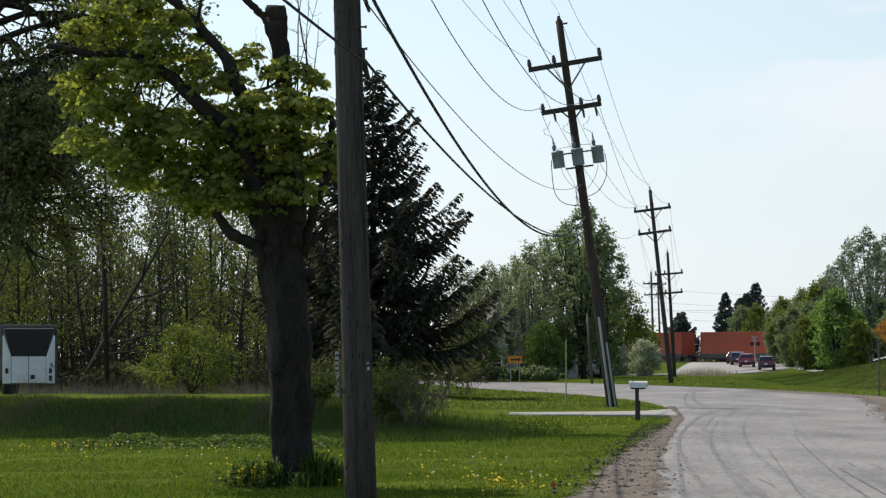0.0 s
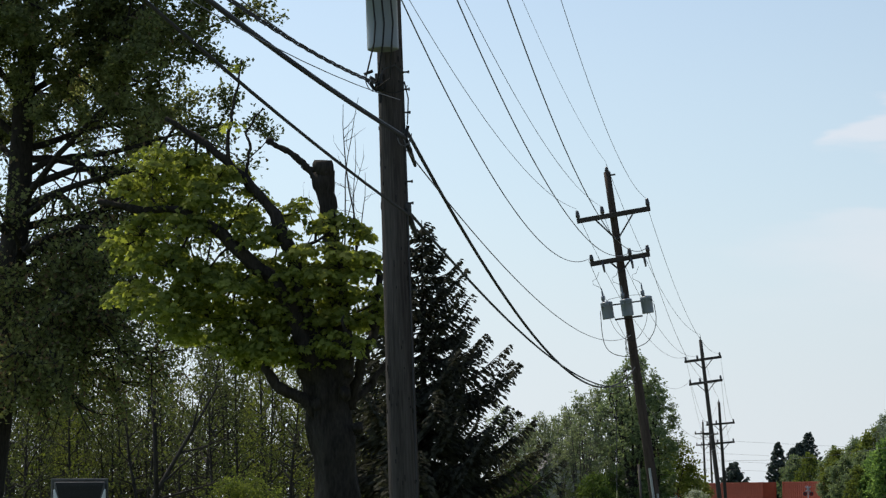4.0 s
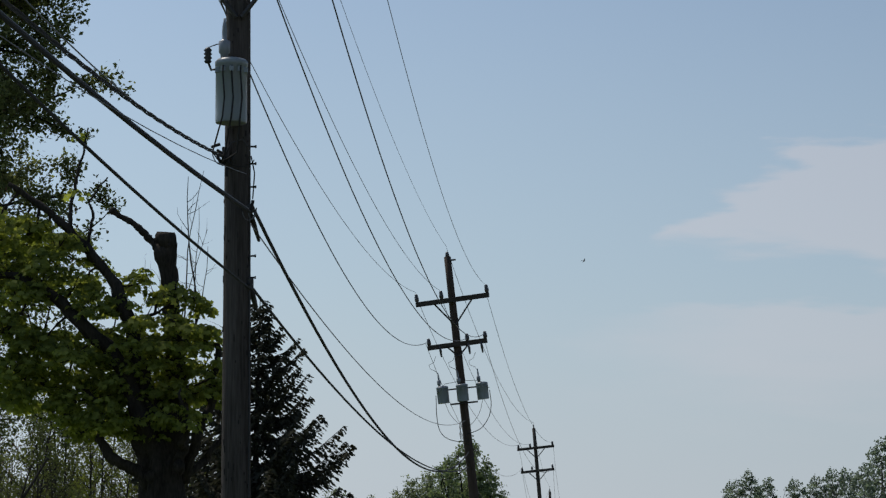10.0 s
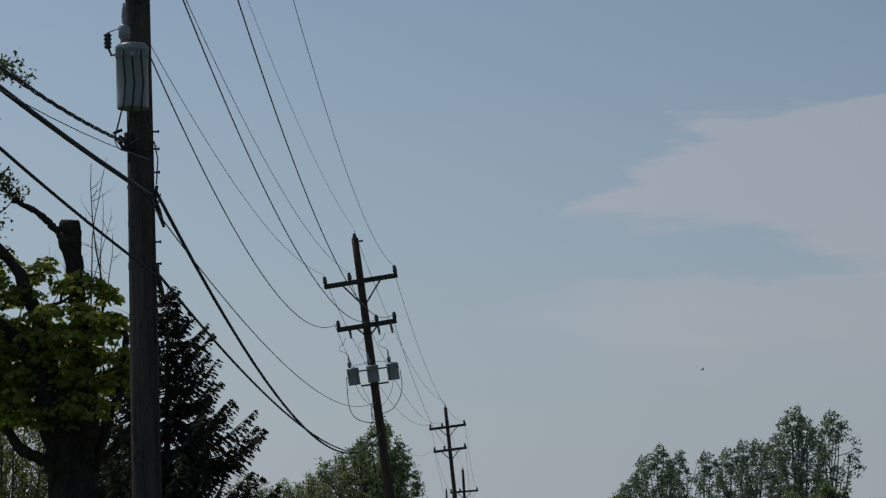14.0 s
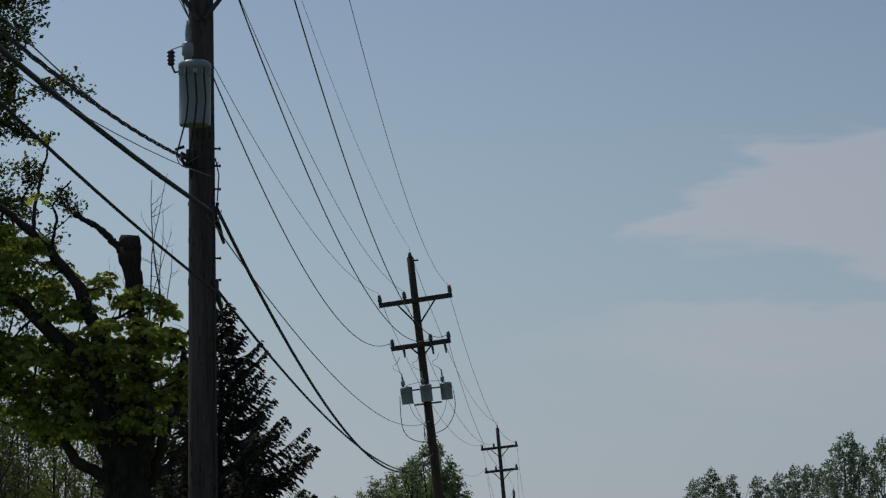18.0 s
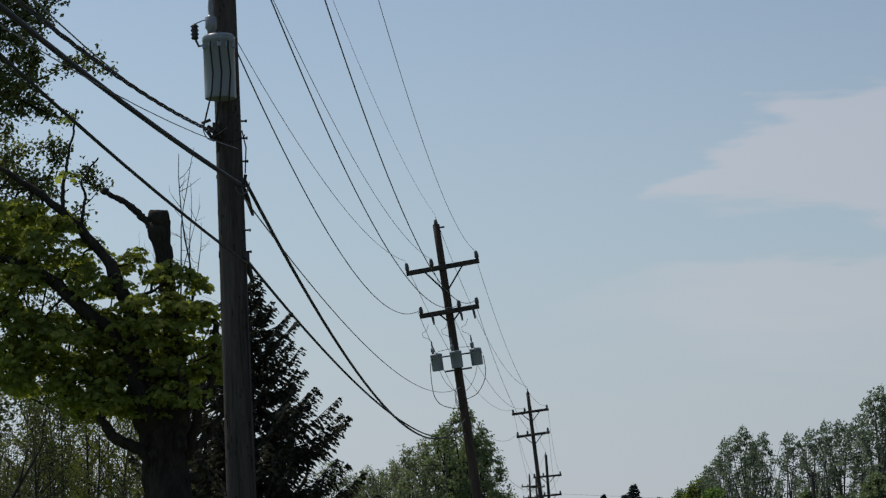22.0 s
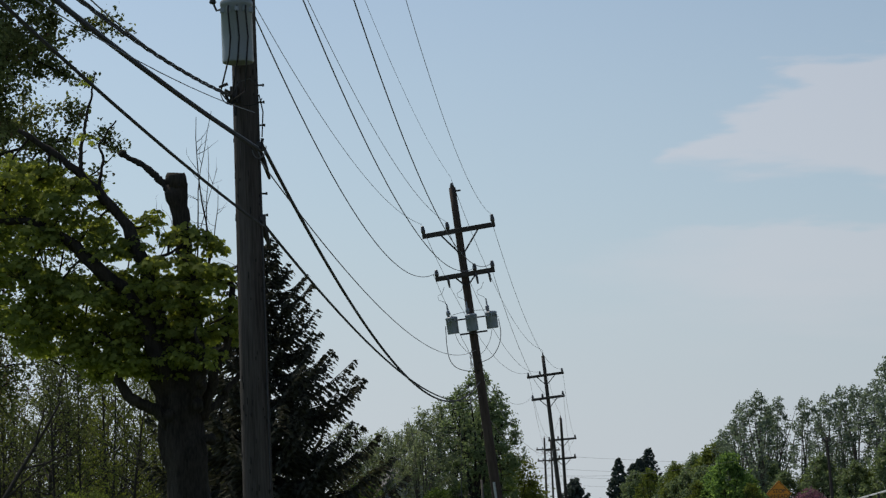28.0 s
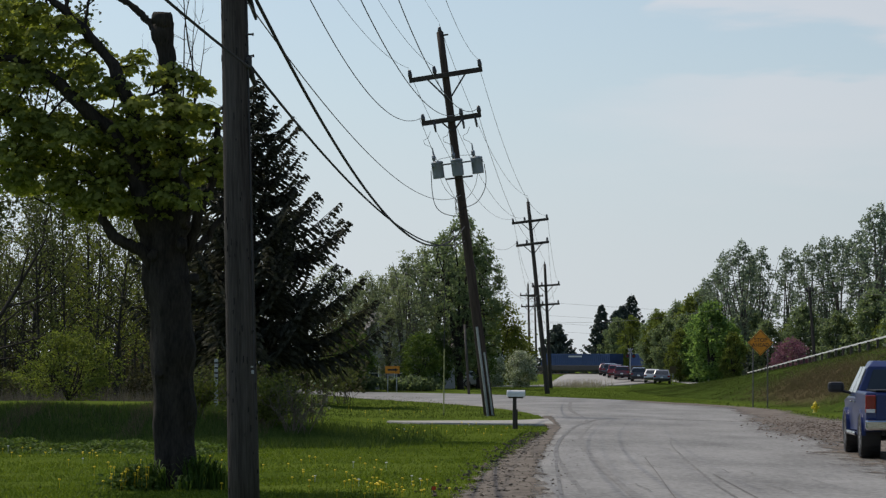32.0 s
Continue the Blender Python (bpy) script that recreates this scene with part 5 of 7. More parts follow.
def woods():
    rng = np.random.default_rng(31)
    bare = []
    for k in range(5):
        w, lv = tree_parts(40 + k, 11 + 1.5 * (k % 3), 0.11 + 0.02 * (k % 2), 0.3, 2.1, 26, 700 if k % 2 else 1300, 0.22, 0.17, 0.8, 1, 0.2, 1.2, 5, 4)
        t = tree("woodland_tree", pose(0, 0, 0), w, lv, "bark_wood", ("leaf_spring", "leaf_wood", "leaf_spring", "leaf_wood", "leaf_wood")[k], "slender woodland tree with sparse new leaves", group="woodland trees")
        bare.append(t)
    spots = []
    for k in range(175):
        y = rng.uniform(122, 200)
        u = rng.uniform(-0.21, -0.025)
        if abs(u * y + 19.05 + 0.155 * (y - 122)) > 2.6 or y > 139:
            spots.append((u * y, y))
    for k, (x, y) in enumerate(spots):
        m = pose(x, y, float(ground_z(x, y)), rng.normal(0, 1.5), rng.normal(0, 2.0), rng.uniform(0, 360)) @ Matrix.Scale(rng.uniform(0.8, 1.12) * (0.78 if x / y > -0.085 else 1.0), 4)
        if k < 5:
            bare[k].matrix_basis = m
        else:
            copy_thing(bare[rng.integers(0, 5)], m)
    # the wood goes on behind: twigs and leaves too many to tell apart
    wood, n = Build(), 70000
    for k in range(170):
        x, y = rng.uniform(-52, -5), rng.uniform(165, 215)
        limb(wood, rng, (x, y, -1), (rng.normal(0, 0.05), 0, 1), rng.uniform(8, 12), rng.uniform(0.06, 0.14), 4, 5, 0.05, 0.05, 0.3)
    x, y = rng.uniform(-54, 3, n), rng.uniform(168, 218, n)
    c = np.stack([x, y, rng.random(n) ** 1.5 * (5.6 + 1.2 * np.sin(x * 0.7) + np.sin(x * 2.3)) - 0.8], 1)
    c = c + np.stack([np.sin(c[:, 2] * 3 + x), np.zeros(n), np.zeros(n)], 1) * 0.3
    tagged(new("far_trunks", mesh_of(wood, "far_trunks", "bark_wood")), "grey trunks deep in the wood", "woods", kind="stuff")
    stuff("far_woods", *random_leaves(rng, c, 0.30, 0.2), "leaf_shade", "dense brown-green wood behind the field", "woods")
    # a dead tree fallen against its neighbours
    t = thing("fallen_tree", pose(px(118, 116), 116, float(ground_z(px(118, 116), 116))), "dead grey tree leaning into the wood", "tree")
    b = Build()
    L = limb(b, rng, (0, 0, -0.2), unit(np.array([0.62, 0, 1.0])), 9.0, 0.15, 8, 8, 0.03, 0.02, 0.3)
    part("trunk", b, "bark_wood", t, smooth=True)
    for k, (u, d, n) in enumerate([(0.35, (1, 0, 0.35), 4.0), (0.45, (0.9, 0, 0.6), 3.2), (0.62, (1, 0.1, 0.25), 2.6), (0.3, (1, 0, 0.05), 2.4), (0.75, (0.2, 0, 1), 2.0)]):
        b = Build()
        limb(b, rng, along(L, u)[0], unit(np.array(d)), n, 0.06, 6, 6, 0.07, 0.0, 0.25)
        part("limb", b, "bark_wood", t, smooth=True)
    return bare


def place_trees(template, places, seed):
    """Copies of a tree at (x, y, scale)."""
    rng = np.random.default_rng(seed)
    for k, (x, y, s) in enumerate(places):
        m = on_ground(x, y, rng.uniform(0, 360)) @ Matrix.Scale(s, 4)
        if k == 0:
            template.matrix_basis = m
        else:
            o = copy_thing(template, Matrix.Identity(4))
            o.matrix_basis = m


def trees():
    maple()
    shade_tree()
    conifer("spruce_tree", 51, px(660, 110), 110, 13.7, 6.7, "tall dark green spruce with drooping boughs", 31, 0.19, 0.25)
    woods()
    # small bright tree behind the bank
    w, lv = crown_tree(61, 2.75, 0.075, 0.2, 2.15, 36, 16, 15, 0.095, 0.10, 0.3, 0.12, 8, 0.5, 0.2, 0.9)
    tree("small_tree", on_ground(px(342, 96), 96), w, lv, "bark", "leaf_fresh", "small bright yellow-green tree on the bank")
    # mixed trees behind the bend
    w, lv = crown_tree(62, 12.0, 0.26, 0.14, 2.7, 60, 11, 15, 0.21, 0.14, 0.72, 0.2, 8, 0.6, 0.2, 0.72, 1.9)
    big = tree("broad_tree", pose(0, 0, 0), w, lv, "bark", "leaf_mid", "broad full-leaved green tree behind the bend", group="trees behind the bend")
    place_trees(big, [(px(1034, 205), 205, 1.10), (px(1066, 214), 214, 0.98), (px(998, 222), 222, 1.02), (px(1046, 240), 240, 1.0)], 3)
    w, lv = crown_tree(63, 11.0, 0.2, 0.16, 2.5, 46, 9, 11, 0.20, 0.14, 0.66, 0.25, 7, 0.6, 0.2, 0.7, 2.0)
    airy = tree("airy_tree", pose(0, 0, 0), w, lv, "bark_grey", "leaf_olive", "tall airy tree with sparse grey-green leaves", group="trees behind the bend")
    place_trees(airy, [(px(938, 208), 208, 0.95), (px(966, 214), 214, 1.02), (px(914, 216), 216, 0.86), (px(866, 217), 217, 0.84), (px(936, 194), 194, 0.74), (px(862, 193), 193, 0.66), (px(903, 195), 195, 0.60), (px(838, 195), 195, 0.72), (px(985, 225), 225, 0.98), (px(918, 230), 230, 0.9), (px(800, 190), 190, 0.8), (px(852, 225), 225, 0.8), (px(893, 226), 226, 0.85)], 4)
    w, lv = crown_tree(64, 5.6, 0.14, 0.05, 2.1, 34, 15, 13, 0.2, 0.2, 0.5, 0.15, 6, 0.3)
    under = tree("small_tree", pose(0, 0, 0), w, lv, "bark", "leaf_cover", "low dark green tree under the taller trees", group="trees behind the bend")
    place_trees(under, [(px(836, 187), 187, 0.85), (px(962, 190), 190, 0.75), (px(985, 206), 206, 0.8), (px(1052, 226), 226, 1.2), (px(1010, 218), 218, 0.9), (px(835, 182), 182, 0.8)], 15)
    w, lv = crown_tree(66, 6.0, 0.14, 0.1, 2.3, 34, 15, 13, 0.2, 0.22, 0.5, 0.15, 6, 0.3)
    green = tree("small_tree", pose(0, 0, 0), w, lv, "bark", "leaf_spring", "yellow-green tree beside the side road", group="trees behind the bend")
    place_trees(green, [(px(1098, 246), 246, 1.35), (px(1122, 256), 256, 0.95), (px(1143, 262), 262, 0.75), (px(850, 222), 222, 0.9)], 5)
    w, lv = crown_tree(65, 2.9, 0.08, 0.1, 1.35, 22, 16, 12, 0.16, 0.14, 0.5, 0.15, 5, 0.25)
    ex = crown_tree(65, 2.9, 0.08, 0.1, 1.42, 22, 16, 6, 0.13, 0.16, 0.5, 0.15, 5, 0.25)[1]
    white = tree("blossom_tree", pose(0, 0, 0), w, lv, "bark", "leaf_grey", "small round tree with white blossom", group="blossom trees", extra=(ex, "blossom_white"))
    place_trees(white, [(px(1140, 232), 232, 1.1), (px(1092, 236), 236, 0.95)], 6)
    # woods on the far side of the main road
    w, lv = crown_tree(71, 9.0, 0.22, 0.02, 3.1, 60, 12, 15, 0.29, 0.19, 0.45, 0.12, 7, 0.4, 0.2, 0.85, 1.1)
    round_tree = tree("roadside_tree", pose(0, 0, 0), w, lv, "bark", "leaf_bright", "full bright green tree beyond the main road", group="trees beyond the main road")
    place_trees(round_tree, [(px(1480, 265), 265, 0.92), (px(1455, 285), 285, 0.8), (px(1512, 272), 272, 0.7)], 7)
    w, lv = crown_tree(72, 9.0, 0.22, 0.03, 3.2, 64, 11, 14, 0.29, 0.2, 0.5, 0.12, 7, 0.5, 0.2, 0.8, 1.3)
    mid = tree("roadside_tree", pose(0, 0, 0), w, lv, "bark", "leaf_mid", "full green tree beyond the main road", group="trees beyond the main road")
    place_trees(mid, [(px(1402, 300), 300, 0.76), (px(1436, 292), 292, 0.8), (px(1545, 285), 285, 0.9), (px(1582, 262), 262, 0.7), (px(1648, 255), 255, 0.85), (px(1705, 250), 250, 0.75), (px(1772, 245), 245, 0.95), (px(1835, 235), 235, 1.0), (px(1376, 318), 318, 0.6), (px(1312, 420), 420, 0.95), (px(1382, 385), 385, 0.98), (px(1420, 350), 350, 1.05), (px(1462, 340), 340, 1.2)], 8)
    w, lv = crown_tree(75, 8.5, 0.2, 0.05, 2.7, 54, 10, 13, 0.28, 0.18, 0.55, 0.15, 7, 0.55, 0.2, 0.75, 1.6)
    pale = tree("roadside_tree", pose(0, 0, 0), w, lv, "bark", "leaf_fresh", "yellow-green tree beyond the main road", group="trees beyond the main road")
    place_trees(pale, [(px(1425, 285), 285, 0.66), (px(1385, 318), 318, 0.74), (px(1340, 400), 400, 1.0), (px(1388, 338), 338, 0.95), (px(1520, 262), 262, 0.6), (px(1620, 268), 268, 0.7), (px(1735, 250), 250, 0.7), (px(1295, 440), 440, 0.8), (px(1812, 240), 240, 0.8), (px(1450, 320), 320, 1.15)], 12)
    w, lv = crown_tree(73, 13.6, 0.2, 0.24, 2.3, 50, 8, 9, 0.24, 0.16, 0.62, 0.25, 8, 0.65, 0.2, 0.62, 2.4)
    tall = tree("tall_tree", pose(0, 0, 0), w, lv, "bark_grey", "leaf_thin", "tall thin tree with open grey-green crown", group="trees beyond the main road")
    place_trees(tall, [(px(1508, 290), 290, 1.04), (px(1533, 280), 280, 1.10), (px(1568, 290), 290, 1.08), (px(1490, 300), 300, 0.92), (px(1552, 296), 296, 1.0), (px(1622, 270), 270, 1.02), (px(1660, 262), 262, 1.02), (px(1690, 275), 275, 1.12), (px(1715, 262), 262, 1.08), (px(1745, 258), 258, 1.10), (px(1775, 250), 250, 1.25), (px(1472, 312), 312, 0.85), (px(1800, 262), 262, 1.25), (px(1850, 255), 255, 1.25)], 9)
    w, lv = crown_tree(74, 3.6, 0.12, 0.1, 1.9, 30, 14, 12, 0.17, 0.2, 0.5, 0.15, 6, 0.3)
    tree("blossom_tree", on_ground(px(1622, 225), 225), w, lv, "bark", "blossom_pink", "pink flowering crab apple tree", group="blossom trees")
    for k, (u, d, h, r) in enumerate([(1284, 430, 11.5, 2.2), (1310, 450, 11.0, 2.6), (1338, 460, 14.0, 3.0), (1322, 455, 12.0, 2.6), (1206, 420, 8.0, 2.6)]):
        conifer("fir_tree", 80 + k, px(u, d), d, h, r * 1.75, "dark far fir tree", 28, 0.05, 0.55, "needles_hazy")
    for k, (u, d, h, r) in enumerate([(1560, 268, 5.5, 1.8), (1690, 262, 5.0, 2.0), (1760, 255, 4.5, 2.2)]):
        conifer("fir_tree", 90 + k, px(u, d), d, h, r, "dark green fir among the roadside trees", 14, 0.08, 0.5, "needles_hazy")


# ---------- undergrowth ----------
def blades(rng, x, y, h, w, lean=0.35):
    """Upright narrow blades standing on the ground."""
    n = len(x)
    z = ground_z(x, y)
    base = np.stack([x, y, z], 1)
    d = np.stack([rng.normal(0, lean, n), rng.normal(0, lean, n), np.ones(n)], 1)
    d = unit(d) * h[:, None]
    a = rng.uniform(0, math.pi, n)
    s = np.stack([np.cos(a), np.sin(a) * 0.4, np.zeros(n)], 1) * w[:, None]
    v = np.stack([base - s, base + s, base + d], 1).reshape(-1, 3)
    return v, np.arange(3 * n).reshape(-1, 3)


def arching(rng, x, y, h, w):
    """Long leaves that rise and bow over towards the tip."""
    n = len(x)
    a = rng.uniform(0, 2 * math.pi, n)
    out = np.stack([np.cos(a), np.sin(a), np.zeros(n)], 1) * (h * rng.uniform(0.25, 0.8, n))[:, None]
    side = np.stack([-np.sin(a), np.cos(a), np.zeros(n)], 1)
    base = np.stack([x, y, ground_z(x, y)], 1)
    rings = []
    for u, lift, wide in ((0.0, 0.0, 0.8), (0.35, 0.6, 1.0), (0.7, 0.92, 0.8), (1.0, 0.86, 0.1)):
        p = base + out * u**1.6 + np.array([0, 0, 1.0]) * (h * lift)[:, None]
        rings += [p - side * (w * wide)[:, None], p + side * (w * wide)[:, None]]
    v = np.stack(rings, 1).reshape(-1, 3)
    i = np.arange(n)[:, None] * 8
    f = np.concatenate([i + [0, 1, 3, 2], i + [2, 3, 5, 4], i + [4, 5, 7, 6]])
    return v, f


def stuff(name, v, f, mat, label, category="grass"):
    tagged(new(name, leaf_mesh(name, v, f, mat)), label, category, kind="stuff")


def left_of_road(x, y, margin):
    e = np.array(LEFT_EDGE)
    return x < np.interp(y, e[:, 1], e[:, 0]) - margin


def undergrowth():
    rng = np.random.default_rng(101)
    # brush along the foot of the far trees
    n = 26000
    y = rng.uniform(255, 330, n)
    x = rng.uniform(0.118, 0.24, n) * y
    ok = (x > crest_x(y) + 12) | ((y > 290) & (x > 52))
    x, y = x[ok], y[ok]
    c = np.stack([x, y, ground_z(x, y) + rng.random(len(x)) ** 1.6 * (2.6 + 1.2 * np.sin(x * 0.9))], 1)
    stuff("far_brush", *random_leaves(rng, c, 0.34, 0.2), "leaf_mid", "green brush along the foot of the trees", "brush")
    n = 120000
    y = 30 + 46 * rng.random(n) ** 1.3
    x = rng.uniform(-0.2, 0.09, n) * y
    ok = left_of_road(x, y, np.interp(y, [30, 42, 52, 65, 72], [0.86, 0.78, 0.62, 0.2, 0.1]) + rng.normal(0, 0.16, n))
    x, y = x[ok], y[ok]
    v, f = blades(rng, x, y, rng.uniform(0.025, 0.065, len(x)), rng.uniform(0.006, 0.014, len(x)), 0.85)
    stuff("lawn_grass", v, f, "grass", "short green lawn grass")
    # tall rough grass on the bank
    n = 60000
    y = rng.uniform(52.5, 73, n)
    x = rng.uniform(-0.2, 0.0, n) * y
    ok = (x < np.interp(y, [57, 62, 80], [-1.0, -0.6, -2.5]) + rng.normal(0, 0.5, n)) & (y > 55.5 + 1.5 * np.sin(x * 1.3) + rng.normal(0, 1.4, n))
    x, y = x[ok], y[ok]
    v, f = blades(rng, x, y, rng.uniform(0.06, 0.24, len(x)) * (0.35 + 0.65 * smoothstep(53, 62, y)) * (0.85 + 0.3 * np.sin(x * 1.7 + y * 0.9)), rng.uniform(0.010, 0.024, len(x)), 0.45)
    stuff("tall_grass", v, f, "grass_tall", "tall rough grass on the bank")
    n = 24000
    y = rng.normal(60, 4.2, n)
    x = rng.normal(-1.2, 1.8, n) + 0.04 * (y - 60)
    ok = left_of_road(x, y, 1.6 + rng.random(n) * 2.8) & (y > 52.5)
    v, f = blades(rng, x[ok], y[ok], rng.uniform(0.08, 0.26, ok.sum()), rng.uniform(0.008, 0.018, ok.sum()), 0.5)
    stuff("hollow_grass", v, f, "grass_tall", "longer dark grass in the hollow of the lawn")
    n = 5200
    y = rng.normal(66.5, 3.4, n)
    x = rng.uniform(-0.2, -0.01, n) * y
    x = x + 0.8 * np.sin(x * 2.1)
    v, f = blades(rng, x, y, rng.uniform(0.12, 0.5, n) * rng.uniform(0.5, 1, n), rng.uniform(0.005, 0.010, n), 0.3)
    stuff("dry_stalks", v, f, "straw", "dry straw-coloured stalks on the bank", "dry grass")
    n = 9000
    y = rng.uniform(98, 116, n)
    x = rng.uniform(-0.16, -0.035, n) * y
    v, f = blades(rng, x, y, rng.uniform(0.25, 1.25, n) * rng.uniform(0.6, 1, n), rng.uniform(0.006, 0.014, n), 0.22)
    stuff("dry_stalks", v, f, "dead_stalk", "grey-brown dead stalks at the edge of the wood", "dry grass")
    # rough grass between the roads, beside the driveway and on the embankment
    n = 70000
    y = rng.uniform(82, 235, n)
    x = rng.uniform(-0.05, 0.26, n) * y
    e, r = np.array(LEFT_EDGE[:13]), np.array(RIGHT_EDGE[:13])
    free = (x < np.interp(y, e[:, 1], e[:, 0]) - 0.3) & (y < 148) & ((y > 84.5) | (x < 1)) | (x > np.interp(y, r[:, 1], r[:, 0]) + np.interp(y, [82, 95, 110, 130], [1.9, 1.2, 0.7, 0.3])) & (x < crest_x(y) + 1.0) & ((y < 180) | (x > 6)) & (y < 226)
    x, y = x[free], y[free]
    v, f = blades(rng, x, y, rng.uniform(0.04, 0.12, len(x)), rng.uniform(0.008, 0.02, len(x)), 0.7)
    stuff("rough_grass", v, f, "grass_far", "rough green grass beside the roads")
    n = 26000
    y = rng.normal(117, 11, n)
    x = rng.normal(0.42, 0.17, n) * (crest_x(y) - toe_x(y)) + toe_x(y)
    ok = (y > 86) & (y < 150) & (x > toe_x(y) + 0.5) & (x < crest_x(y))
    v, f = blades(rng, x[ok], y[ok], rng.uniform(0.04, 0.16, ok.sum()), rng.uniform(0.006, 0.014, ok.sum()), 0.5)
    stuff("dry_stalks", v, f, "straw", "dry brown grass on the embankment", "dry grass")
    n = 750
    y = rng.uniform(232, 262, n)
    x = rng.normal(0.099, 0.0055, n) * y
    v, f = blades(rng, x, y, rng.uniform(0.3, 0.95, n), rng.uniform(0.012, 0.024, n), 0.16)
    stuff("reeds", v, f, "reed", "pale dry reeds by the side road", "reeds")
    n = 130000
    y = 62 + 140 * rng.random(n) ** 1.3
    x = toe_x(y) + rng.random(n) * (crest_x(y) + 0.6 - toe_x(y)) + 0.2
    ok = x / y < 0.26
    x, y = x[ok], y[ok]
    patch = 0.75 + 0.45 * np.sin(x * 0.9 + y * 0.13) * np.sin(y * 0.21 - x * 0.4)
    v, f = blades(rng, x, y, rng.uniform(0.03, 0.085, len(x)) * patch, rng.uniform(0.008, 0.018, len(x)), 0.9)
    stuff("bank_grass", v, f, "grass_bank", "rough dull green grass on the embankment")
    # low leafy row at the foot of the bank
    n = 30000
    y = rng.normal(50.4, 0.62, n)
    x = rng.uniform(-7.2, -1.9, n)
    c = np.stack([x, y, ground_z(x, y) + np.minimum(0.2, np.abs(rng.normal(0, 0.10, n))) * np.exp(-(((y - 50.4) / 1.1) ** 2)) * (0.85 + 0.3 * np.sin(x * 3 + np.sin(x * 7)) + 0.2 * np.sin(x * 11 + y * 5))], 1)
    stuff("ground_cover", *random_leaves(rng, c, 0.085, 0.55), "leaf_cover", "row of low leafy plants along the lawn", "plants")
    # tufts of daylilies at the maple's foot
    for k, (cx, cy, r, h, n) in enumerate([(-2.42, 34.7, 0.13, 0.42, 90), (-2.22, 34.6, 0.10, 0.34, 60), (-1.66, 34.75, 0.10, 0.48, 90), (-1.48, 34.85, 0.09, 0.42, 70), (-2.55, 34.6, 0.10, 0.36, 60), (-1.85, 34.4, 0.08, 0.22, 40), (-1.38, 35.0, 0.08, 0.38, 50)]):
        v, f = arching(rng, rng.normal(cx, r, n), rng.normal(cy, r, n), rng.uniform(0.55, 1.1, n) * h, rng.uniform(0.007, 0.013, n))
        stuff("leaf_clump", v, f, "grass_clump", "tuft of long arching leaves at the maple's foot", "plants")
    n = 900
    a = rng.normal(0, 1, (n, 3)) * [0.18, 0.14, 0.10]
    c = np.array([-2.58, 34.45, 0.12]) + a
    c[:, 2] = np.abs(c[:, 2]) * (1 - 0.5 * np.minimum(1, np.abs(a[:, 0]) / 0.5))
    stuff("flower_clump", *random_leaves(rng, c, 0.06, 0.4), "leaf_cover", "low leafy plant with yellow flowers", "plants")
    b = Build()
    for k in range(26):
        x, y = rng.normal(-2.60, 0.16), rng.normal(34.35, 0.1)
        b.lathe((x, y, rng.uniform(0.12, 0.32)), [(0.002, -0.16), (0.003, -0.012), (0.016, -0.003), (0.02, 0.006), (0.01, 0.014)], 7)
    tagged(new("flower_heads", mesh_of(b, "flower_heads", "dandelion")), "small yellow flowers at the maple's foot", "flowers", kind="stuff")
    # dandelions
    pts = []
    for cx, cy, sx, sy, m in [(0.7, 34.4, 0.45, 1.3, 48), (-6.4, 48, 0.9, 1.0, 26), (-4.6, 46, 1.3, 2.5, 20), (-1.8, 41.5, 1.2, 3.0, 22), (3.2, 66, 1.8, 5, 36), (0.4, 42, 1.0, 3, 14), (2, 100, 1.5, 8, 24)]:
        pts += [(rng.normal(cx, sx), rng.normal(cy, sy)) for _ in range(m)]
    for mat, name, share, label in (("dandelion", "dandelions", 0, "yellow dandelions in the lawn"), ("seed_head", "seed_heads", 1, "white dandelion seed heads in the lawn")):
        b = Build()
        for k, (x, y) in enumerate(pts):
            if (k % 13 == 3) != bool(share) or not left_of_road(np.array(x), np.array(y), 0.3):
                continue
            z = float(ground_z(x, y))
            h = rng.uniform(0.08, 0.14)
            b.lathe((x, y, z + h), [(0.002, -h), (0.003, -0.012), (0.018, -0.004), (0.021, 0.006), (0.01, 0.014)], 7)
        tagged(new(name, mesh_of(b, name, mat)), label, "flowers", kind="stuff")
    # clods of bare soil between the lawn and the asphalt
    b = Build()
    for k in range(1000):
        y = rng.uniform(32, 66)
        x = np.interp(y, np.array(LEFT_EDGE)[:, 1], np.array(LEFT_EDGE)[:, 0]) - rng.normal(0.45, 0.28) * np.interp(y, [32, 50, 66], [1.2, 1.0, 0.45])
        s = rng.uniform(0.006, 0.03) * rng.uniform(0.4, 1)
        b.box((x, y, float(ground_z(x, y)) + 0.045), (s * 1.6, s * 2.2, s), 0, Matrix.Rotation(rng.uniform(0, 3), 3, "Z") @ Matrix.Rotation(rng.normal(0, 0.4), 3, "X"))
    tagged(new("soil_clods", mesh_of(b, "soil_clods", "soil")), "dark clods of soil along the road edge", "soil", kind="stuff")
    # scraps of bark and dead leaves on the wide verge
    b = Build()
    for k in range(2600):
        y = rng.normal(70, 8)
        x = 13.6 + 0.12 * (y - 70) + rng.normal(0, 0.8)
        s = rng.uniform(0.006, 0.03) * rng.uniform(0.4, 1)
        b.box((x, y, float(ground_z(x, y)) + 0.05 + s * 0.2), (s * 2.4, s * 1.6, s * 0.5), 0, Matrix.Rotation(rng.uniform(0, 3), 3, "Z") @ Matrix.Rotation(rng.normal(0, 0.5), 3, "X"))
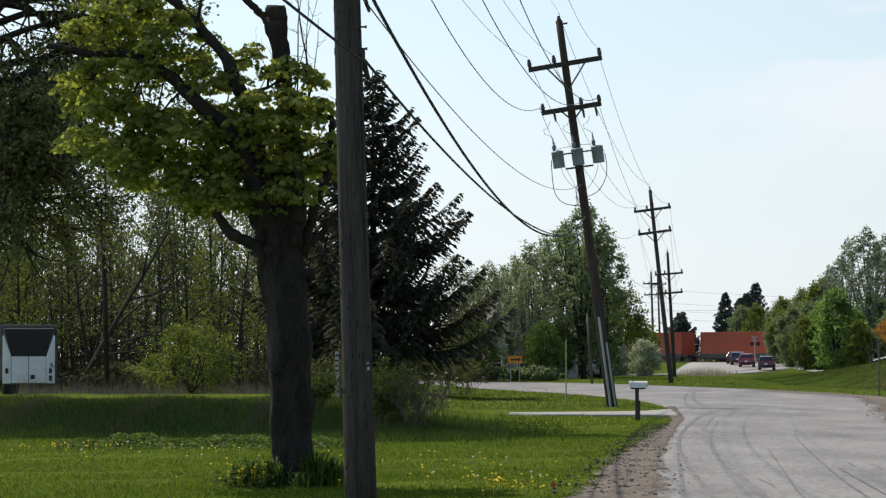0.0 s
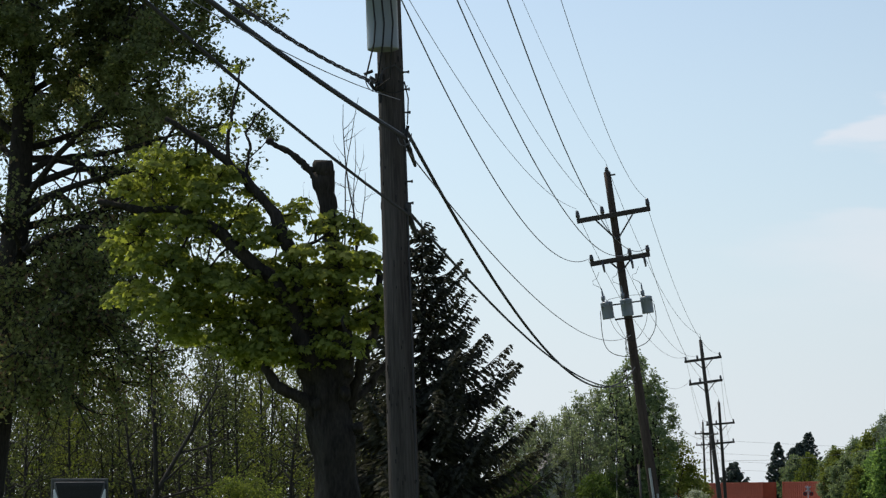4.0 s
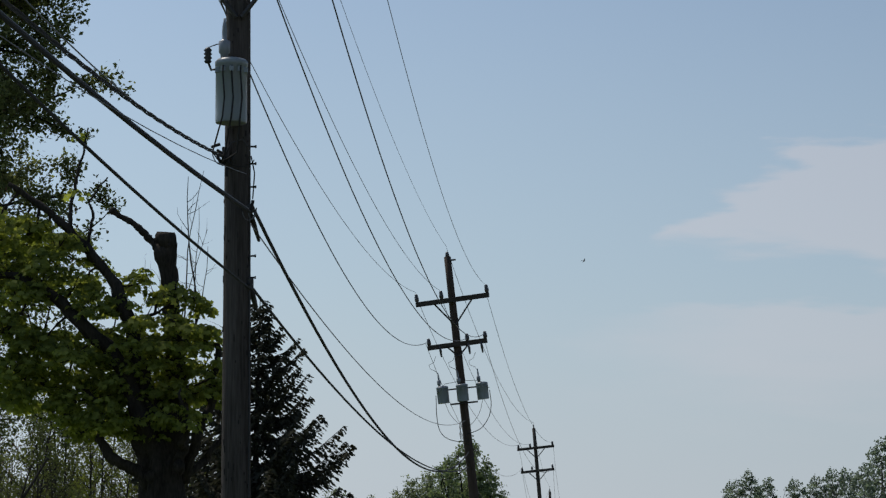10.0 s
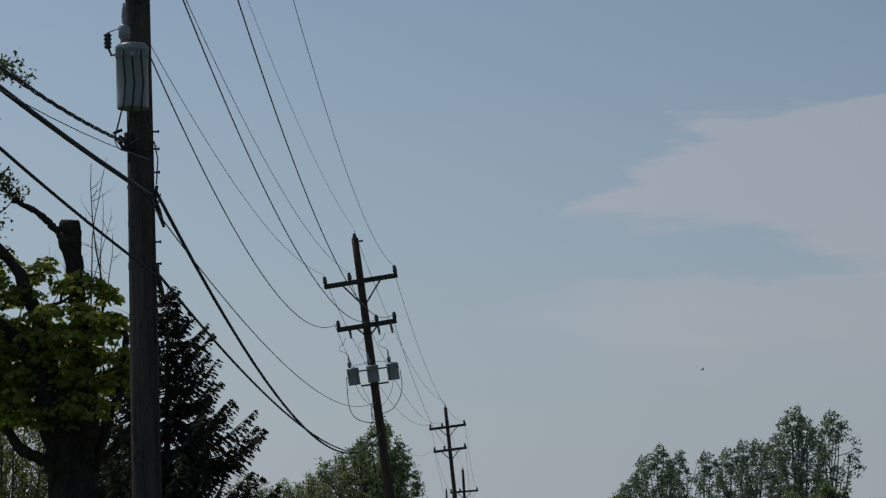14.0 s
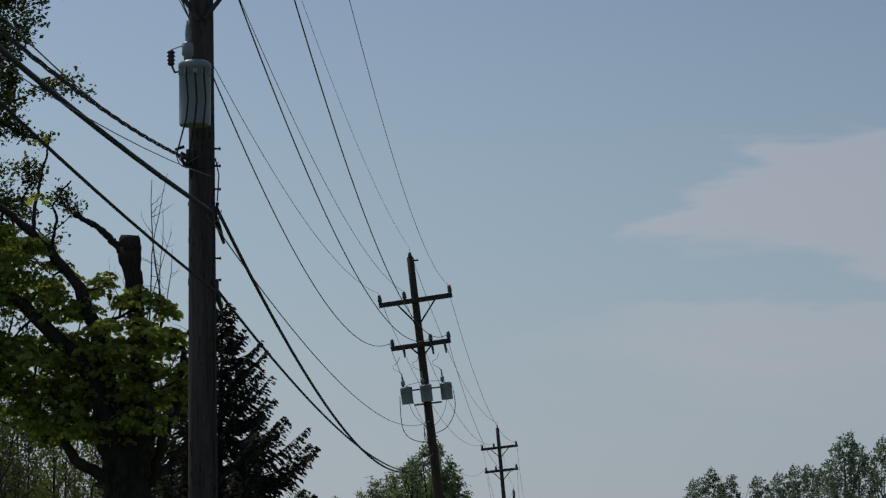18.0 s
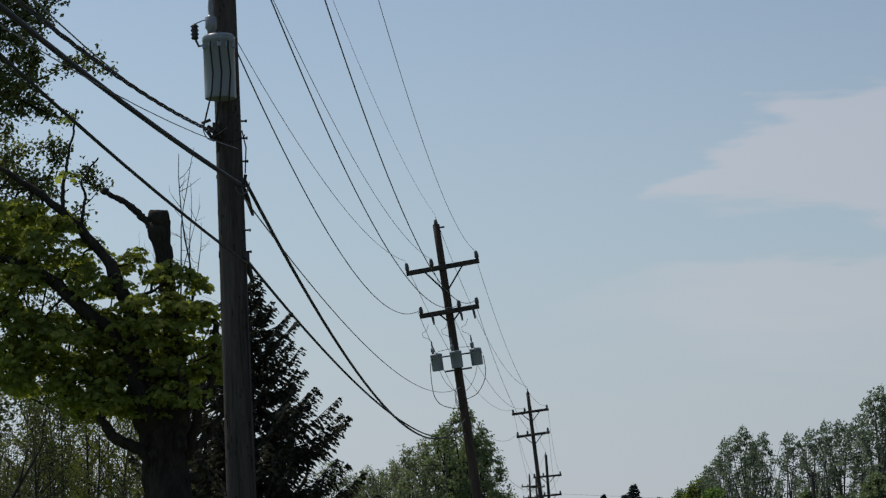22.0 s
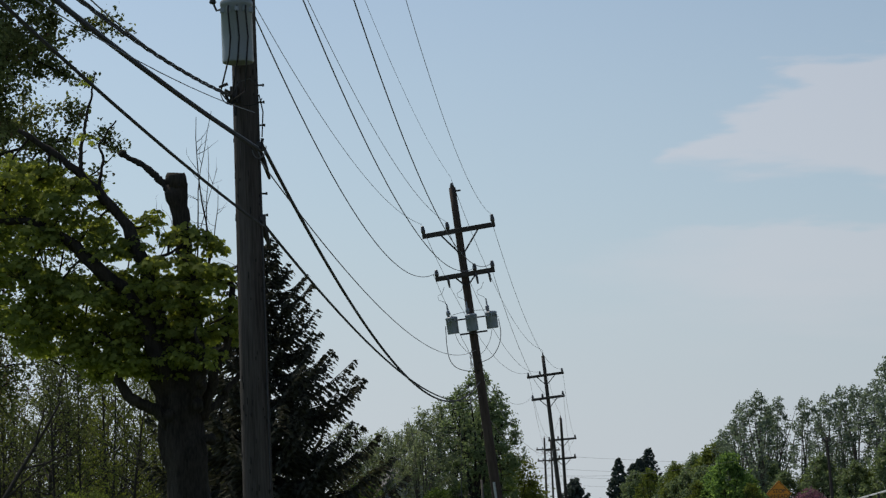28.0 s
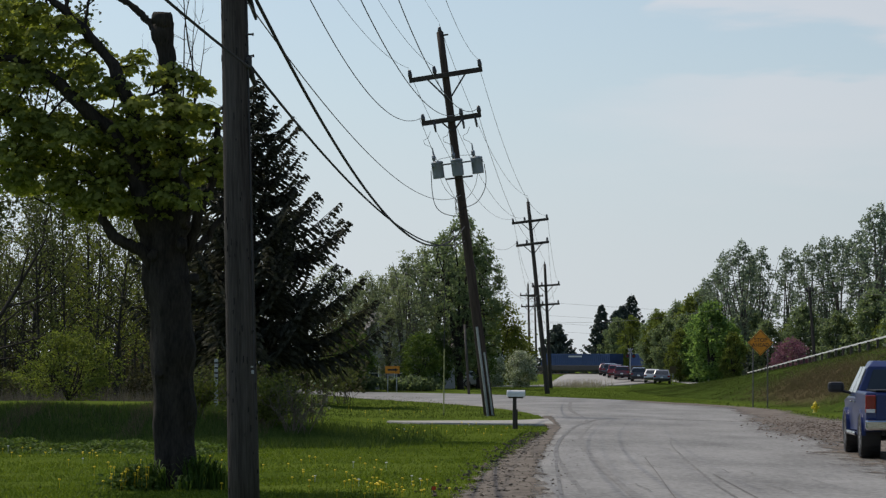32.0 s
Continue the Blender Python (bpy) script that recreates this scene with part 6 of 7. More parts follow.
    tagged(new("bark_scraps", mesh_of(b, "bark_scraps", "scraps")), "scraps of bark and dead leaves on the gravel verge", "debris", kind="stuff")
    # loose stones on the verges
    b = Build()
    for k in range(520):
        if k % 2:
            y = rng.uniform(31, 60)
            x = np.interp(y, np.array(LEFT_EDGE)[:, 1], np.array(LEFT_EDGE)[:, 0]) - rng.normal(0.15, 0.45)
        else:
            y = rng.uniform(46, 92)
            x = np.interp(y, np.array(RIGHT_EDGE)[:, 1], np.array(RIGHT_EDGE)[:, 0]) + rng.uniform(0.3, 2.4)
        s = rng.uniform(0.005, 0.013)
        b.box((x, y, float(ground_z(x, y)) + 0.046 + s * 0.1), (s * 1.4, s * 1.6, s * 0.7), 0, Matrix.Rotation(rng.uniform(0, 3), 3, "Z"))
    tagged(new("stones", mesh_of(b, "stones", "stone")), "loose stones on the verge", "stones", kind="stuff")


def shrub(x, y, h, w, leaf, label, seed, leaves=1800, size=0.09):
    rng = np.random.default_rng(seed)
    t = thing("shrub", on_ground(x, y), label, "shrub", "shrubs")
    wood, spots = Build(), []
    for k in range(26):
        a = rng.uniform(0, 2 * math.pi)
        L = limb(wood, rng, (rng.normal(0, w * 0.16), rng.normal(0, w * 0.16), -0.05), unit(np.array([math.cos(a) * 0.45, math.sin(a) * 0.45, 1])), h * rng.uniform(0.6, 1.1), 0.014, 4, 5, 0.16, 0.04)
        for j in range(6):
            q, e = along(L, rng.uniform(0.3, 1))
            T = limb(wood, rng, q, unit(unit(e) + rng.normal(0, 0.6, 3)), h * rng.uniform(0.15, 0.35), 0.006, 4, 3, 0.2, 0.03)
            spots += T[1:]
    part("stem", wood, "twig", t)
    spots = np.array(spots)
    c = spots[rng.integers(0, len(spots), leaves)] + rng.normal(0, 0.05, (leaves, 3))
    part("foliage", leaf_mesh("foliage", *random_leaves(rng, c, size, 0.3), leaf), leaf, t)


def shrubs():
    shrub(0.0 + px(735, 63), 63, 1.55, 1.0, "leaf_wood", "bare twiggy shrub with few leaves at the lawn", 1, 260)
    shrub(px(690, 64), 64.5, 1.3, 1.0, "leaf_spring", "yellow-green shrub at the lawn", 2, 3200)
    shrub(px(650, 66), 66, 1.2, 0.9, "leaf_spring", "yellow-green shrub behind the pole", 3, 2600)
    shrub(px(560, 67), 67, 1.0, 0.9, "leaf_spring", "low yellow-green shrub on the bank", 4, 1500)
    shrub(px(760, 68), 68, 1.25, 0.9, "leaf_olive", "bare twiggy shrub at the lawn", 5, 160)
    for k, u in enumerate((600, 630, 700, 740, 790, 820)):
        shrub(px(u, 104 + 3 * k), 104 + 3 * k, 2.0, 1.6, "leaf_wood", "dense twiggy shrub under the spruce", 10 + k, 1100, 0.12)
    for k, u in enumerate((196, 235, 465, 505, 540, 570)):
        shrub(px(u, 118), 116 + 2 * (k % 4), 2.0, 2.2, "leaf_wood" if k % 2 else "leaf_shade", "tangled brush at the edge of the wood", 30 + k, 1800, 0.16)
    for k, u in enumerate((872, 915, 940, 960, 982)):
        shrub(px(u, 183), 182 + 1.5 * k, 0.95, 2.4, "leaf_mid", "dark green hedge before the house", 50 + k, 2400, 0.17)


# ---------- things ----------
def letters(text, size, mat, name="lettering"):
    cu = bpy.data.curves.new(name, "FONT")
    cu.body, cu.size, cu.align_x, cu.align_y, cu.extrude = text, size, "CENTER", "CENTER", 0.003
    ob = bpy.data.objects.new(name, cu)
    me = bpy.data.meshes.new_from_object(ob)
    bpy.data.objects.remove(ob)
    me.materials.append(M[mat])
    return me


UPRIGHT = Matrix.Rotation(radians(90), 4, "X")


def mailbox():
    x, y = 5.2, 71.0
    t = thing("mailbox", on_ground(x, y, 0), "pale metal mailbox on a weathered wooden post", "mailbox")
    part("post", Build().box((0.0, 0, 0.36), (0.10, 0.10, 1.0), 0.012).box((0.06, 0.02, 0.22), (0.05, 0.09, 0.62), 0.01), "pole_wood", t)
    part("arm", Build().box((0.03, 0, 0.85), (0.40, 0.10, 0.04), 0.006), "pole_wood", t)
    prof = [(-0.085, 0), (0.085, 0), (0.085, 0.09)] + [(0.085 * math.cos(a), 0.09 + 0.085 * math.sin(a)) for a in np.linspace(0.2, math.pi - 0.2, 9)] + [(-0.085, 0.09)]
    b = Build().prism(prof, 0.24)
    part("box", b, "white_paint", t, "pale rounded metal box", m=pose(0.03, 0, 0.872))
    part("door", Build().prism([(p[0] * 1.05, p[1] * 1.04) for p in prof], 0.008), "galvanised", t, m=pose(0.275, 0, 0.870))


def stop_ahead_sign():
    t = thing("road_sign", pose(18.95, 113.2, float(ground_z(18.95, 113.2)), 0, 0, 4), "orange-yellow diamond warning sign on two posts", "road sign")
    for x, k in ((-0.32, 3.2), (0.32, 2.9)):
        part("post", Build().box((x, 0.03, 1.15), (0.05, 0.04, 2.9), 0.004), "trailer_grey", t)
        for z in (1.75, 2.4):
            part("bolt", Build().tube([(x, -0.02, z), (x, -0.035, z)], 0.02, 6), "iron", t)
    plate = part("plate", Build().box((0, 0, 0), (0.80, 0.012, 0.80), 0.004, Matrix.Rotation(radians(45), 3, "Y")), "sign_yellow", t, m=pose(0.0, -0.01, 2.82))
    for s in range(4):
        part("border", Build().box((0, -0.009, 0.36), (0.72, 0.004, 0.018)), "black", plate, m=Matrix.Rotation(radians(45 + 90 * s), 4, "Y"))
    part("lettering", letters("STOP", 0.24, "black"), "black", plate, "black word STOP", m=Matrix.Translation((0, -0.012, 0.10)) @ UPRIGHT)
    part("lettering", letters("AHEAD", 0.23, "black"), "black", plate, "black word AHEAD", m=Matrix.Translation((0, -0.012, -0.12)) @ UPRIGHT)


def arrow_sign():
    t = thing("arrow_sign", pose(px(912, 179.5), 179.5, 0, 0, 0, 2), "yellow board with a black arrow at the bend", "road sign")
    for s in (-0.3, 0.3):
        part("post", Build().box((s, 0.03, 0.8), (0.06, 0.04, 1.7), 0.004), "galvanised", t)
    plate = part("plate", Build().box((0, 0, 1.52), (0.98, 0.012, 0.5), 0.004), "sign_yellow", t)
    part("arrow", Build().box((-0.08, -0.010, 1.52), (0.5, 0.004, 0.12)).add([(0.17, -0.011, 1.38), (0.4, -0.011, 1.52), (0.17, -0.011, 1.66)], [(0, 1, 2)]), "black", plate)


def hydrant():
    t = thing("fire_hydrant", on_ground(18.75, 99.5) @ Matrix.Scale(0.74, 4), "yellow fire hydrant in the grass", "hydrant")
    part("barrel", Build().lathe((0, 0, 0), [(0.15, 0), (0.15, 0.04), (0.10, 0.05), (0.10, 0.36), (0.13, 0.37), (0.13, 0.41), (0.115, 0.42)], 16), "hydrant_yellow", t, smooth=True)
    part("bonnet", Build().lathe((0, 0, 0.42), [(0.125, 0), (0.12, 0.05), (0.08, 0.12), (0.03, 0.15), (0.03, 0.2), (0.01, 0.205)], 16), "hydrant_yellow", t, smooth=True)
    for s in (-1, 1):
        part("nozzle", Build().tube([(s * 0.08, 0, 0.30), (s * 0.2, 0, 0.30)], [0.06, 0.065], 10), "hydrant_yellow", t)
    part("nozzle", Build().tube([(0, -0.08, 0.27), (0, -0.2, 0.27)], [0.075, 0.08], 10), "hydrant_yellow", t)


def guard_rail():
    ys = np.arange(62, 214, 1.9)
    t = thing("guard_rail", pose(0, 0, 0), "weathered grey steel box-beam guard rail on posts", "guard rail")
    A = np.stack([crest_x(ys) + 0.4, ys], 1)
    z = ground_z(A[:, 0], A[:, 1])
    prof = [(0.0, -0.075), (0.05, -0.075), (0.06, -0.06), (0.06, 0.06), (0.05, 0.075), (-0.05, 0.075), (-0.05, -0.075), (0.0, -0.075)]
    b = Build()
    for i in range(len(ys) - 1):
        vs = []
        for j in (i, i + 1):
            vs += [(A[j, 0] - 0.09 - p[0], A[j, 1] + (0.004 if j > i else 0), z[j] + 0.60 + p[1] * 0.62) for p in prof]
        n = len(prof)
        b.add(vs, [(k, k + 1, k + 1 + n, k + n) for k in range(n - 1)])
    part("rail", b, "rail_pale", t, "pale square steel rail")
    post = mesh_of(Build().box((0, 0, 0.15), (0.12, 0.14, 0.80), 0.01), "post", "pole_wood")
    for i in range(0, len(ys), 2):
        part("post", post, "pole_wood", t, m=pose(A[i, 0] - 0.26, A[i, 1], float(ground_z(A[i, 0] - 0.26, A[i, 1]))))


def reefer_trailer():
    """A refrigerated semi-trailer, seen from its nose."""
    x, y = -19.05, 122.0
    z = float(ground_z(x, y))
    t = thing("semi_trailer", pose(x, y, z, 0, 0, 8.9), "parked grey semi-trailer with a white refrigeration unit", "trailer")
    top = 3.20 - z
    part("body", Build().box((0, 7.0, (top + 1.1) / 2), (2.6, 13.9, top - 1.1), 0.06), "trailer_grey", t)
    for s in (-1, 1):
        part("corner_post", Build().box((s * 1.26, 0.02, (top + 1.1) / 2), (0.10, 0.10, top - 1.1), 0.02), "trailer_grey", t)
    part("top_rail", Build().box((0, 0.02, top - 0.05), (2.55, 0.12, 0.10), 0.02), "trailer_grey", t)
    unit_part = part("cooling_unit", Build().prism([(-0.36, top - 2.74), (0.05, top - 2.74), (0.05, top - 0.16), (-0.30, top - 0.16), (-0.36, top - 0.3)], 1.15), "trailer_grey", t, "white cooling unit with a wide black grille", bevel=0.03)
    part("grille", Build().add([(-1.10, -0.40, top - 0.2), (1.10, -0.40, top - 0.2), (0.80, -0.40, top - 1.44), (-0.80, -0.40, top - 1.44), (-1.10, -0.34, top - 0.2), (1.10, -0.34, top - 0.2), (0.80, -0.34, top - 1.44), (-0.80, -0.34, top - 1.44)], [(3, 2, 1, 0), (4, 5, 6, 7), (0, 1, 5, 4), (1, 2, 6, 5), (2, 3, 7, 6), (3, 0, 4, 7)]), "black", unit_part, "wide black grille")
    for k in range(9):
        part("slat", Build().box((0, -0.435, top - 0.34 - 0.12 * k), (2.06 - 0.06 * k, 0.06, 0.02)), "black", unit_part)
    for s in (-1, 1):
        lo, hi, q = s * 0.80, s * 1.12, s * 1.19
        face = [(lo, top - 2.70), (lo, top - 1.44), (hi, top - 0.5), (q, top - 0.5), (q, top - 2.70)]
        cowl = part("cowl", Build().add([(a, -0.47, c) for a, c in face] + [(a, -0.2, c) for a, c in face], [(0, 1, 2, 3, 4), (9, 8, 7, 6, 5)] + [(i, i + 5, (i + 1) % 5 + 5, (i + 1) % 5) for i in range(5)]), "van_white", unit_part, "white side cowl", bevel=0.02)
        part("panel_door", Build().box((s * 0.40, -0.42, top - 2.07), (0.77, 0.06, 1.22), 0.02), "van_white", unit_part)
        part("vent", Build().box((s * 0.99, -0.48, top - 2.12), (0.14, 0.03, 0.24), 0.01), "black", cowl)
        if s > 0:
            part("vent", Build().box((0.99, -0.48, top - 2.45), (0.14, 0.03, 0.24), 0.01), "black", cowl)
    part("hatch", Build().box((0.18, -0.46, top - 2.4), (0.2, 0.03, 0.2), 0.02), "black", unit_part)
    for s in (-0.8, 0.8):
        leg = part("landing_leg", Build().box((s, 2.4, 0.55), (0.14, 0.14, 1.1), 0.01).box((s, 2.4, 0.03), (0.3, 0.3, 0.06), 0.01), "iron", t)
    for yy in (11.0, 12.3):
        for s in (-1, 1):
            w = part("wheel", Build().tube([(s * 0.75, yy, 0.5), (s * 1.25, yy, 0.5)], 0.5, 20), "rubber", t)
            part("hub", Build().tube([(s * 1.2, yy, 0.5), (s * 1.27, yy, 0.5)], 0.24, 14), "rim", w)


def wheel(thing_ob, x, y, r, w, s):
    """Tyre, rim and hub of one wheel; s: the side that it faces."""
    b = Build()
    n = 26
    prof = [(r * 0.62, -w / 2), (r * 0.9, -w / 2), (r, -w * 0.36), (r, w * 0.36), (r * 0.9, w / 2), (r * 0.62, w / 2)]
    k = len(b.v)
    for rr, xx in prof:
        for j in range(n):
            a = 2 * math.pi * j / n
            b.v.append((xx, rr * math.cos(a), rr * math.sin(a)))
    for i in range(len(prof) - 1):
        for j in range(n):
            p, q = k + i * n + j, k + i * n + (j + 1) % n
            b.f.append((p, q, q + n, p + n))
    wh = part("wheel", b, "rubber", thing_ob, smooth=True, m=pose(x, y, r))
    rb = Build().tube([(s * w * 0.1, 0, 0), (s * w * 0.42, 0, 0)], [r * 0.64, r * 0.60], 20)
    for j in range(5):
        a = 2 * math.pi * j / 5
        rb.box((s * w * 0.44, r * 0.33 * math.cos(a), r * 0.33 * math.sin(a)), (0.03, r * 0.5, r * 0.16), 0.01, Matrix.Rotation(a, 3, "X"))
    part("rim", rb, "rim", wh)
    return wh


def pickup():
    t = thing("pickup_truck", pose(10.79, 48.75, 0.045, 0, 0, -6.7) @ Matrix.Scale(0.928, 4), "parked blue crew-cab pickup truck with chrome bumper", "pickup truck", "vehicles")
    # y forward: tail at -2.85, nose at 2.95
    body = Build().prism([(-2.80, 0.62), (-2.84, 0.80), (-2.82, 1.28), (-0.62, 1.30), (-0.60, 1.18), (1.35, 1.18), (2.6, 1.10), (2.88, 0.95), (2.9, 0.55), (2.45, 0.48), (-2.3, 0.52)], [0.94, 0.96, 0.96, 0.96, 0.96, 0.96, 0.93, 0.88, 0.86, 0.92, 0.94])
    body = part("body", body, "paint_blue", t, "glossy dark blue body", bevel=0.04)
    part("bed_floor", Build().box((0, -1.72, 1.32), (1.5, 2.1, 0.02)), "black", body)
    cab = part("cab", Build().prism([(-0.62, 1.16), (-0.50, 1.78), (-0.26, 1.90), (0.70, 1.90), (1.45, 1.20)], [0.95, 0.71, 0.59, 0.59, 0.93]), "paint_blue", t, "blue crew cab", bevel=0.03)
    part("rear_window", Build().add([(-0.74, -0.628, 1.30), (0.74, -0.628, 1.30), (0.60, -0.548, 1.72), (-0.60, -0.548, 1.72)], [(0, 1, 2, 3)]), "glass", cab)
    part("windscreen", Build().add([(-0.80, 1.42, 1.27), (0.80, 1.42, 1.27), (0.58, 0.86, 1.80), (-0.58, 0.86, 1.80)], [(0, 1, 2, 3)]), "glass", cab)
    for s in (-1, 1):
        for a, b_, c, d in ((-0.48, 0.20, -0.42, 0.16), (0.30, 1.20, 0.26, 0.78)):
            part("side_window", Build().add([(s * 0.945, a, 1.26), (s * 0.945, b_, 1.26), (s * 0.735, d, 1.78), (s * 0.735, c, 1.78)], [(0, 1, 2, 3)]), "glass", cab)
        m_ = part("mirror", Build().box((s * 1.22, 0.98, 1.36), (0.34, 0.14, 0.22), 0.07), "black", t, "black door mirror")
        part("mirror_arm", Build().tube([(s * 0.9, 1.05, 1.24), (s * 1.1, 1.0, 1.28)], 0.03, 6), "black", m_)
        lamp = part("tail_lamp", Build().box((s * 0.86, -2.83, 1.06), (0.20, 0.08, 0.34), 0.02), "lamp_red", t, "red tail lamp")
        part("reverse_lamp", Build().box((s * 0.86, -2.872, 0.93), (0.17, 0.012, 0.07), 0.004), "lamp_clear", lamp)
        for yy in (-1.75, 1.80):
            wheel(t, s * 0.83, yy, 0.40, 0.29, s)
            arch = [(yy + 0.52 * math.cos(a), 0.42 + 0.52 * math.sin(a)) for a in np.linspace(0.05, math.pi - 0.05, 13)]
            ab = Build()
            vs = [(s * 0.90, p[0], p[1]) for p in arch] + [(s * 0.985, p[0], p[1]) for p in arch] + [(s * 0.978, yy + (p[0] - yy) * 0.84, 0.42 + (p[1] - 0.42) * 0.84) for p in arch]
            n = len(arch)
            ab.add(vs, [(i, i + 1, i + 1 + n, i + n) for i in range(n - 1)] + [(i + n, i + 1 + n, i + 1 + 2 * n, i + 2 * n) for i in range(n - 1)])
            part("wheel_arch", ab, "paint_blue", body)
            part("wheel_well", Build().tube([(s * 0.6, yy, 0.45), (s * 0.972, yy, 0.45)], 0.44, 20), "black", body)
        part("step_bar", Build().tube([(s * 0.95, -0.75, 0.45), (s * 0.95, 1.2, 0.45)], 0.05, 8), "chrome", t)
        for yy in (0.22, -0.52):
            part("door_handle", Build().box((s * 0.975, yy, 1.08), (0.03, 0.16, 0.035), 0.01), "chrome", body)
    gate = part("tailgate", Build().box((0, -2.835, 1.0), (1.5, 0.05, 0.50), 0.02), "paint_blue", t)
    part("gate_panel", Build().box((0, -2.865, 1.03), (1.15, 0.012, 0.20), 0.004), "paint_blue", gate)
    part("gate_handle", Build().box((0, -2.868, 1.16), (0.24, 0.02, 0.07), 0.01), "black", gate)
    bump = part("bumper", Build().box((0, -2.92, 0.66), (1.92, 0.16, 0.20), 0.04), "chrome", t, "chrome rear bumper")
    part("plate", Build().box((0, -3.005, 0.66), (0.30, 0.008, 0.13), 0.003), "white_paint", bump)
    part("hitch", Build().box((0, -2.95, 0.50), (0.12, 0.2, 0.1), 0.01), "iron", bump)
    part("axle", Build().tube([(-0.8, -1.75, 0.40), (0.8, -1.75, 0.40)], 0.06, 8).lathe((0, -1.75, 0.25), [(0.1, 0), (0.17, 0.15), (0.1, 0.3)], 12), "black", t)
    part("exhaust", Build().tube([(0.55, -2.75, 0.42), (0.55, -2.2, 0.42)], 0.04, 8), "iron", t)
    part("frame", Build().box((0, 0, 0.52), (1.2, 5.2, 0.14), 0.02), "black", t)
    part("marker_lamp", Build().box((0, -0.44, 1.86), (0.3, 0.03, 0.035), 0.008), "lamp_red", cab)
    part("aerial", Build().tube([(0.3, -0.1, 1.9), (0.3, -0.16, 2.02)], 0.012, 5), "black", cab)


def car(x, y, heading, paint, label, tall=False):
    """A car with its nose towards +y before it is turned."""
    z = float(ground_z(x, y)) + 0.055
    t = thing("suv" if tall else "car", pose(x, y, z, 0, 0, heading), label, "car", "vehicles")
    h = 1.52 if tall else 1.46
    belt = 0.98 if tall else 0.92
    body = part("body", Build().prism([(-2.25, 0.35), (-2.30, 0.6), (-2.22, belt), (0.9, belt), (1.9, belt - 0.12), (2.25, 0.62), (2.25, 0.32), (-1.9, 0.26)], [0.82, 0.88, 0.88, 0.90, 0.84, 0.78, 0.78, 0.84]), paint, t, bevel=0.05)
    back = -2.1 if tall else -1.75
    cab = part("cabin", Build().prism([(back, belt - 0.03), (back + (0.25 if tall else 0.6), h - 0.05), (back + 0.7, h), (0.2, h), (1.15, belt - 0.03)], [0.86, 0.68, 0.66, 0.66, 0.84]), paint, t, bevel=0.04)
    k = 0.25 if tall else 0.6
    part("rear_window", Build().add([(-0.70, back + 0.05, belt + 0.06), (0.70, back + 0.05, belt + 0.06), (0.60, back + k * 0.86 - 0.02, h - 0.13), (-0.60, back + k * 0.86 - 0.02, h - 0.13)], [(0, 1, 2, 3)]), "glass", cab, m=pose(0, -0.035, 0))
    part("windscreen", Build().add([(-0.72, 1.09, belt + 0.03), (0.72, 1.09, belt + 0.03), (0.60, 0.3, h - 0.08), (-0.60, 0.3, h - 0.08)], [(0, 1, 2, 3)]), "glass", cab, m=pose(0, 0.02, 0.01))
    for s in (-1, 1):
        part("side_window", Build().add([(s * 0.868, back + 0.5, belt + 0.04), (s * 0.868, 0.75, belt + 0.04), (s * 0.70, 0.18, h - 0.1), (s * 0.70, back + 0.75, h - 0.1)], [(0, 1, 2, 3)]), "glass", cab)
        part("tail_lamp", Build().box((s * 0.72, -2.25, belt - 0.15), (0.26, 0.08, 0.16), 0.02), "lamp_red", t, "red tail lamp")
        part("head_lamp", Build().box((s * 0.6, 2.2, 0.66), (0.3, 0.08, 0.13), 0.02), "lamp_clear", t)
        for yy in (-1.38, 1.40):
            wheel(t, s * 0.76, yy, 0.33, 0.22, s)
    bump = part("bumper", Build().box((0, -2.29, 0.48), (1.66, 0.10, 0.16), 0.03), "black", t)
    part("plate", Build().box((0, -2.345, 0.66), (0.32, 0.01, 0.14)), "white_paint", bump)
    return t


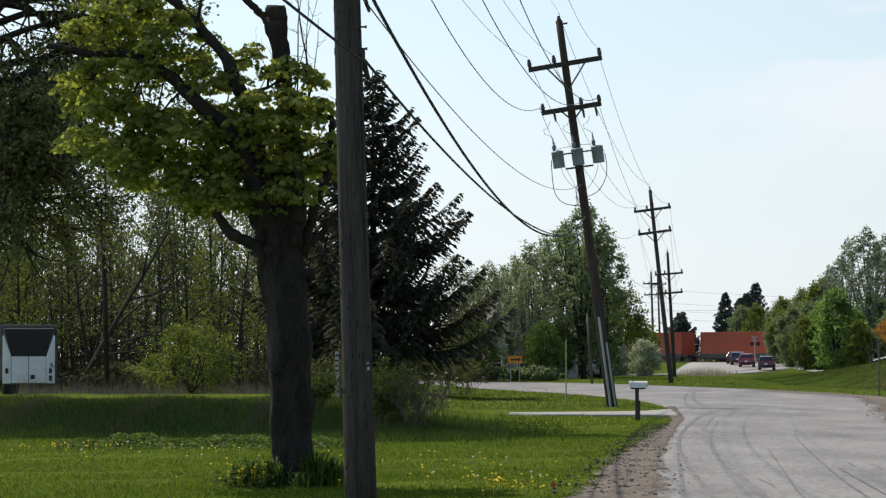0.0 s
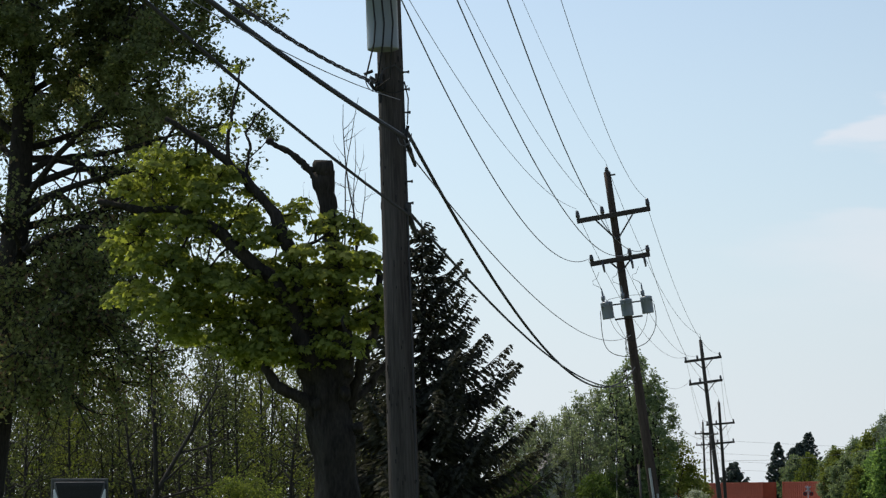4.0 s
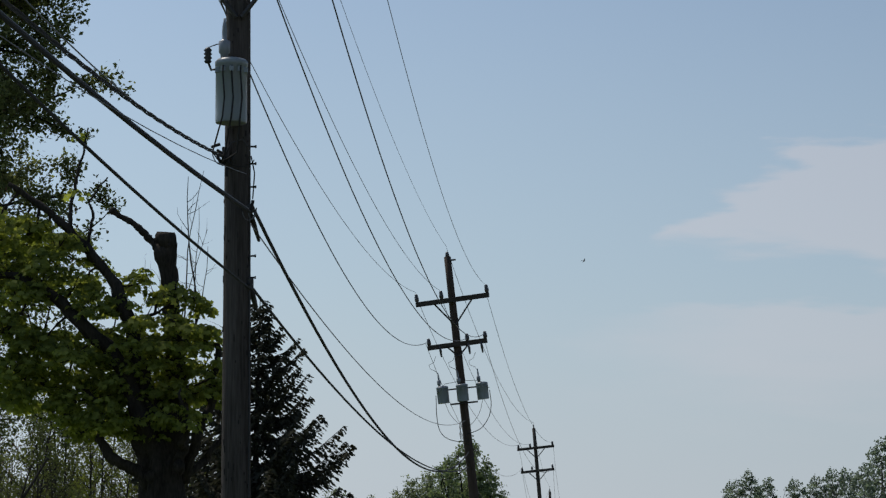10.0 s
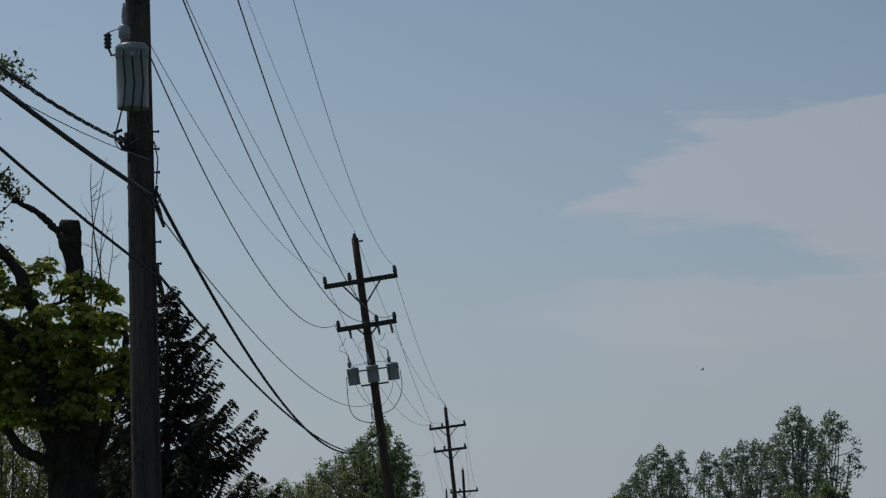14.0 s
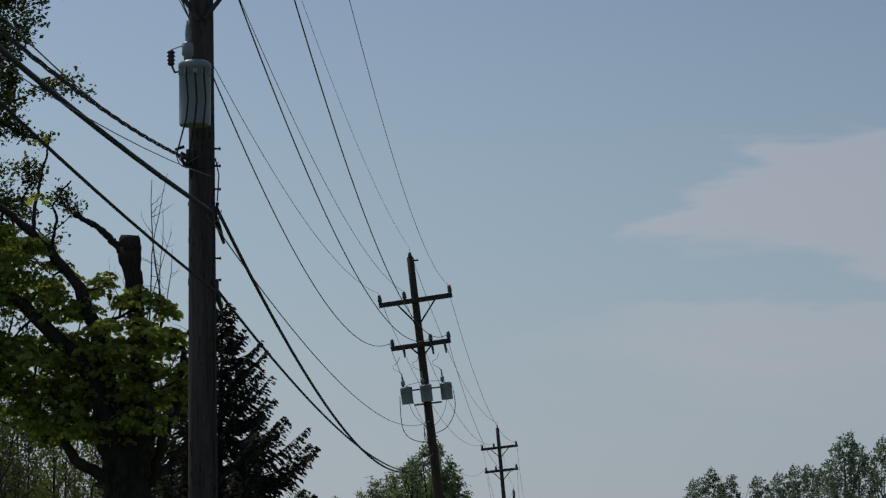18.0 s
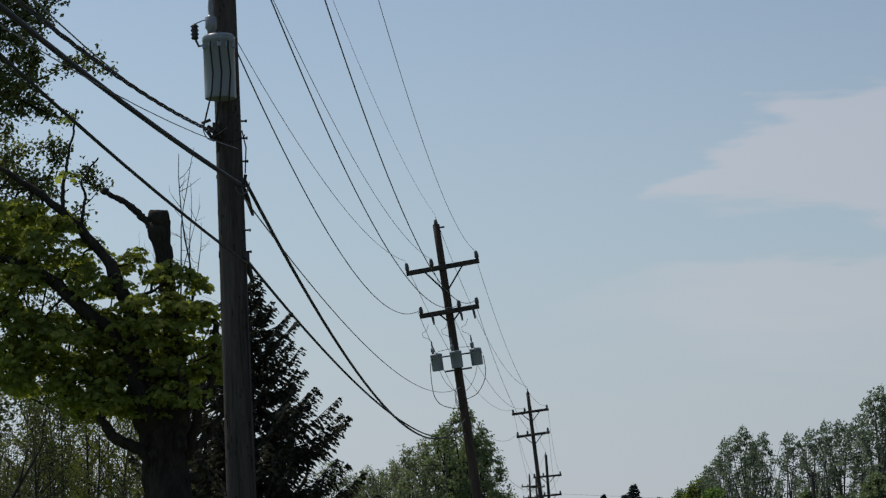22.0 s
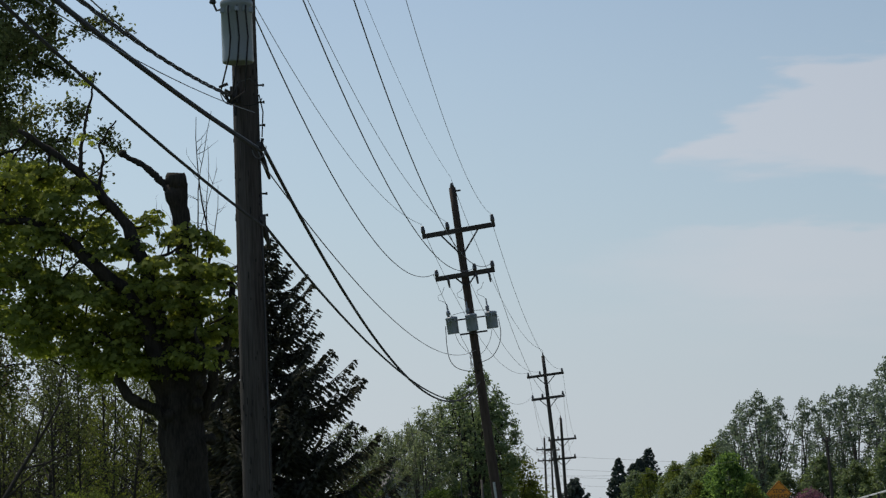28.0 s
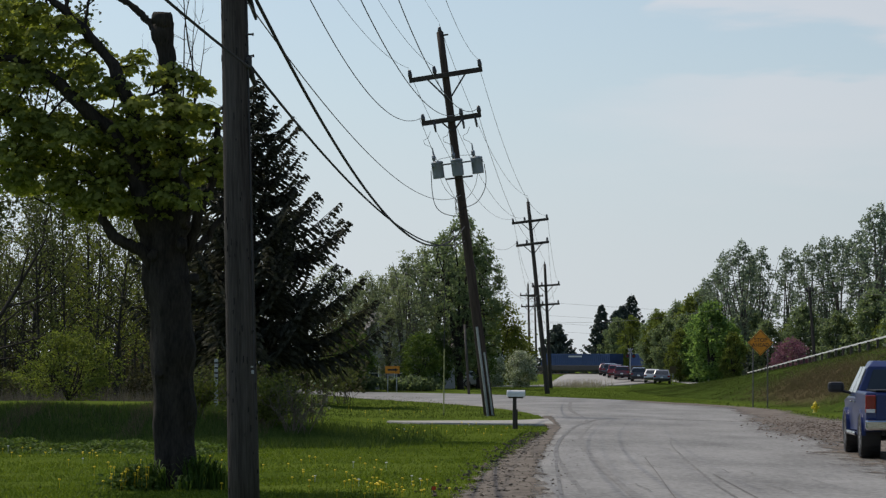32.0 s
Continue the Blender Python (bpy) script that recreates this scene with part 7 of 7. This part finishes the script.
def house():
    x0, y0 = px(902, 200), 200
    t = thing("house", on_ground(x0, y0, 8) @ Matrix.Scale(0.9, 4), "grey-blue sided house half hidden by trees", "house")
    part("wall", Build().box((0, 4, 2.3), (4.4, 8, 4.6), 0.02), "siding", t)
    for k in range(22):
        part("clapboard", Build().box((0, -0.014, 0.3 + 0.2 * k), (4.42, 0.03, 0.17), 0.004), "siding", t)
    for y_ in (0.0, 7.9):
        part("gable", Build().add([(-2.2, y_, 4.6), (2.2, y_, 4.6), (0, y_, 6.4), (-2.2, y_ + 0.1, 4.6), (2.2, y_ + 0.1, 4.6), (0, y_ + 0.1, 6.4)], [(0, 1, 2), (5, 4, 3), (0, 2, 5, 3), (1, 4, 5, 2)]), "siding", t)
    for s in (-1, 1):
        part("roof", Build().add([(s * 2.5, -0.4, 4.35), (0, -0.4, 6.45), (0, 8.4, 6.45), (s * 2.5, 8.4, 4.35), (s * 2.5, -0.4, 4.5), (0, -0.4, 6.6), (0, 8.4, 6.6), (s * 2.5, 8.4, 4.5)], [(0, 1, 2, 3), (7, 6, 5, 4), (0, 4, 5, 1), (2, 6, 7, 3), (0, 3, 7, 4)]), "shingle", t)
    for x, z in ((-1.1, 1.4), (1.1, 1.4), (0, 3.5)):
        w = part("window", Build().box((x, -0.04, z), (0.9, 0.08, 1.2), 0.01), "white_paint", t)
        part("pane", Build().box((x, -0.085, z + 0.28), (0.74, 0.01, 0.5)), "glass", w)
        part("pane", Build().box((x, -0.085, z - 0.28), (0.74, 0.01, 0.5)), "glass", w)
    # a second pale building further along
    t = thing("house", on_ground(px(945, 214), 214, -4), "low pale house behind the trees", "house")
    part("wall", Build().box((0, 3, 1.4), (7, 6, 2.8), 0.02), "siding", t)
    part("roof", Build().add([(-3.9, -0.5, 2.7), (3.9, -0.5, 2.7), (3.9, 6.5, 2.7), (-3.9, 6.5, 2.7), (-3.9, 3, 4.4), (3.9, 3, 4.4)], [(0, 1, 5, 4), (2, 3, 4, 5), (0, 4, 3), (1, 2, 5), (3, 2, 1, 0)]), "shingle", t)
    for x in (-2, 1.5):
        w = part("window", Build().box((x, -0.04, 1.5), (1.2, 0.08, 1.0), 0.01), "white_paint", t)
        part("pane", Build().box((x, -0.085, 1.5), (1.04, 0.01, 0.84)), "glass", w)


def small_poles():
    # bare leaning pole among the brush
    m, h = lean_pose((-13.9, 110, -0.1), (-14.15, 110, 7.4))
    t = thing("wooden_post", m, "dark bare leaning wooden pole at the wood", "pole")
    part("shaft", Build().tube([(0, 0, -0.3), (0.02, 0, h * 0.5), (0, 0, h)], [0.11, 0.10, 0.08], 12), "bark", t, smooth=True)
    # guy marker and a thin pole by the bend
    t = thing("guy_wire", pose(4.2, 90.4, 0), "yellow plastic guy marker on a steel wire", "guy wire")
    part("wire", Build().tube([(0, 0, 0), (0.02, 0.05, 5.0)], 0.012, 6), "wire", t)
    part("marker", Build().tube([(0, -0.01, 0.1), (0.012, -0.01, 2.3)], 0.022, 8), "stripe_yellow", t, "yellow plastic sleeve")
    m, h = lean_pose((9.3, 165, 0), (9.0, 165, 4.4))
    t = thing("stub_pole", m, "grey wooden stub pole by the bend", "pole")
    part("shaft", Build().tube([(0, 0, -0.3), (0, 0, h)], [0.09, 0.07], 12), "bark_grey", t, smooth=True)
    # stake with a pale tag at the lawn
    t = thing("marker_post", on_ground(px(597, 73), 73), "white marker post with dark stripes", "marker post")
    part("post", Build().box((0, 0, 0.6), (0.10, 0.03, 1.5), 0.006), "galvanised", t)
    for k in range(4):
        part("stripe", Build().box((0, -0.018, 0.82 + 0.14 * k), (0.09, 0.006, 0.05)), "black", t)
    # a red flag on a wire at the lawn's edge
    t = thing("marker_flag", on_ground(1.36, 33.4) @ Matrix.Scale(0.7, 4), "small red plastic flag on a wire in the grass", "marker flag")
    part("wire", Build().tube([(0, 0, -0.05), (0.005, 0, 0.17)], 0.003, 5), "iron", t)
    part("flag", Build().add([(0.005, 0, 0.17), (0.085, 0.01, 0.165), (0.08, 0.015, 0.095), (0.005, 0, 0.10), (0.005, 0.002, 0.17), (0.085, 0.012, 0.165), (0.08, 0.017, 0.095), (0.005, 0.002, 0.10)], [(3, 2, 1, 0), (4, 5, 6, 7), (0, 1, 5, 4), (1, 2, 6, 5), (2, 3, 7, 6)]), "red_flag", t, "red plastic flag")
    # small stake leaning in the verge
    t = thing("stake", pose(1.35, 132, 0, 0, -14, 0), "thin dark leaning stake in the verge", "stake")
    part("shaft", Build().tube([(0, 0, -0.1), (0, 0, 1.0)], 0.03, 6), "iron", t)
    # pole with a light line among the trees beyond the main road
    t = far_pole((px(1669, 230), 230, float(ground_z(px(1669, 230), 230))), (px(1656, 230), 230, 9.2), [(0.6, 0.7)], "pole_wood", 0, "pale utility pole among the roadside trees")


def crossing():
    """Signals at the level crossing."""
    for x, y in ((px(1336, 326), 326),):
        t = thing("crossing_signal", on_ground(x, y), "railway crossing signal with crossbuck and lamps", "crossing signal", "crossing signals")
        part("mast", Build().tube([(0, 0, -0.1), (0, 0, 3.4)], 0.07, 10), "galvanised", t)
        for a in (45, -45):
            part("crossbuck", Build().box((0, -0.1, 3.0), (0.9, 0.02, 0.14), 0.005, Matrix.Rotation(radians(a), 3, "Y")), "galvanised", t)
        for s in (-1, 1):
            lamp = part("lamp", Build().tube([(s * 0.38, -0.08, 2.4), (s * 0.38, -0.2, 2.4)], 0.26, 14), "black", t)
            part("lens", Build().tube([(s * 0.38, -0.19, 2.4), (s * 0.38, -0.21, 2.4)], 0.1, 12), "lamp_red", lamp)
        part("lamp_arm", Build().box((0, -0.06, 2.4), (0.8, 0.05, 0.05)), "galvanised", t)
        part("base", Build().box((0, 0, 0.3), (0.5, 0.5, 0.8), 0.03), "galvanised", t)
    t = thing("yellow_sign", on_ground(px(1412, 268), 268), "small weathered yellow sign on a post", "road sign")
    part("post", Build().box((0, 0.02, 0.9), (0.05, 0.04, 1.9), 0.004), "galvanised", t)
    part("plate", Build().box((0, -0.01, 1.55), (0.62, 0.012, 0.75), 0.02), "straw", t)


# ---------- railway ----------
TRACK_AT, TRACK_WAY = Vector((33.6, 345.0, 0.0)), Vector((-0.655, 0.7556, 0.0))
RAIL_Z = 1.12


def railway():
    side = Vector((TRACK_WAY.y, -TRACK_WAY.x, 0))
    turn = math.degrees(math.atan2(TRACK_WAY.y, TRACK_WAY.x))
    m = Matrix.Translation(TRACK_AT) @ pose(0, 0, 0, 0, 0, turn)
    t = thing("railway_track", m, "single railway track on a stone ballast bed", "railway track", kind="structure")
    part("ballast", Build().add([(-900, -3.2, 0.2), (900, -3.2, 0.2), (900, -1.7, RAIL_Z - 0.2), (-900, -1.7, RAIL_Z - 0.2), (900, 1.7, RAIL_Z - 0.2), (-900, 1.7, RAIL_Z - 0.2), (900, 3.2, 0.2), (-900, 3.2, 0.2)], [(0, 1, 2, 3), (3, 2, 4, 5), (5, 4, 6, 7)]), "ballast", t)
    for s in (-0.72, 0.72):
        part("rail", Build().box((0, s, RAIL_Z - 0.07), (1800, 0.07, 0.14)), "rail", t)


def train():
    """Container wagons in single file; returns them with their places along the track."""
    base = thing("container_wagon", pose(0, 0, 0), "dark low railway wagon under a container", "railway wagon", "wagons of the train")
    part("frame", Build().box((0, 0, 0.72), (14.4, 2.4, 0.24), 0.03).box((0, 0, 0.42), (9.0, 2.2, 0.4), 0.03), "car_brown", base)
    for s in (-1, 1):
        part("side_sill", Build().box((0, s * 1.28, 0.72), (12.3, 0.1, 0.62), 0.02), "car_brown", base)
        part("coupler", Build().box((s * 7.5, 0, 0.75), (0.7, 0.3, 0.25), 0.03), "iron", base)
        bogie = part("bogie", Build().box((s * 5.9, 0, 0.48), (2.2, 2.0, 0.3), 0.03), "iron", base)
        for e in (-0.85, 0.85):
            for q in (-0.75, 0.75):
                part("wheel", Build().tube([(s * 5.9 + e, q - 0.06, 0.43), (s * 5.9 + e, q + 0.06, 0.43)], 0.43, 16), "rail", bogie)
    boxes = {}
    for paint, colour in (("box_red", "weathered orange-red"), ("box_blue", "dark blue"), ("box_grey", "pale grey")):
        c = thing("shipping_container", pose(0, 0, 0), colour + " corrugated shipping container on a railway wagon", "container", "containers of the train")
        L, W, H = 12.19, 2.44, {"box_blue": 1.7, "box_grey": 1.85}.get(paint, 2.95)
        part("shell", Build().box((0, 0, H / 2), (L, W, H), 0.03), paint, c)
        rib = mesh_of(Build().box((0, 0, 0), (0.16, 0.05, H - 0.3), 0.01), "rib", paint)
        for s in (-1, 1):
            for k in range(34):
                part("rib", rib, paint, c, m=pose(-L / 2 + 0.3 + k * (L - 0.6) / 33, s * (W / 2 + 0.012), H / 2))
            for z in (0.08, H - 0.08):
                part("side_rail", Build().box((0, s * (W / 2 + 0.015), z), (L, 0.08, 0.16), 0.01), paint, c)
        for sx in (-1, 1):
            for sy in (-1, 1):
                part("corner_post", Build().box((sx * (L / 2 - 0.06), sy * (W / 2 - 0.02), H / 2), (0.18, 0.18, H + 0.03), 0.02), paint, c)
        if paint == "box_blue":
            for s in (-1, 1):
                part("lettering_bar", Build().box((0, s * (W / 2 + 0.05), 1.35), (2.4, 0.01, 0.20)), "box_grey", c)
        boxes[paint] = c
    out, used = [], set()
    for k in range(-2, 38):
        paint = "box_red" if k < 16 or k in (18, 19, 23) else ("box_blue" if k >= 29 or k in (20, 24) else "box_grey")
        s0 = -7.3 - 15.67 * k
        w = base if k == -2 else copy_thing(base, Matrix.Identity(4))
        c = boxes[paint] if paint not in used else copy_thing(boxes[paint], Matrix.Identity(4))
        used.add(paint)
        out.append((w, c, s0))
    return out


def bird():
    t = thing("bird", Matrix.Scale(0.5, 4), "small dark swallow in flight", "bird", "birds in flight")
    part("body", Build().tube([(0, -0.13, 0), (0, -0.09, 0), (0, -0.02, 0.0), (0, 0.06, 0.0), (0, 0.11, 0.005), (0, 0.14, 0)], [0.008, 0.025, 0.04, 0.036, 0.024, 0.004], 10), "feather", t, smooth=True)
    for s in (-1, 1):
        part("wing", Build().add([(s * 0.02, 0.06, 0.01), (s * 0.16, 0.09, 0.06), (s * 0.32, -0.02, 0.05), (s * 0.15, 0.0, 0.05), (s * 0.02, -0.03, 0.008), (s * 0.02, 0.06, 0.0), (s * 0.16, 0.09, 0.05), (s * 0.32, -0.02, 0.045), (s * 0.15, 0.0, 0.04), (s * 0.02, -0.03, 0.0)], [(0, 1, 2, 3, 4), (9, 8, 7, 6, 5), (0, 5, 6, 1), (1, 6, 7, 2), (2, 7, 8, 3), (3, 8, 9, 4)]), "feather", t)
    part("tail", Build().add([(-0.02, -0.12, 0), (0.02, -0.12, 0), (0.05, -0.24, 0), (0, -0.19, 0), (-0.05, -0.24, 0)], [(0, 1, 2, 3, 4)]), "feather", t)
    return t


# ---------- wires ----------
def wires():
    lower, upper = 9.6, 10.9
    for x, b, z in ((-1.86, (3.32, 89.8, 10.16), lower), (-1.16, (4.70, 89.8, 10.36), lower), (-0.43, (5.28, 89.8, 10.52), lower)):
        wire("overhead_wire", (x, 30.05, z), b, 1.65, 0.011, "wire", "dark overhead conductor between two poles")
    for x, b, z, s in ((-2.65, (2.91, 89.8, 11.88), upper, 1.15), (-1.76, (3.74, 89.8, 11.97), upper, 1.02), (-0.08, (5.28, 89.8, 12.23), upper, 1.08)):
        wire("overhead_wire", (x, 30.05, z), b, s, 0.0065, "wire_alu", "thin grey overhead conductor between two poles")
    wire("overhead_wire", (-1.43, 30.05, 12.5), (3.95, 90, 13.5), 0.79, 0.005, "wire_alu", "thin grey overhead wire between pole tops")
    # heavy cables, lower down
    wire("cable", (-0.93, 30.05, 6.03), (4.85, 89.9, 6.46), 1.61, 0.022, "cable", "thick black bundled cable between two poles", twist=0)
    wire("cable", (-0.93, 30.05, 5.81), (4.72, 89.85, 7.55), 0.91, 0.008, "wire_alu", "thin grey wire beside the bundled cable")
    wire("cable", (-0.91, 30.05, 5.10), (4.85, 89.9, 5.97), 0.84, 0.017, "cable", "black cable between two poles")
    wire("cable", (-0.95, 29.9, 5.935), (-9.795, -25, 11.74), 1.75, 0.020, "cable", "thick black cable running overhead")
    wire("cable", (-0.96, 29.9, 5.97), (-9.795, -25, 11.79), 1.75, 0.008, "wire_alu", "thin grey strand lashed to the thick cable")
    wire("cable", (-0.91, 29.9, 5.05), (-7.71, -25, 9.53), 1.12, 0.015, "cable", "black cable running overhead")
    wire("service_cable", (-1.27, 29.9, 6.565), (-4.09, -25, 4.79), 1.27, 0.011, "cable", "twisted black service cable running overhead", 300, 0.5)
    wire("service_cable", (-1.27, 29.9, 6.56), (-4.65, -25, 9.28), 2.42, 0.006, "wire_alu", "thin grey wire that carries the service cable")
    wire("service_cable", (-1.0, 29.9, 6.37), (-7.93, -25, 9.36), 2.2, 0.005, "wire_alu", "thin grey wire running overhead")
    for name, pts, r in (("splice", [(-0.95, 30.0, 5.98), (-0.91, 30.3, 5.86), (-0.86, 30.9, 5.74)], 0.032), ("splice", [(-0.94, 30.0, 5.12), (-0.90, 30.3, 5.03), (-0.86, 30.7, 4.93)], 0.04)):
        tagged(new(name, mesh_of(Build().tube(pts, [r * 0.5, r, r * 0.6], 8), name, "cable", True)), "black splice closure on the cable", "splice", "overhead wires")
    # onward from pole to pole
    spans = [((2.91, 90.2, 11.88), (12.6, 172.9, 11.5), 1.6), ((3.74, 90.2, 11.97), (13.4, 172.9, 11.6), 1.6), ((5.28, 90.2, 12.23), (14.85, 172.9, 11.75), 1.5), ((3.95, 90, 13.45), (13.55, 173, 13.0), 1.3),
             ((3.32, 90.2, 10.16), (12.85, 172.9, 9.95), 2.0), ((5.28, 90.2, 10.52), (14.9, 172.9, 10.1), 1.9), ((4.65, 90.2, 7.3), (14.4, 172.8, 6.6), 1.5), ((4.7, 90.2, 6.0), (14.5, 172.8, 5.6), 1.2),
             ((12.6, 173, 11.5), (18.3, 228, 9.05), 0.9), ((14.85, 173, 11.75), (20.6, 228, 9.1), 0.9), ((13.55, 173, 13.0), (19.4, 228, 11.1), 0.8), ((12.85, 173, 9.95), (18.5, 228, 7.4), 1.0), ((14.9, 173, 10.1), (20.3, 228, 7.4), 1.0), ((14.4, 173, 6.6), (19.6, 228, 5.6), 0.8),
             ((18.3, 228, 9.05), (24.8, 330, 10.9), 1.2), ((20.6, 228, 9.1), (27.2, 330, 10.9), 1.2), ((19.4, 228, 11.1), (26.0, 330, 12.6), 1.0), ((19.6, 228, 5.6), (26.1, 330, 7.2), 1.2)]
    for a, b, s in spans:
        wire("overhead_wire", a, b, s, 0.009, "wire_alu", "thin grey overhead wire between far poles", 24)
    for z, e in ((9.3, 0), (7.6, 0.3), (5.6, -0.4), (6.6, 0.5)):
        wire("overhead_wire", (27.5, 345, z + 1.2), (120, 392, z + 0.5 + e), 1.0, 0.012, "wire_alu", "far wire along the railway", 24)
    wire("overhead_wire", (px(1657, 230), 230, 8.6), (60, 150, 8.0), 1.0, 0.014, "wire", "wire among the roadside trees", 24)
    wire("overhead_wire", (px(1657, 230), 230, 8.6), (27.0, 345, 8.0), 1.2, 0.014, "wire", "wire towards the crossing", 24)


# ---------- all together ----------
ground()
roads()
apron()
marks()
near_pole()
bank_pole()
far_pole((14.92, 173, -0.1), (13.55, 173, 12.87), [(1.55, 2.44), (3.05, 2.2)])
far_pole((19.95, 228, 0.0), (19.37, 228, 10.95), [(2.1, 2.44), (3.75, 2.2)])
far_pole((26.3, 330, 0.8), (25.98, 330, 12.56), [(1.7, 2.44), (3.1, 2.2)], turn=20)
far_pole((30.6, 372, 0.9), (30.2, 372, 13.6), [(1.7, 2.44), (3.1, 2.2)], turn=20)
far_pole((-8.7, -25, 0), (-8.9, -25, 11.8), [(1.4, 2.44), (2.7, 2.2)])
wires()
small_poles()
mailbox()
stop_ahead_sign()
arrow_sign()
hydrant()
guard_rail()
reefer_trailer()
pickup()
house()
crossing()
railway()
trees()
undergrowth()
shrubs()

QUEUE = [
    car(px(1357, 284), 284, -9, "paint_dark_red", "dark red estate car waiting at the crossing", True),
    car(px(1322, 300), 300, -9, "paint_red", "bright red car waiting at the crossing", True),
    car(px(1307, 311), 311, -9, "paint_dark", "dark car waiting at the crossing", True),
    car(px(1300, 319), 319, -9, "paint_dark_red", "dark red car waiting at the crossing"),
    car(px(1366, 281), 281, -12, "paint_dark", "dark grey car come up to the queue at the crossing", True),
    car(px(1384, 276), 276, -12, "paint_white", "white car come up to the queue at the crossing"),
    car(px(1396, 272), 272, -12, "paint_silver", "grey car come up to the queue at the crossing"),
]
WAGONS = train()
BIRDS = [bird()]
BIRDS += [copy_thing(BIRDS[0], pose(0, 0, 0)) for _ in range(1)]
car(px(1026, 222), 222, 62, "paint_white", "white car parked beside the trees")


def motions():
    for w, c, s0 in WAGONS:
        rows_w, rows_c = [], []
        turn = math.degrees(math.atan2(TRACK_WAY.y, TRACK_WAY.x))
        for t in (0.0, 16.0, 32.0):
            p = TRACK_AT + TRACK_WAY * (s0 + 14.4 * t)
            rows_w.append((t, pose(p.x, p.y, RAIL_Z, 0, 0, turn)))
            rows_c.append((t, pose(p.x, p.y, RAIL_Z + 0.84, 0, 0, turn)))
        walk(w, rows_w)
        walk(c, rows_c)
    # the last of the queue moves up, and two more cars join it
    def road_rows(places, heading):
        return [(t, pose(px(u, d), d, float(ground_z(px(u, d), d)) + 0.055, 0, 0, heading)) for t, u, d in places]

    walk(QUEUE[0], road_rows([(0, 1357, 284), (2, 1342, 289), (4, 1334, 293), (10, 1327, 296), (20, 1322, 298), (32, 1322, 298)], -9))
    walk(QUEUE[1], road_rows([(0, 1322, 300), (2, 1314, 304), (6, 1312, 305), (20, 1310, 306), (32, 1310, 306)], -9))
    walk(QUEUE[2], road_rows([(0, 1307, 311), (2, 1303, 314), (6, 1301, 315), (20, 1301, 315), (32, 1301, 315)], -9))
    walk(QUEUE[3], road_rows([(0, 1300, 319), (2, 1295, 322), (6, 1294, 323), (20, 1294, 323), (32, 1294, 323)], -9))
    walk(QUEUE[4], road_rows([(0, 2150, 120), (9, 1690, 190), (18, 1400, 268), (22, 1362, 286), (26, 1353, 288), (32, 1352, 288)], -9))
    walk(QUEUE[5], road_rows([(0, 3100, 60), (12, 1900, 150), (22, 1440, 255), (26, 1380, 280), (32, 1376, 281)], -9))
    walk(QUEUE[6], road_rows([(0, 3900, 45), (14, 2150, 120), (24, 1480, 245), (28, 1400, 274), (32, 1393, 275)], -9))
    # swallows cross the sky
    fly(BIRDS[0], BIRD_A, 110)
    fly(BIRDS[1], BIRD_B, 70)


def fly(ob, rows, far):
    """rows: seconds, the way across and the way up, as slopes from where the camera stands; wings tip from side to side."""
    out = []
    for k, (t, a, e) in enumerate(rows):
        nxt = rows[min(k + 1, len(rows) - 1)]
        prv = rows[max(k - 1, 0)]
        going = 1 if nxt[1] >= prv[1] else -1
        out.append((t, pose(a * far, far, 1.65 + e * far, 0, 25 * (-1) ** k, -90 * going + 10)))
    walk(ob, out)


# seconds, across, up
BIRD_A = [(0, -0.66, 0.2), (7.0, -0.096, 0.14), (8, -0.0162, 0.1302), (9, 0.065, 0.1187), (9.5, 0.0819, 0.1243), (10, 0.0964, 0.1279), (11, 0.1164, 0.1218), (12, 0.1362, 0.1102), (13, 0.1558, 0.0935), (14, 0.1772, 0.078), (17, 0.25, 0.03), (32, 0.6, 0.02)]
BIRD_B = [(0, -1.1, 0.26), (10.0, -0.102, 0.147), (11, -0.0022, 0.1361), (12, 0.0976, 0.1271), (13, 0.2005, 0.1114), (14, 0.3034, 0.095), (16, 0.5, 0.06), (32, 1.9, 0.1)]


motions()
